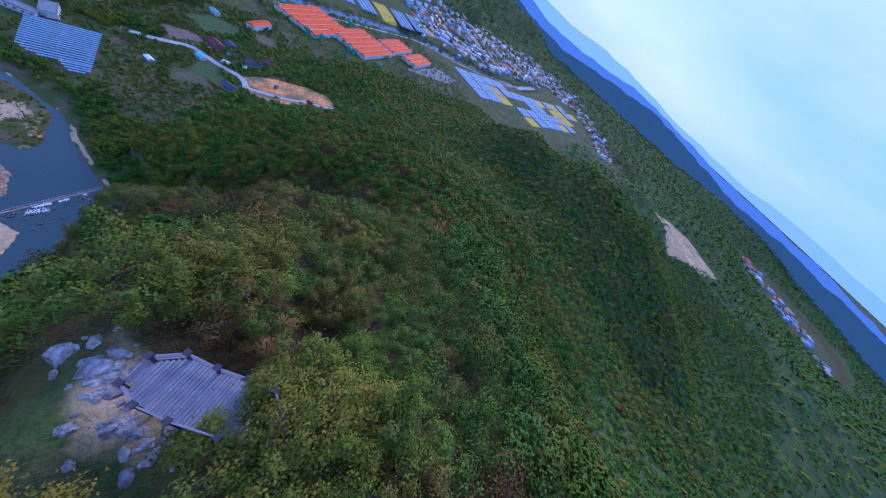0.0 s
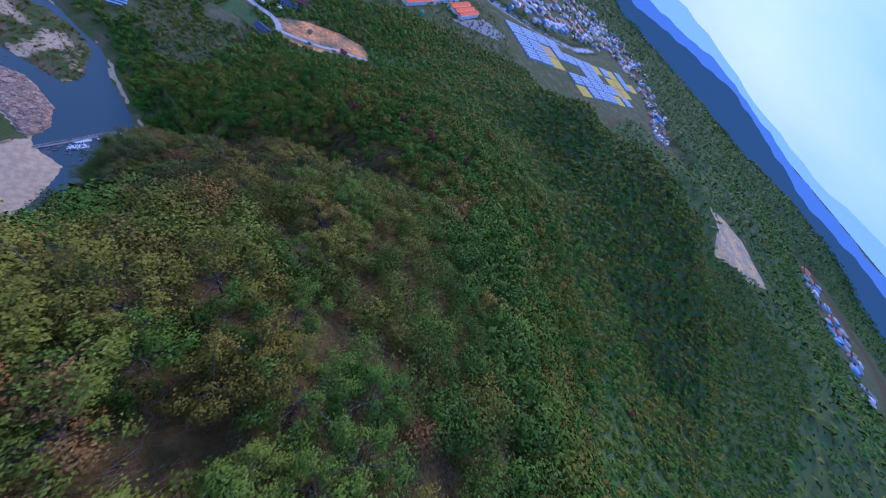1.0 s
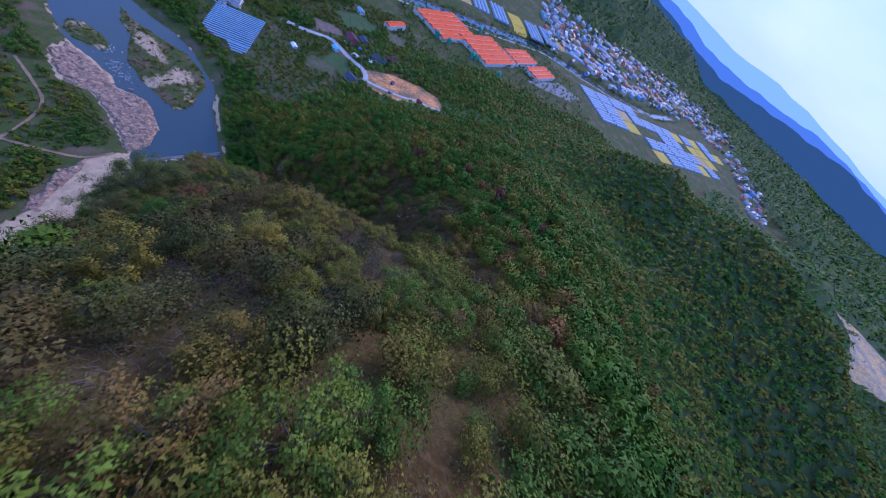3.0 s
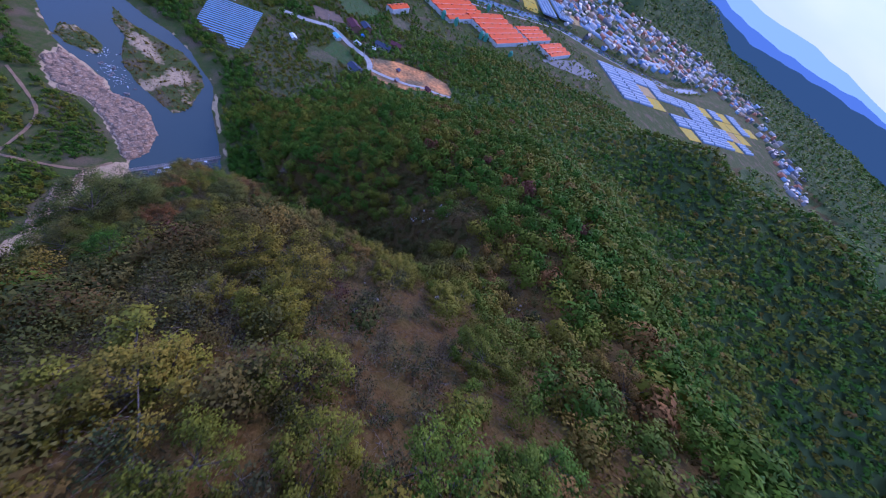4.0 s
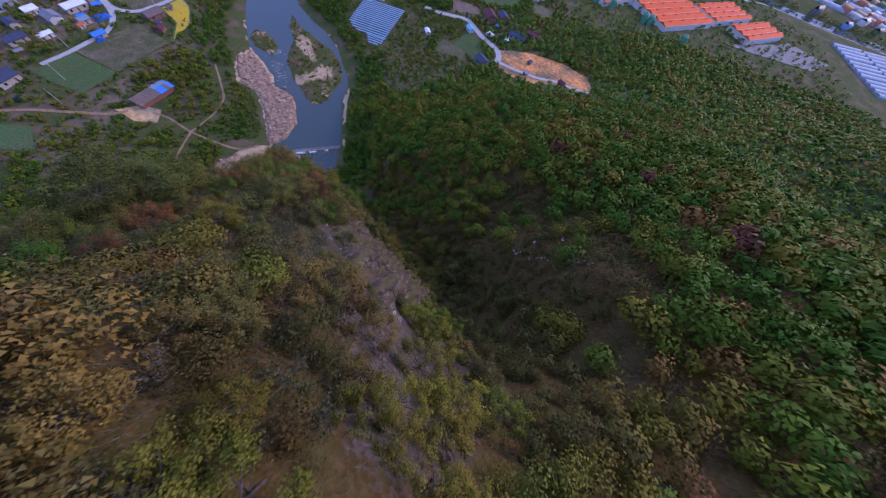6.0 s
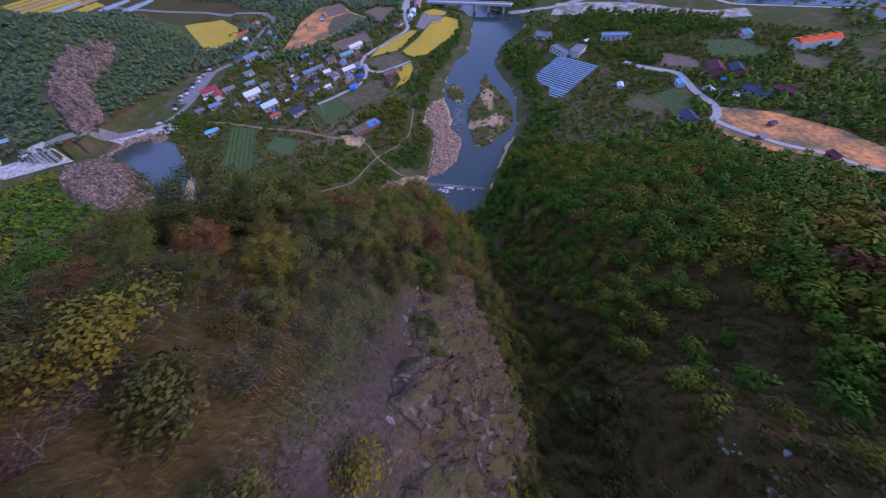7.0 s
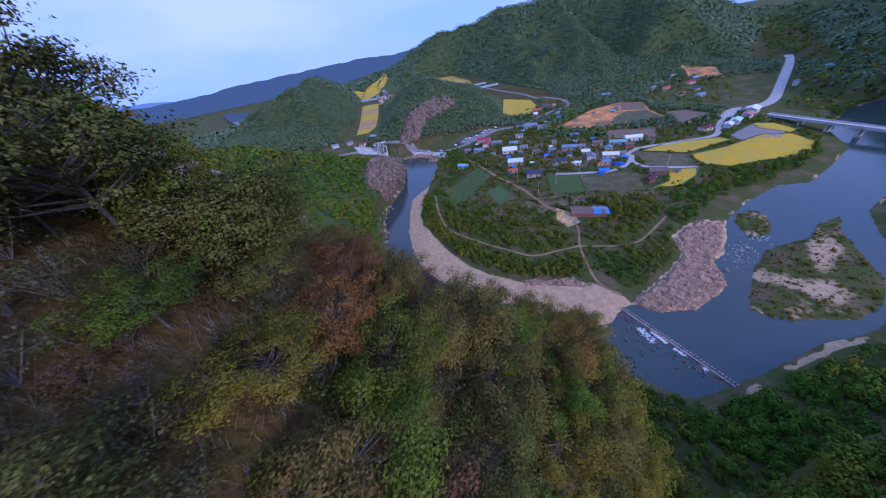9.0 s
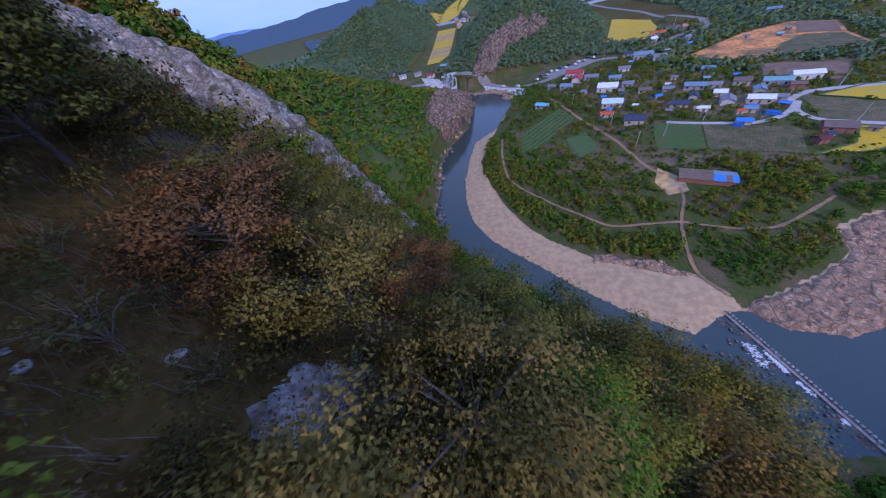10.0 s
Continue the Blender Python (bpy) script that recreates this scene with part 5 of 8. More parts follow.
# ---- twiggy shrubs between the trees ----
def twiggy_shrub(rng):
    """Many thin stems from one root, with scattered small leaves; about two wide and one and a half high."""
    bm = bmesh.new()
    tips = []
    for k in range(11):
        a, lean = k * 2.4 + rng.uniform(-0.4, 0.4), rng.uniform(0.2, 0.95)
        mid = Vector((math.cos(a) * lean * 0.5, math.sin(a) * lean * 0.5, rng.uniform(0.4, 0.75)))
        tip = mid + Vector((math.cos(a + 0.3) * lean * 0.5, math.sin(a + 0.3) * lean * 0.5, rng.uniform(0.15, 0.7)))
        tube(bm, (0, 0, -0.1), mid, 0.018, 0.011, 3)
        tube(bm, mid, tip, 0.011, 0.004, 3)
        tips += [mid, tip]
        for _ in range(3):
            twig = mid.lerp(tip, rng.uniform(0.2, 0.9)) + Vector(rng.uniform(-0.28, 0.28, 3)) + Vector((0, 0, 0.1))
            tube(bm, mid.lerp(tip, 0.3), twig, 0.007, 0.003, 3)
            tips.append(twig)
    e = np.array([tuple(p) for p in tips])
    n = 520
    c = e[rng.randint(0, len(e), n)] + rng.normal(size=(n, 3)) * (0.13, 0.13, 0.09)
    c[:, 2] = np.maximum(c[:, 2], 0.05)
    nrm = rng.normal(size=(n, 3)) * 0.6 + (0, 0, 0.8)
    nrm /= np.linalg.norm(nrm, axis=1)[:, None]
    a = np.cross(nrm, rng.normal(size=(n, 3)))
    a /= np.linalg.norm(a, axis=1)[:, None]
    b = np.cross(nrm, a)
    s = (0.047 * rng.uniform(0.6, 1.4, n))[:, None]
    return bm, np.stack([c + a * s * 1.1, c - a * s * 0.6 + b * s * 0.7, c - a * s * 0.6 - b * s * 0.7], 1)


SHRUBS = []
for k in range(5):
    wood, cards = twiggy_shrub(RNG)
    shrub = new("shrub")
    part("woody_stem", wood, M_TWIG, shrub)
    leaves = raw("foliage", cards.reshape(-1, 3), np.arange(cards.shape[0] * 3).reshape(-1, 3), M_SHRUB)
    leaves.parent = shrub
    SHRUBS.append(shrub)
x, y = jitter_grid(RNG, -62, 8, -34, 34, 1.75)
ok = tree_mask(x, y) & (slope_at(x, y) < 1.9) & (RNG.uniform(size=x.shape) < 0.75)
for cx, cy, cr in ((-24, -14.5, 3.4), (-18.5, -9, 2.6), (-6.5, 13, 1.2), (-30, -20, 2.5)):
    ok &= np.hypot(x - cx, y - cy) > cr
x, y = x[ok], y[ok]
order = np.argsort(edge_dist(x, y, [(-52, -17), (-40, -15), (-31, -10), (-25, -3), (-17, 4), (-9, 9), (-6, 16)], closed=False) + RNG.uniform(0, 3, len(x)))[:300]
for n, i in enumerate(order):
    m = pose(float(x[i]), float(y[i]), float(ground(x[i], y[i])), 0, 0, (n * 97.3) % 360)
    ob = SHRUBS[n % 5] if n < 5 else copy_thing(SHRUBS[n % 5], m)
    s = float(RNG.uniform(0.8, 1.6))
    ob.matrix_basis = m @ Matrix.Diagonal((s, s, s * float(RNG.uniform(0.8, 1.2)), 1))
    h = float(np.clip(RNG.normal(0.42, 0.25), 0, 1))
    for ch in ob.children:
        ch.color = (h, h, h, 1)
    tagged(ob, "twiggy shrub with sparse " + ("dull green" if h < 0.4 else "olive-brown" if h < 0.75 else "russet") + " leaves on leaf litter", "shrub", "shrubs on the ridge")


# ---- bushes and groves of the valley ----
def thicket(name, poly, step, smin, smax, shift, label, cards=None, keep=1.0, over=False):
    xs_, ys_ = [p[0] for p in poly], [p[1] for p in poly]
    px, py = jitter_grid(RNG, min(xs_), max(xs_), min(ys_), max(ys_), step)
    good = inside(px, py, poly) & (RNG.uniform(size=px.shape) < keep) & ~near_roads(px, py, 0.8) & (over | ~near_polys(px, py, FIELDS, 0.5)) & ~near_polys(px, py, [(q) for q in HOUSE_PLOTS], 1.0)
    for r in RIVERS:
        good &= ~inside(px, py, r) | inside(px, py, ISLE) | inside(px, py, ISLET)
    px, py = px[good], py[good]
    if len(px):
        plant(name, px, py, RNG.uniform(smin, smax, len(px)), hue_field(px, py, RNG, shift, 0.09), cards or CARDS_BUSH, label, RNG)


# ---- houses ----
def colour(name, c, rough=0.7, var=0.12, scale=0.6):
    return mat(name, c, rough, var, scale, 0.05)


ROOFS = {
    "white": colour("white_sheet_roof", (0.72, 0.76, 0.78), 0.45), "pale": colour("pale_cyan_roof", (0.52, 0.70, 0.74), 0.45),
    "cyan": colour("cyan_roof", (0.12, 0.48, 0.62), 0.5), "red": colour("red_tile_roof", (0.42, 0.055, 0.06)),
    "grey": colour("grey_tile_roof", (0.20, 0.21, 0.23)), "navy": colour("dark_blue_roof", (0.045, 0.06, 0.10)),
    "blue": colour("blue_tarpaulin", (0.02, 0.22, 0.72), 0.4), "slate": colour("blue_grey_roof", (0.16, 0.26, 0.34)),
    "teal": colour("teal_roof", (0.16, 0.36, 0.38)), "maroon": colour("maroon_roof", (0.13, 0.03, 0.04)),
    "brown": colour("brown_roof", (0.17, 0.12, 0.10)), "orange": colour("orange_roof", (0.55, 0.12, 0.05)), "pink": colour("pale_red_roof", (0.52, 0.20, 0.20)),
}
WORDS = {"white": "white sheet-metal", "pale": "pale cyan sheet-metal", "cyan": "bright cyan", "red": "red tiled", "grey": "grey tiled", "navy": "dark blue", "blue": "bright blue tarpaulin", "slate": "blue-grey",
         "teal": "teal", "maroon": "maroon", "brown": "brown", "orange": "orange-red", "pink": "pale red"}
WALLS = [colour("cream_wall", (0.50, 0.46, 0.39)), colour("grey_wall", (0.38, 0.38, 0.38)), colour("brick_wall", (0.30, 0.14, 0.10)), colour("white_wall", (0.66, 0.66, 0.64))]
M_GLASS = colour("dark_window_glass", (0.03, 0.04, 0.05), 0.15)
M_DOOR = colour("wooden_door", (0.16, 0.10, 0.07))


def box(bm, x0, x1, y0, y1, z0, z1):
    v = [bm.verts.new(p) for p in ((x0, y0, z0), (x1, y0, z0), (x1, y1, z0), (x0, y1, z0), (x0, y0, z1), (x1, y0, z1), (x1, y1, z1), (x0, y1, z1))]
    for f in ((0, 3, 2, 1), (4, 5, 6, 7), (0, 1, 5, 4), (1, 2, 6, 5), (2, 3, 7, 6), (3, 0, 4, 7)):
        bm.faces.new([v[k] for k in f])


def boxed(*args):
    bm = bmesh.new()
    box(bm, *args)
    return bm


def house(px, py, w, d, turn, roof, high=2.8, flat=False, wall=0, category="house", label=None, rise=None):
    """A house w long and d deep under a gabled roof with eaves, or a flat roof with a parapet."""
    base = new("house" if category == "house" else category.replace(" ", "_"))
    half_w, half_d = w / 2, d / 2
    rise = rise or d * 0.2
    bm = bmesh.new()
    box(bm, -half_w, half_w, -half_d, half_d, -1.2, high)
    if not flat:
        a = [bm.verts.new((s * half_w, -half_d, high)) for s in (-1, 1)]
        b = [bm.verts.new((s * half_w, half_d, high)) for s in (-1, 1)]
        c = [bm.verts.new((s * half_w, 0, high + rise)) for s in (-1, 1)]
        for k in (0, 1):
            bm.faces.new((a[k], b[k], c[k]))
    part("wall", bm, WALLS[wall], base)
    bm = bmesh.new()
    e, t = 0.55, 0.16
    if flat:
        box(bm, -half_w - 0.15, half_w + 0.15, -half_d - 0.15, half_d + 0.15, high + 0.004, high + 0.25)
        for x0, x1, y0, y1 in ((-half_w - 0.15, half_w + 0.15, -half_d - 0.15, -half_d + 0.1), (-half_w - 0.15, half_w + 0.15, half_d - 0.1, half_d + 0.15)):
            box(bm, x0, x1, y0, y1, high + 0.25, high + 0.6)
    else:
        drop = e * rise / half_d
        prof = [(-half_d - e, high - drop), (0, high + rise + 0.02), (half_d + e, high - drop), (half_d + e, high - drop + t), (0, high + rise + t + 0.02), (-half_d - e, high - drop + t)]
        rings = [[bm.verts.new((s * (half_w + e), yy, zz)) for yy, zz in prof] for s in (-1, 1)]
        for k in range(6):
            bm.faces.new((rings[0][k], rings[0][(k + 1) % 6], rings[1][(k + 1) % 6], rings[1][k]))
        for r, o in ((rings[0], 1), (rings[1], -1)):
            bm.faces.new((r[0], r[1], r[4], r[5]))
            bm.faces.new((r[1], r[2], r[3], r[4]))
        bmesh.ops.recalc_face_normals(bm, faces=bm.faces[:])
    roof_ob = part("roof", bm, ROOFS[roof], base)
    if not flat:
        rb = bmesh.new()
        box(rb, -half_w - e, half_w + e, -0.14, 0.14, high + rise + t, high + rise + t + 0.12)
        part("ridge_cap", rb, ROOFS[roof], roof_ob)
    for side in (-1, 1):
        n = max(1, int(w / 3.5))
        for k in range(n):
            x0 = -half_w + (k + 0.5) * w / n
            y0 = side * half_d
            if side < 0 and k == n // 2:
                part("door", boxed(x0 - 0.45, x0 + 0.45, y0 - 0.06, y0 + 0.02, 0.0, 2.0), M_DOOR, base)
            else:
                win = part("window", boxed(x0 - 0.6, x0 + 0.6, y0 - 0.05, y0 + 0.05, 0.95, 2.05), M_GLASS, base)
                part("sill", boxed(x0 - 0.7, x0 + 0.7, y0 - 0.12, y0 + 0.12, 0.86, 0.95), WALLS[1], win)
    base.matrix_basis = pose(px, py, float(ground(px, py)) + 0.05, 0, 0, turn)
    return tagged(base, label or f"{WORDS[roof]} roofed village house with plastered walls", category, "village houses")


HOUSES = [
    (76, 261, 13, 9, -17, "white", 3.4, 3), (72, 231, 12, 8, -17, "pale", 3.2, 0), (28, 251, 9, 5, -32, "cyan", 2.6, 0), (61, 309, 14, 8, -20, "red", 3.6, 3), (60, 291, 10, 7, 70, "red", 3.0, 3),
    (71, 291, 10, 6, -20, "grey", 2.8, 1), (50, 281, 9, 6, -25, "slate", 2.6, 1), (77, 201, 10, 8, -15, "navy", 3.0, 0), (65, 215, 7, 4, -15, "orange", 2.4, 0), (124, 240, 11, 6, -24, "slate", 2.8, 1),
    (106, 215, 9, 6, -24, "navy", 2.6, 0), (143, 208, 11, 6, -24, "white", 3.0, 0), (124, 184, 6, 4, -24, "blue", 2.2, 0), (163, 231, 12, 6, -24, "teal", 3.0, 1), (179, 234, 13, 6, -14, "white", 3.2, 3),
    (149, 238, 8, 6, -24, "brown", 2.8, 0), (129, 211, 8, 6, 66, "grey", 2.8, 3), (154, 170, 10, 7, -24, "brown", 2.8, 2), (142, 160, 4, 4, 10, "maroon", 2.4, 2), (120, 327, 14, 8, -14, "slate", 3.6, 1),
    (129, 315, 9, 6, -14, "grey", 3.0, 3), (151, 388, 12, 6, -6, "orange", 3.0, 0), (167, 408, 7, 5, 10, "navy", 3.0, 2), (176, 399, 9, 6, 8, "pink", 2.8, 3), (164, 356, 8, 5, 40, "grey", 2.8, 1),
    (-131, 408, 9, 6, 20, "slate", 3.0, 3), (-72, 396, 9, 6, -30, "teal", 3.0, 2), (-90, 395, 8, 6, -20, "red", 2.8, 3), (-112, 414, 9, 6, 30, "grey", 2.8, 0), (-148, 416, 8, 6, 20, "navy", 2.8, 3),
    (237, 226, 9, 6, 0, "maroon", 2.8, 0), (266, 229, 10, 6, 35, "pale", 3.2, 3), (255, 224, 8, 5, 35, "white", 2.8, 3), (302, 250, 12, 9, 30, "white", 3.4, 3), (287, 239, 10, 6, 30, "pink", 3.0, 3),
    (318, 402, 9, 6, 15, "grey", 2.8, 0), (327, 389, 10, 6, 5, "orange", 2.8, 0), (369, 399, 10, 6, -10, "red", 2.8, 3), (352, 369, 9, 6, 20, "navy", 2.8, 0), (332, 340, 9, 6, 0, "slate", 2.8, 1),
    (341, 418, 8, 6, 30, "brown", 2.6, 0), (371, 436, 9, 6, 10, "grey", 2.8, 1), (322, 357, 8, 6, 15, "pink", 2.6, 0), (257, 409, 10, 6, -20, "slate", 2.8, 1), (385, 412, 8, 6, 10, "teal", 2.6, 1),
    (176, -47, 9, 7, 35, "navy", 3.0, 1), (238, -51, 11, 8, 20, "maroon", 4.6, 2), (241, -62, 8, 7, 20, "navy", 4.2, 2), (217, -36, 6, 4, 30, "cyan", 2.4, 3), (219, -75, 13, 6, 70, "navy", 2.8, 1),
    (226, -88, 9, 6, 70, "maroon", 2.8, 2), (163, -106, 4.5, 3.5, 40, "maroon", 2.2, 2), (204, -3, 5, 3, 20, "white", 1.8, 3), (306, -64, 8, 5, 20, "teal", 3.0, 3), (109, 241, 6, 5, -24, "grey", 2.6, 1), (143, 268, 7, 5, -24, "slate", 2.6, 0), (131, 224, 6, 5, -24, "white", 2.6, 3), (117, 224, 6, 4, 66, "navy", 2.6, 0), (134, 238, 7, 5, -20, "grey", 2.6, 1),
    (150, 222, 6, 5, 66, "slate", 2.6, 1), (96, 245, 7, 5, -20, "brown", 2.6, 0), (90, 262, 7, 5, -15, "grey", 2.6, 1), (86, 280, 8, 5, -18, "slate", 2.8, 0), (40, 292, 6, 4, -30, "grey", 2.4, 1), (98, 300, 8, 5, -15, "grey", 2.8, 3),
    (115, 205, 4, 3, -24, "white", 2.2, 3), (152, 208, 6, 4, -24, "grey", 2.6, 1), (133, 197, 5, 4, -24, "slate", 2.4, 0), (168, 222, 6, 4, -20, "brown", 2.6, 2), (112, 340, 7, 5, -14, "navy", 2.8, 1), (142, 372, 7, 5, 30, "white", 2.8, 3),
    (376, 103, 9, 6, 60, "orange", 3.0, 3), (364, 93, 8, 6, 60, "pink", 2.8, 3), (356, 88, 6, 5, 60, "orange", 2.6, 0), (388, 112, 9, 5, 60, "white", 3.0, 3), (264, 78, 12, 7, -70, "grey", 2.8, 1),
    (430, 322, 10, 6, 40, "grey", 2.8, 3), (482, 338, 12, 6, 40, "slate", 2.8, 1),
]
HOUSE_PLOTS = []
for hx, hy, hw, hd, *_ in HOUSES + [(243, 55, 30, 14), (276, 21, 16, 9), (88, 136, 20, 10)]:
    HOUSE_PLOTS.append([(hx - hw / 2 - 1, hy - hd / 2 - 1), (hx + hw / 2 + 1, hy - hd / 2 - 1), (hx + hw / 2 + 1, hy + hd / 2 + 1), (hx - hw / 2 - 1, hy + hd / 2 + 1)])
for hx, hy, hw, hd, turn, roof, high, wall in HOUSES:
    house(hx, hy, hw, hd, turn, roof, high, wall=wall)
house(238, 53, 19, 6, 57, "grey", 3.2, True, 3, "farm building", "long white farm building with a flat concrete roof", None)
house(241, 40, 14, 8, -6, "grey", 3.8, True, 3, "farm building", "grey flat-roofed wing of the farm building", None)
house(264, 78, 15, 7, 70, "grey", 2.8, False, 3, "farm building", "low grey-roofed shed beside the river", None)
house(276, 21, 22, 7, -70, "slate", 3.0, True, 3, "farm building", "low pale building with a flat blue-grey roof", None)


def long_shed(px, py, turn):
    """Patched sheet roofs in brown and blue over one low shed."""
    base = new("shed")
    part("wall", boxed(-10, 10, -4, 4, -0.8, 2.2), WALLS[2], base)
    for k in range(10):
        x0 = -10.4 + k * 2.08
        bm = bmesh.new()
        lift = 0.03 * (k % 3)
        box(bm, x0, x0 + 2.12, -4.5, 0.1, 2.25 + lift, 2.36 + lift)
        for v in bm.verts:
            v.co.z += (v.co.y + 4.5) * 0.14
        part("roof_sheet", bm, ROOFS["blue" if k in (6, 7, 9) else "brown" if k % 2 else "orange"] if k in (6, 7, 9) or k % 2 else M_SOIL, base)
        bm = bmesh.new()
        box(bm, x0, x0 + 2.12, -0.1, 4.5, 2.25 + lift, 2.36 + lift)
        for v in bm.verts:
            v.co.z += (4.5 - v.co.y) * 0.14
        part("roof_sheet", bm, ROOFS["slate"] if k > 5 else M_SOIL, base)
    base.matrix_basis = pose(px, py, float(ground(px, py)), 0, 0, turn)
    tagged(base, "long low shed with patched brown and blue roof sheets", "shed")


long_shed(88, 137, -20)


def tarp(px, py, w, d, turn):
    """A blue sheet slung over stacked goods, sagging between its corners."""
    bm = bmesh.new()
    n = 6
    g = [[bm.verts.new(((i / n - 0.5) * w, (j / n - 0.5) * d, 1.7 * math.sin(math.pi * min(1, max(0, i / n))) ** 0.4 * math.sin(math.pi * j / n) ** 0.4 + 0.15 * math.sin(i * 2.1 + j))) for j in range(n + 1)] for i in range(n + 1)]
    for i in range(n):
        for j in range(n):
            bm.faces.new((g[i][j], g[i + 1][j], g[i + 1][j + 1], g[i][j + 1]))
    bmesh.ops.solidify(bm, geom=bm.faces[:], thickness=0.04)
    ob = part("tarpaulin", bm, ROOFS["blue"])
    ob.matrix_basis = pose(px, py, float(ground(px, py)), 0, 0, turn)
    tagged(ob, "bright blue tarpaulin over stacked farm goods", "tarpaulin")


for args in ((84, 249, 5, 4, 10), (61, 213, 4, 3, 20), (105, 236, 4, 4, 0), (141, 193, 9, 6, -24), (121, 182, 5, 3, -24), (67, 190, 3, 2, 0), (96, 232, 3, 2, 0), (88, 300, 3, 2, 20)):
    tarp(*args)


# white dome tent and side-valley greenhouse
def tunnel(name, px, py, w, length, turn, material, label, category="greenhouse", high=None, group=""):
    bm = bmesh.new()
    n, high = 8, high or w * 0.42
    rings = []
    for s in (-0.5, 0.5):
        rings.append([bm.verts.new((s * length, w / 2 * math.cos(math.pi * k / n), high * math.sin(math.pi * k / n))) for k in range(n + 1)])
    for k in range(n):
        bm.faces.new((rings[0][k], rings[0][k + 1], rings[1][k + 1], rings[1][k]))
    for r in rings:
        bm.faces.new(r)
    bmesh.ops.recalc_face_normals(bm, faces=bm.faces[:])
    ob = part(name, bm, material)
    ob.matrix_basis = pose(px, py, float(ground(px, py)) - 0.05, 0, 0, turn)
    return tagged(ob, label, category, group)


M_FILM = mat("greenhouse_film", (0.25, 0.33, 0.39), 0.7, 0.12, 0.2, 0.0)
tunnel("tunnel_tent", 216, -53, 5, 6, 40, ROOFS["white"], "white rounded storage tent beside the farm road", "tent")
for k in range(4):
    tunnel("greenhouse", -158 + k * 11, 865 + k * 3, 9, 60, 8, M_FILM, "long white film greenhouse in the side valley", group="side valley greenhouses")


# ---- solar field: rows of panels on posts ----
def clip_row(poly, origin, along):
    """The stretch of a line inside a polygon."""
    hits = []
    for (x0, y0), (x1, y1) in zip(poly, poly[1:] + poly[:1]):
        det = along[0] * -(y1 - y0) + along[1] * (x1 - x0)
        if abs(det) < 1e-9:
            continue
        ax, ay = x0 - origin[0], y0 - origin[1]
        t = (ax * -(y1 - y0) + ay * (x1 - x0)) / det
        u = (along[0] * ay - along[1] * ax) / det
        if 0 <= u <= 1:
            hits.append(t)
    return (min(hits), max(hits)) if len(hits) > 1 else None


SOLAR = [(199, 56), (231, 51), (225, 18), (178, 28), (175, 36), (188, 41), (191, 51)]
M_PANEL = mat("solar_panel_glass", (0.17, 0.34, 0.48), 0.45, 0.1, 0.5, 0.0, spec=0.6)
FIELDS.append(SOLAR)
M_STEEL = mat("galvanised_steel", (0.5, 0.52, 0.55), 0.45, 0.1, 1.0, metal=0.6)
solar = new("solar_field")
ax_, ay_ = -0.18, -0.984
for k in range(-18, 19):
    ox, oy = 203 - ay_ * k * 2.4, 38 + ax_ * k * 2.4
    span = clip_row(SOLAR, (ox, oy), (ax_, ay_))
    if not span or span[1] - span[0] < 3:
        continue
    t0, t1 = span
    cx, cy, ln = ox + ax_ * (t0 + t1) / 2, oy + ay_ * (t0 + t1) / 2, t1 - t0
    bm = bmesh.new()
    segs = max(2, int(ln / 2.0))
    for i in range(segs):
        x0 = -ln / 2 + i * ln / segs
        q = [bm.verts.new((x0 + dx, dy, 1.5 + dy * 0.08 + dz)) for dz in (0, 0.06) for dx, dy in ((0.03, -0.58), (ln / segs - 0.03, -0.58), (ln / segs - 0.03, 0.58), (0.03, 0.58))]
        for f in ((0, 3, 2, 1), (4, 5, 6, 7), (0, 1, 5, 4), (1, 2, 6, 5), (2, 3, 7, 6), (3, 0, 4, 7)):
            bm.faces.new([q[j] for j in f])
    row = part("panel_row", bm, M_PANEL, solar)
    row.matrix_basis = pose(cx, cy, float(ground(cx, cy)), 0, 0, math.degrees(math.atan2(ay_, ax_)))
    for i in range(3):
        x0 = (i - 1) * ln * 0.42
        part("post", boxed(x0 - 0.06, x0 + 0.06, -0.06, 0.06, -0.8, 1.55), M_STEEL, row)
tagged(solar, "field of tilted blue solar panels in rows on steel posts", "solar panels")


# ---- orange-roofed halls ----
M_ORANGE = mat("orange_sheet_roof", (0.85, 0.105, 0.022), 0.7, 0.1, 0.08, 0.0, (0.80, 0.13, 0.035), spec=0.1)
M_GREENTANK = mat("green_paint", (0.05, 0.32, 0.20), 0.5, 0.15, 0.5)


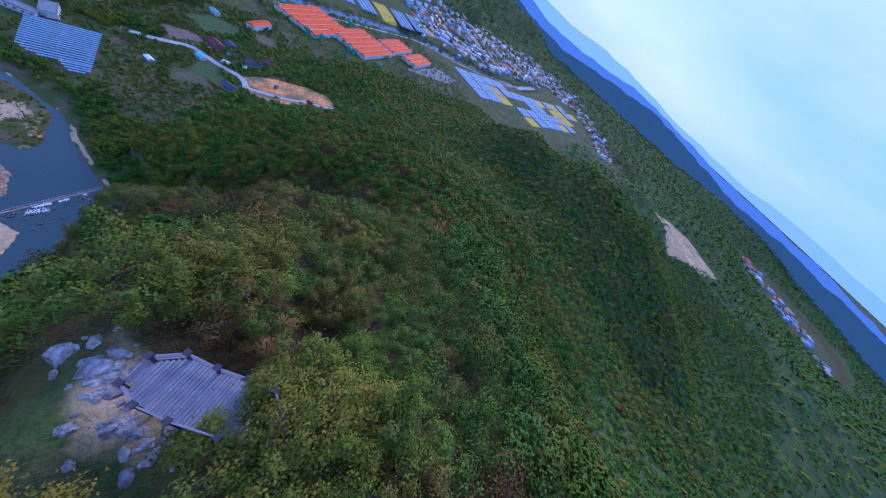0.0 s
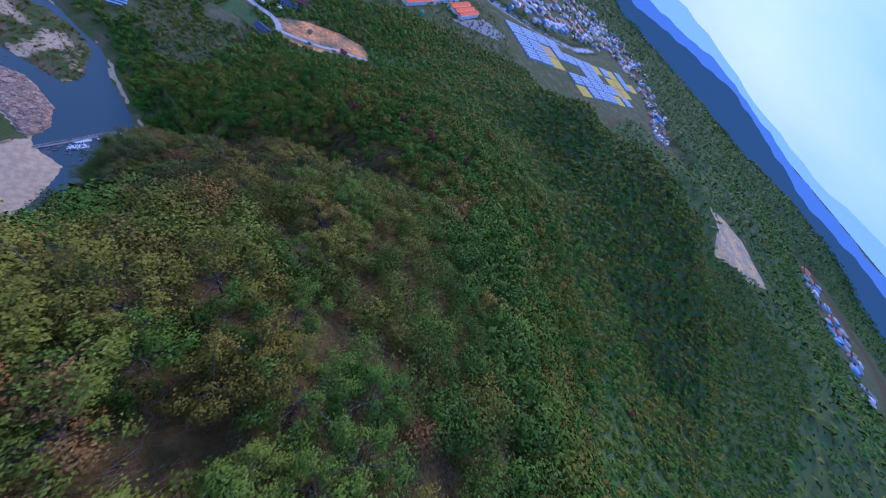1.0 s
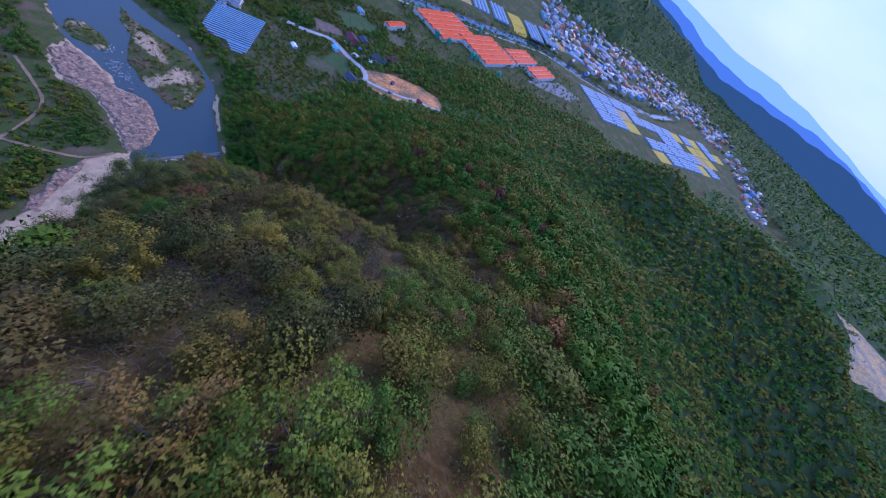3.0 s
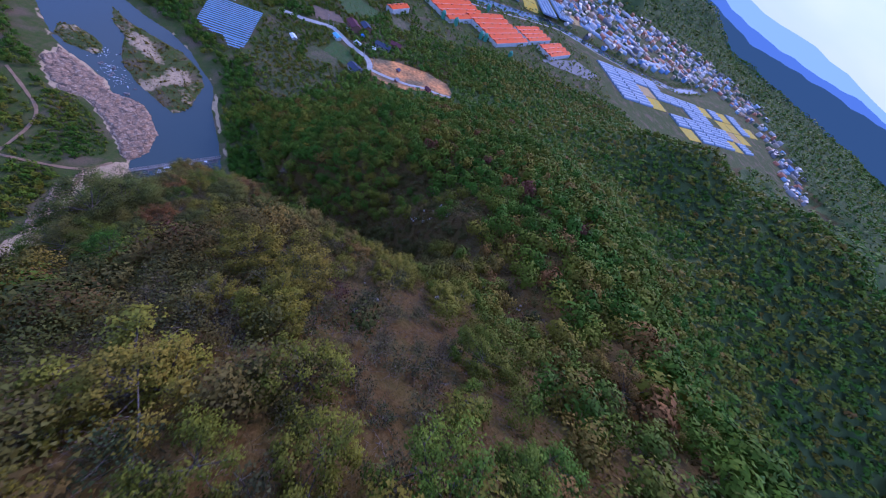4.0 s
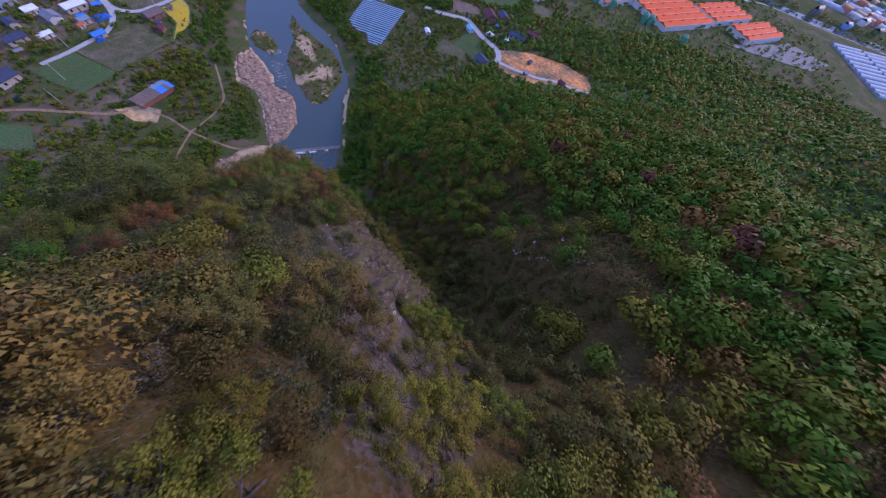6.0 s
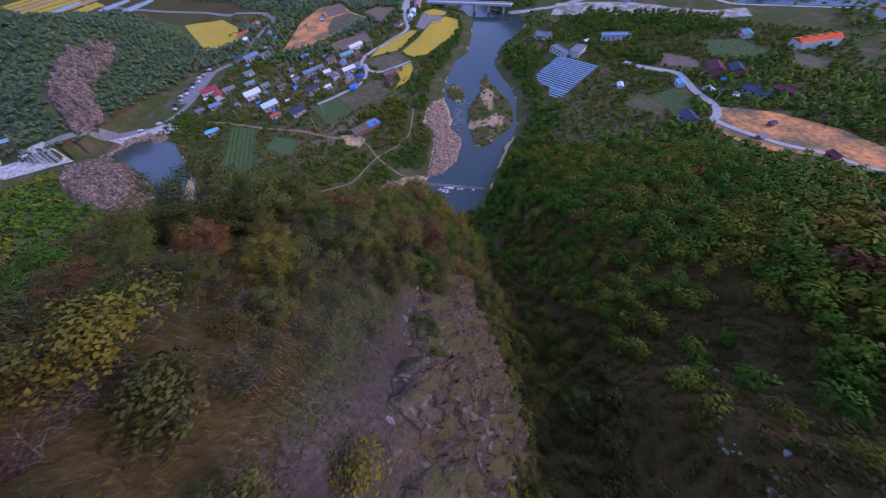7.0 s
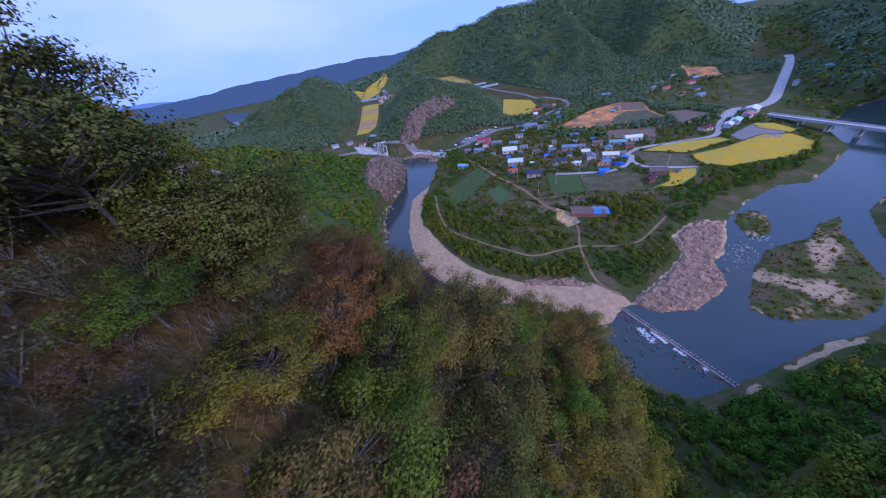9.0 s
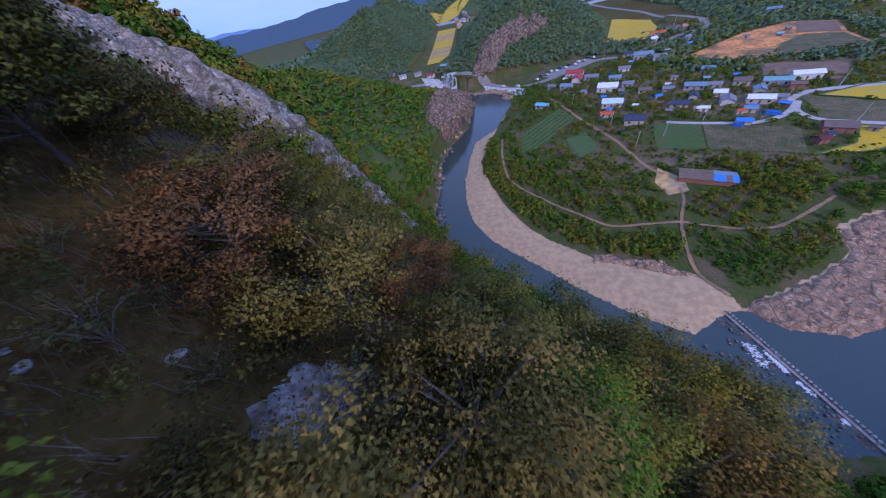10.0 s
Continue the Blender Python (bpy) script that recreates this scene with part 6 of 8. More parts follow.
def hall(px, py, w, length, turn, bays, label):
    base = new("market_hall")
    part("wall", boxed(-w / 2, w / 2, -length / 2, length / 2, -1.5, 5.0), WALLS[3], base)
    b = w / bays
    for k in range(bays):
        x0 = -w / 2 + k * b
        bm = bmesh.new()
        prof = [(x0 + 0.15, 5.02), (x0 + b / 2, 6.6), (x0 + b - 0.15, 5.02)]
        rings = [[bm.verts.new((xx, s * (length / 2 + 0.6), zz)) for xx, zz in prof] for s in (-1, 1)]
        for r0, r1 in ((0, 1), (1, 2)):
            bm.faces.new((rings[0][r0], rings[1][r0], rings[1][r1], rings[0][r1]))
        for r in rings:
            bm.faces.new(r)
        bm.faces.new((rings[0][0], rings[0][2], rings[1][2], rings[1][0]))
        bmesh.ops.recalc_face_normals(bm, faces=bm.faces[:])
        bay = part("roof_bay", bm, M_ORANGE, base)
        for i in range(4):
            y0 = (i - 1.5) * length / 4
            part("roof_vent", boxed(x0 + b / 2 - 0.5, x0 + b / 2 + 0.5, y0 - 1.2, y0 + 1.2, 6.3, 7.1), ROOFS["orange"], bay)
    base.matrix_basis = pose(px, py, float(ground(px, py)), 0, 0, turn)
    tagged(base, label, "hall", "orange-roofed halls")


hall(360, -183, 62, 74, 30, 6, "large factory hall with ridged orange sheet roof")
hall(336, -243, 62, 72, 28, 6, "large factory hall with ridged orange sheet roof and white walls")
hall(361, -315, 34, 60, 28, 4, "factory hall with bright orange roof beside the asphalt yard")
hall(334, -345, 28, 60, 28, 3, "narrow factory hall with orange roof and a pale front")
hall(299, -101, 9, 26, 38, 1, "narrow building with an orange roof above the river road")


def tank(px, py, r, h):
    bm = bmesh.new()
    bmesh.ops.create_cone(bm, cap_ends=True, segments=16, radius1=r, radius2=r, depth=h, matrix=Matrix.Translation((0, 0, h / 2)))
    bmesh.ops.create_cone(bm, cap_ends=True, segments=16, radius1=r, radius2=r * 0.3, depth=h * 0.25, matrix=Matrix.Translation((0, 0, h * 1.125)))
    bmesh.ops.recalc_face_normals(bm, faces=bm.faces[:])
    ob = part("silo", bm, M_GREENTANK)
    ob.matrix_basis = pose(px, py, float(ground(px, py)) - 0.3)
    tagged(ob, "green painted steel silo beside the orange-roofed hall", "silo", "silos of the halls")


for tx, ty in ((322, -160), (315, -175), (302, -206), (276, -240), (366, -140), (392, -180), (398, -205), (300, -212), (397, -250)):
    tank(tx, ty, 2.6, 7)


# ---- road bridge over the river ----
bridge = new("road_bridge")
M_CONC = mat("bridge_concrete", (0.45, 0.44, 0.42), 0.85, 0.15, 0.3, 0.1)
_a, _b = Vector((306, 240)), Vector((322, 138))
_len, _turn = (_b - _a).length, math.degrees(math.atan2(_b.y - _a.y, _b.x - _a.x))
part("deck", boxed(-_len / 2, _len / 2, -4, 4, 6.2, 7.2), M_CONC, bridge)
for s in (-1, 1):
    part("parapet", boxed(-_len / 2, _len / 2, s * 3.85 - 0.15, s * 3.85 + 0.15, 7.2, 8.1), M_CONC, bridge)
for k in range(6):
    x0 = -_len / 2 + (k + 0.5) * _len / 6
    part("pier", boxed(x0 - 0.6, x0 + 0.6, -3, 3, -2.5, 6.2), M_CONC, bridge)
bridge.matrix_basis = pose((_a.x + _b.x) / 2, (_a.y + _b.y) / 2, 0, 0, 0, _turn)
tagged(bridge, "straight concrete road bridge on piers across the river", "bridge")


# ---- stepping stones across the weir ----
def stone_mesh(name, rng, sx, sy, sz, jag=0.18, sub=2):
    bm = bmesh.new()
    bmesh.ops.create_icosphere(bm, subdivisions=sub, radius=1.0)
    off = rng.uniform(-50, 50, 3)
    for v in bm.verts:
        n = noise.noise(v.co * 1.3 + Vector(off)) + 0.5 * noise.noise(v.co * 3.1 + Vector(off))
        c = v.co * (1 + jag * n * 2)
        m = max(abs(c.x), abs(c.y), abs(c.z))
        c = c.lerp(c / max(m, 0.01) * 0.9, 0.35)
        v.co = Vector((c.x * sx, c.y * sy, c.z * sz))
    me = bpy.data.meshes.new(name)
    bm.to_mesh(me)
    bm.free()
    return me


STONES = [stone_mesh("stone", RNG, 1, 1, 0.7, 0.10 + 0.05 * k) for k in range(5)]
for me in STONES:
    me.materials.append(M_STONE)
BOULDERS = [stone_mesh("boulder", RNG, 1, 0.8, 0.62, 0.3, 3) for _ in range(5)]
LICHEN = [stone_mesh("boulder", RNG, 1, 0.7, 0.4, 0.5, 2) for _ in range(5)]
CLIFFS = [stone_mesh("boulder", RNG, 1, 0.8, 0.7, 0.34, 2) for _ in range(5)]
for me in LICHEN:
    me.materials.append(M_LICHEN)
for me in CLIFFS:
    me.materials.append(M_CLIFF)
for me in BOULDERS:
    me.materials.append(M_SLAB)
PINK = [stone_mesh("ledge", RNG, 1, 0.7, 0.3, 0.34, 3) for _ in range(5)]
for me in PINK:
    me.materials.append(M_ROCK)
crossing = new("stepping_stone_weir")
wa, wb = Vector((67.3, 68.8)), Vector((81.2, 33.6))
for k in range(38):
    p = wa.lerp(wb, k / 37)
    st = new("stepping_stone", STONES[k % 5])
    st.parent = crossing
    st.matrix_basis = pose(p.x, p.y, 0.05, 0, 0, 20 * k) @ Matrix.Diagonal((0.40, 0.40, 0.75, 1))
bm = bmesh.new()
_d = (wb - wa).normalized()
_n = Vector((-_d.y, _d.x))
for s0, s1, z0, z1 in ((-1.2, 0.8, -2.0, -0.12),):
    q = [bm.verts.new((*(p + _n * s), z)) for z in (z0, z1) for p, s in ((wa, s0), (wb, s0), (wb, s1), (wa, s1))]
    for f in ((0, 3, 2, 1), (4, 5, 6, 7), (0, 1, 5, 4), (1, 2, 6, 5), (2, 3, 7, 6), (3, 0, 4, 7)):
        bm.faces.new([q[j] for j in f])
bmesh.ops.recalc_face_normals(bm, faces=bm.faces[:])
part("sill", bm, M_STONE, crossing, "dark wet stone sill of the weir")
tagged(crossing, "row of squat grey stepping stones along a low weir", "stepping stones")


def foam(name, pts, width, z, label, seed):
    """Broken white water: a ragged ribbon of small raised flecks."""
    rng = np.random.RandomState(seed)
    bm = bmesh.new()
    line = smooth_line(pts, 0.35)
    for i, p in enumerate(line):
        if fbm(np.array([p.x]), np.array([p.y]), 4, 2, 83)[0] < -0.15:
            continue
        for _ in range(16 if width < 4 else 5):
            c = p + Vector(rng.normal(size=2)) * width * 0.35
            r = rng.uniform(0.06, 0.24)
            a = rng.uniform(0, 6.28)
            vs = [bm.verts.new((c.x + r * rng.uniform(0.6, 1.3) * math.cos(a + k * 1.2566) * 1.6, c.y + r * rng.uniform(0.6, 1.3) * math.sin(a + k * 1.2566), z + rng.uniform(0, 0.12))) for k in range(5)]
            bm.faces.new(vs)
    for f in bm.faces:
        f.normal_update()
        if f.normal.z < 0:
            f.normal_flip()
    tagged(part(name, bm, M_FOAM), label, "white water", kind="stuff")


_o = -_n
# a rough apron of wet rock below the weir, breaking the surface
_ax, _ay = np.meshgrid(np.arange(0, 1.001, 0.02), np.arange(0.6, 8.0, 0.3))
_px = wa.x + (wb.x - wa.x) * _ax + _o.x * _ay
_py = wa.y + (wb.y - wa.y) * _ax + _o.y * _ay
_pz = -0.62 + 0.28 * fbm(_px, _py, 2.4, 3, 81) + 0.12 * fbm(_px, _py, 0.9, 2, 82) - np.clip(_ay - 4, 0, 9) * 0.07
_k = np.arange(_px.size).reshape(_px.shape)
tagged(raw("weir_apron", np.stack([_px, _py, _pz], -1).reshape(-1, 3), np.stack([_k[:-1, :-1], _k[:-1, 1:], _k[1:, 1:], _k[1:, :-1]], -1).reshape(-1, 4), M_WETROCK), "wet dark rock apron below the stepping stones", "rock", kind="structure")
foam("weir_foam", [tuple(wa.lerp(wb, 0.32) + _o * 1.7), tuple(wa.lerp(wb, 0.55) + _o * 1.9), tuple(wa.lerp(wb, 0.8) + _o * 1.6)], 0.9, -0.42, "white water spilling over the weir", 3)
foam("weir_foam_trail", [tuple(wa.lerp(wb, 0.25) + _o * 4), tuple(wa.lerp(wb, 0.4) + _o * 5)], 2.0, -0.5, "streaks of foam below the weir", 4)
foam("rapids_foam", [(123, 82), (128, 83), (132, 86), (136, 87)], 7.0, 0.05, "white rapids beside the rock shelf", 5)
foam("rapids_foam", [(140, 90), (147, 94), (156, 97)], 6.0, 0.05, "white rapids at the head of the island", 6)


def scatter_rocks(poly_line, count, spread, smin, smax, meshes, label, category, sink=0.25, group="", seed=1, name="rock"):
    rng = np.random.RandomState(seed)
    pts = smooth_line(poly_line, 0.5)
    for k in range(count):
        p = pts[rng.randint(len(pts))] + Vector(rng.normal(size=2)) * spread
        s = rng.uniform(smin, smax) * (1.6 if rng.uniform() < 0.12 else 1)
        ob = new(name, meshes[rng.randint(len(meshes))])
        gz_ = float(ground(p.x, p.y))
        ob.matrix_basis = pose(p.x, p.y, max(gz_, -0.3) + s * 0.3 - sink * s, rng.uniform(-18, 18), rng.uniform(-18, 18), rng.uniform(0, 360)) @ Matrix.Diagonal((s, s, s, 1))
        tagged(ob, label, category, group)


scatter_rocks([(72, 66), (78, 70), (88, 67), (100, 70), (110, 76), (114, 84)], 16, 2.4, 0.7, 2.0, PINK, "broad pink-brown river rock worn smooth by water", "rock", 0.2, "rock shelf", 11, "river_rock")
scatter_rocks([(118, 88), (126, 97), (134, 104), (140, 110)], 12, 2.2, 0.7, 1.9, PINK, "layered pink-grey river rock", "rock", 0.2, "rock shelf", 12, "river_rock")
scatter_rocks([(62, 84), (54, 89), (44, 91), (34, 92)], 8, 1.6, 0.5, 1.3, PINK, "rounded pink rock at the top of the beach", "rock", 0.2, "beach rocks", 13, "beach_rock")
scatter_rocks([(122, 82), (128, 82), (131, 87), (136, 86), (142, 91), (148, 95), (156, 96)], 22, 2.6, 0.3, 0.9, BOULDERS, "dark boulder in the rapids", "boulder", 0.1, "rapids boulders", 14, "boulder")
scatter_rocks([(64, 66), (70, 52), (76, 40), (60, 55)], 90, 2.0, 0.12, 0.42, BOULDERS, "wet dark stone below the weir", "boulder", 0.1, "weir stones", 15, "boulder")
scatter_rocks([(-40, 205), (-46, 180), (-41, 150), (-36, 122)], 40, 1.5, 0.5, 1.4, BOULDERS, "grey boulder on the shaded river bank", "boulder", 0.2, "bank boulders", 16, "boulder")
scatter_rocks([(-31, -22), (-25, -16.5), (-19, -10.5), (-14, -6)], 50, 0.8, 0.15, 0.45, LICHEN, "pale grey lichen-covered rock on the cliff edge", "rock", 0.35, "cliff rocks", 17, "cliff_rock")
scatter_rocks([(-27, -24), (-20, -19), (-12, -12), (-2, -6)], 16, 2.6, 0.4, 1.1, CLIFFS, "fractured reddish-grey rock in the cliff face", "rock", 0.4, "cliff rocks", 18, "cliff_rock")
scatter_rocks([(-52, -22), (-46, -24), (-44, -46), (-50, -48)], 30, 2.6, 0.12, 0.45, LICHEN, "grey rock poking through dry leaf litter", "rock", 0.35, "ridge rocks", 19, "ridge_rock")
scatter_rocks([(-81.5, 8.2), (-83.8, 8.0), (-85.6, 7.6), (-87.6, 6.8)], 55, 0.55, 0.1, 0.34, LICHEN, "pale weathered rock beside the lookout deck", "rock", 0.3, "lookout rocks", 20, "lookout_rock")
scatter_rocks([(-12, -50), (0, -46), (8, -58), (-4, -56)], 20, 3.0, 0.15, 0.5, LICHEN, "small pale rock on the scrubby slope", "rock", 0.35, "slope rocks", 21, "slope_rock")
scatter_rocks([(-8, -46), (-13, -49), (-16, -53)], 34, 0.7, 0.15, 0.5, LICHEN, "pale rock in a broken band across the slope", "rock", 0.35, "slope rocks", 24, "slope_rock")
scatter_rocks([(-4, 12), (-8, 8), (-2, 18), (-20, 5)], 30, 1.8, 0.12, 0.42, LICHEN, "pale rock among shrubs", "rock", 0.4, "ridge rocks", 22, "ridge_rock")
scatter_rocks([(50, 2), (56, 4), (54, -4)], 12, 1.6, 0.5, 1.3, CLIFFS, "brown rock showing through the hillside trees", "rock", 0.4, "hill rocks", 23, "hill_rock")


# ---- lookout deck ----
M_PLANK = mat("weathered_deck_plank", (0.27, 0.25, 0.28), 0.75, 0.15, 2.0, 0.15, rand=0.12)
M_RAIL = mat("purple_brown_rail", (0.27, 0.22, 0.24), 0.6, 0.12, 2.0, 0.1)
M_POST = mat("dark_post", (0.06, 0.05, 0.06), 0.7, 0.2, 2.0, 0.1)
DECK = [(-84.9, 6.9), (-84.3, 6.1), (-84.7, 5.1), (-85.7, 4.4), (-86.6, 3.6), (-87.5, 2.9), (-88.9, 2.9), (-89.3, 3.5), (-88.1, 4.9), (-86.8, 6.0), (-85.8, 6.7)]
deck_z = 162.0
deck = new("lookout_deck")
ux, uy = 0.563, -0.826
for k in range(-40, 41):
    ox, oy = -86.9 + uy * k * 0.145, 4.7 - ux * k * 0.145
    span = clip_row(DECK, (ox, oy), (ux, uy))
    if not span or span[1] - span[0] < 0.15:
        continue
    t0, t1 = span
    pl = part("plank", boxed(t0, t1, -0.062, 0.062, -0.04, 0.0), M_PLANK, deck)
    pl.matrix_basis = pose(ox, oy, deck_z, 0, 0, math.degrees(math.atan2(uy, ux)))
for i, (x0, y0) in enumerate(DECK):
    ps = part("post", boxed(-0.065, 0.065, -0.065, 0.065, -2.4, 0.85), M_POST, deck)
    ps.matrix_basis = pose(x0, y0, deck_z, 0, 0, 30)
    part("post_cap", boxed(-0.12, 0.12, -0.12, 0.12, 0.85, 0.95), M_POST, ps)
    x1, y1 = DECK[(i + 1) % len(DECK)]
    if i in (6, 7):
        continue
    ln = math.hypot(x1 - x0, y1 - y0)
    for z0 in (0.28, 0.52, 0.76):
        rl = part("rail", boxed(0.1, ln - 0.1, -0.03, 0.03, z0, z0 + 0.07), M_RAIL, deck)
        rl.matrix_basis = pose(x0, y0, deck_z, 0, 0, math.degrees(math.atan2(y1 - y0, x1 - x0)))
for k in range(5):
    bt = part("beam", boxed(-1.9, 1.9, -0.06, 0.06, -0.2, -0.044), M_POST, deck)
    bt.matrix_basis = pose(-86.9 + (k - 2) * 0.25, 4.4 + (k - 2) * 0.32, deck_z, 0, 0, 40)
tagged(deck, "grey plank lookout deck with post-and-rail fence among trees", "deck")


# ---- valley growth ----
thicket("river_grove", [(125, 122), (128, 112), (150, 125), (175, 134), (200, 142), (225, 146), (255, 157), (285, 178), (290, 188), (262, 166), (235, 160), (200, 160), (170, 148), (140, 134)], 3.6, 1.6, 2.8, -0.12, "dark green riverside trees along the rice fields", CARDS_MID)
thicket("bank_scrub", [(-12, 212), (-15, 165), (-2, 135), (10, 115), (30, 98), (55, 91), (64, 92), (66, 104), (40, 106), (28, 117), (15, 130), (2, 147), (-5, 170), (-6, 208)], 2.5, 1.3, 2.5, -0.08, "dense dark green scrub above the beach", CARDS_BUSH, 0.92)
thicket("meadow_scrub", [(66, 113), (45, 114), (34, 124), (22, 136), (8, 150), (2, 170), (4, 200), (10, 178), (20, 160), (40, 128), (66, 126)], 2.7, 1.2, 2.5, -0.06, "mixed green scrub between path and meadow", CARDS_BUSH, 0.8)
thicket("green_thicket", [(72, 104), (85, 100), (97, 100), (112, 107), (113, 97), (100, 88), (86, 80), (76, 77), (70, 90)], 1.6, 0.6, 1.1, -0.06, "bright green creeping thicket by the footpath", CARDS_BUSH, 0.9)
thicket("shed_hedge", [(95, 150), (110, 152), (132, 146), (128, 126), (110, 116), (88, 110), (76, 114), (80, 126), (97, 128)], 2.8, 1.1, 2.4, -0.06, "hedges and small trees around the shed", CARDS_MID, 0.7)
thicket("south_bank_trees", [(86, 30), (110, 35), (140, 37), (160, 44), (180, 57), (200, 77), (215, 92), (240, 102), (240, 85), (225, 62), (196, 56), (180, 44), (165, 34), (168, 20), (140, 20), (110, 18)], 3.4, 1.6, 2.9, -0.2, "dark green trees leaning over the south bank", CARDS_MID, 0.92)
thicket("gully_mouth_trees", [(70, 28), (62, 30), (51, 40), (32, 52), (16, 62), (-2, 72), (-17, 88), (-31, 99), (-39, 116), (-44, 165), (-50, 190), (-58, 170), (-50, 118), (-40, 92), (-25, 76), (-10, 62), (10, 48), (35, 30), (52, 12), (75, 18), (92, 22), (84, 31)], 3.2, 1.5, 2.6, -0.2, "dark green trees down to the shaded river bank", CARDS_MID, 0.9)
thicket("south_scrub", [(118, 20), (165, 28), (200, 14), (232, 8), (228, -28), (205, -42), (172, -40), (160, -70), (130, -50), (116, -10)], 3.2, 0.7, 1.6, 0.06, "low olive scrub on the terraces above the river", CARDS_BUSH, 0.8)
thicket("bank_wood", [(82, 30), (66, 26), (56, 12), (66, -8), (100, -16), (124, -8), (128, 10), (142, 20), (120, 30), (104, 34)], 3.0, 1.6, 2.6, -0.2, "dark wood on the flat beside the gully mouth", CARDS_MID, 0.92)
thicket("village_scrub", [(-5, 210), (10, 250), (30, 300), (100, 335), (150, 380), (300, 300), (300, 190), (190, 155), (120, 125), (60, 130), (0, 150)], 3.6, 0.7, 2.3, -0.04, "bushes, hedges and rank weeds around the village plots", CARDS_BUSH, 0.8)
thicket("terrace_scrub", [(130, 20), (200, 60), (240, 90), (320, 80), (340, -40), (330, -120), (250, -130), (180, -130), (140, -60)], 3.3, 0.6, 2.0, -0.02, "bushes and rank grass on the southern terraces", CARDS_BUSH, 0.8)
thicket("plain_hedges", [(180, -140), (300, -130), (420, -110), (440, -400), (330, -440), (250, -420), (240, -300)], 6.5, 1.3, 2.8, -0.05, "trees and hedges on the plain around the halls", CARDS_FAR, 0.6)
thicket("meadow_weeds", [(16, 160), (42, 168), (63, 140), (57, 127), (37, 128), (17, 143)], 2.6, 0.35, 1.0, 0.12, "brown-green weeds and saplings on the dry meadow", CARDS_BUSH, 0.6, True)
thicket("fallow_weeds", [(70, 150), (100, 160), (140, 148), (165, 160), (150, 140), (120, 128), (96, 130)], 3.0, 0.4, 1.2, 0.1, "weeds on the fallow strip above the shed", CARDS_BUSH, 0.6, True)
thicket("island_grass", [(q[0], q[1]) for q in ISLE], 1.6, 0.25, 0.6, 0.36, "dry yellow-green grass over the gravel island", CARDS_BUSH, 0.5)
thicket("shore_scrub", [(81, 30), (66, 29), (51, 41), (32, 53), (16, 63), (-2, 73), (-17, 89), (-22, 84), (-6, 66), (14, 54), (34, 40), (50, 26), (66, 14), (90, 22)], 1.9, 0.8, 1.7, -0.2, "dense dark scrub along the shaded shore", CARDS_BUSH, 0.92)
thicket("village_clumps", [(0, 200), (30, 290), (100, 325), (180, 270), (300, 290), (300, 215), (200, 225), (160, 215), (60, 195), (66, 150), (96, 130), (60, 120), (20, 140)], 7.5, 1.3, 2.5, -0.08, "clumps of dark green trees between the plots", CARDS_MID, 0.5)
thicket("meander_scrub", [(-14, 205), (-8, 160), (5, 130), (25, 103), (55, 93), (66, 94), (72, 84), (86, 84), (100, 92), (112, 102), (128, 120), (130, 142), (100, 152), (66, 150), (40, 172), (10, 176), (-2, 215)], 2.9, 0.7, 2.1, -0.08, "mixed green scrub, saplings and vines inside the river bend", CARDS_BUSH, 0.62)
for bank_name, off in (("town_bank_trees", -22), ("town_bank_trees", 10)):
    line = [(412 + off, -60), (442 + off, -250), (472 + off, -418), (444 + off, -495), (416 + off, -575), (396 + off, -660), (388 + off, -744), (430 + off, -900)]
    thicket(bank_name, line + [(p[0] + 11, p[1]) for p in line[::-1]], 6.0, 1.6, 2.8, -0.1, "line of dark trees along the town river", CARDS_FAR, 0.75)
thicket("farm_trees", [(232, 70), (300, 80), (320, 40), (335, -30), (300, -30), (270, -5), (240, 10), (252, 30)], 4.0, 1.4, 2.8, -0.1, "scattered green trees around the farm buildings", CARDS_MID, 0.85)
thicket("river_meadow_scrub", [(205, 80), (222, 97), (250, 112), (290, 132), (322, 142), (330, 108), (300, 84), (262, 90), (238, 72), (222, 62)], 2.8, 0.5, 1.9, -0.06, "rank green scrub on the river meadow", CARDS_BUSH, 0.72)
thicket("mountain_foot_trees", [(330, 118), (372, 126), (398, 172), (434, 216), (424, 252), (370, 238), (330, 214), (318, 160)], 4.2, 1.5, 3.0, -0.14, "dark green trees at the mountain's foot", CARDS_MID, 0.8)
thicket("pool_scrub", [(-8, 236), (20, 262), (36, 296), (36, 312), (10, 318), (-6, 300), (2, 268)], 2.6, 0.6, 2.0, -0.1, "green scrub between the gorge pool and the village", CARDS_BUSH, 0.75)
thicket("terrace_trees", [(232, 12), (252, 30), (262, 0), (250, -30), (236, -12), (226, 0)], 3.6, 1.5, 2.8, -0.14, "dense dark green trees behind the solar panels", CARDS_MID, 0.95)
thicket("terrace_trees", [(300, 70), (330, 60), (345, -40), (325, -60), (296, -20), (284, 10)], 3.8, 1.6, 3.0, -0.12, "dense green trees beside the stony river bed", CARDS_MID, 0.92)
thicket("terrace_hedge", [(176, -4), (206, -8), (222, -20), (218, -26), (202, -14), (176, -10)], 2.0, 0.9, 1.7, -0.12, "dark green hedge across the terrace", CARDS_BUSH, 0.9)
thicket("terrace_hedge", [(150, -44), (174, -40), (196, -52), (192, -56), (172, -46), (150, -50)], 2.0, 0.9, 1.8, -0.1, "dark green hedge along the lower terrace", CARDS_BUSH, 0.9)
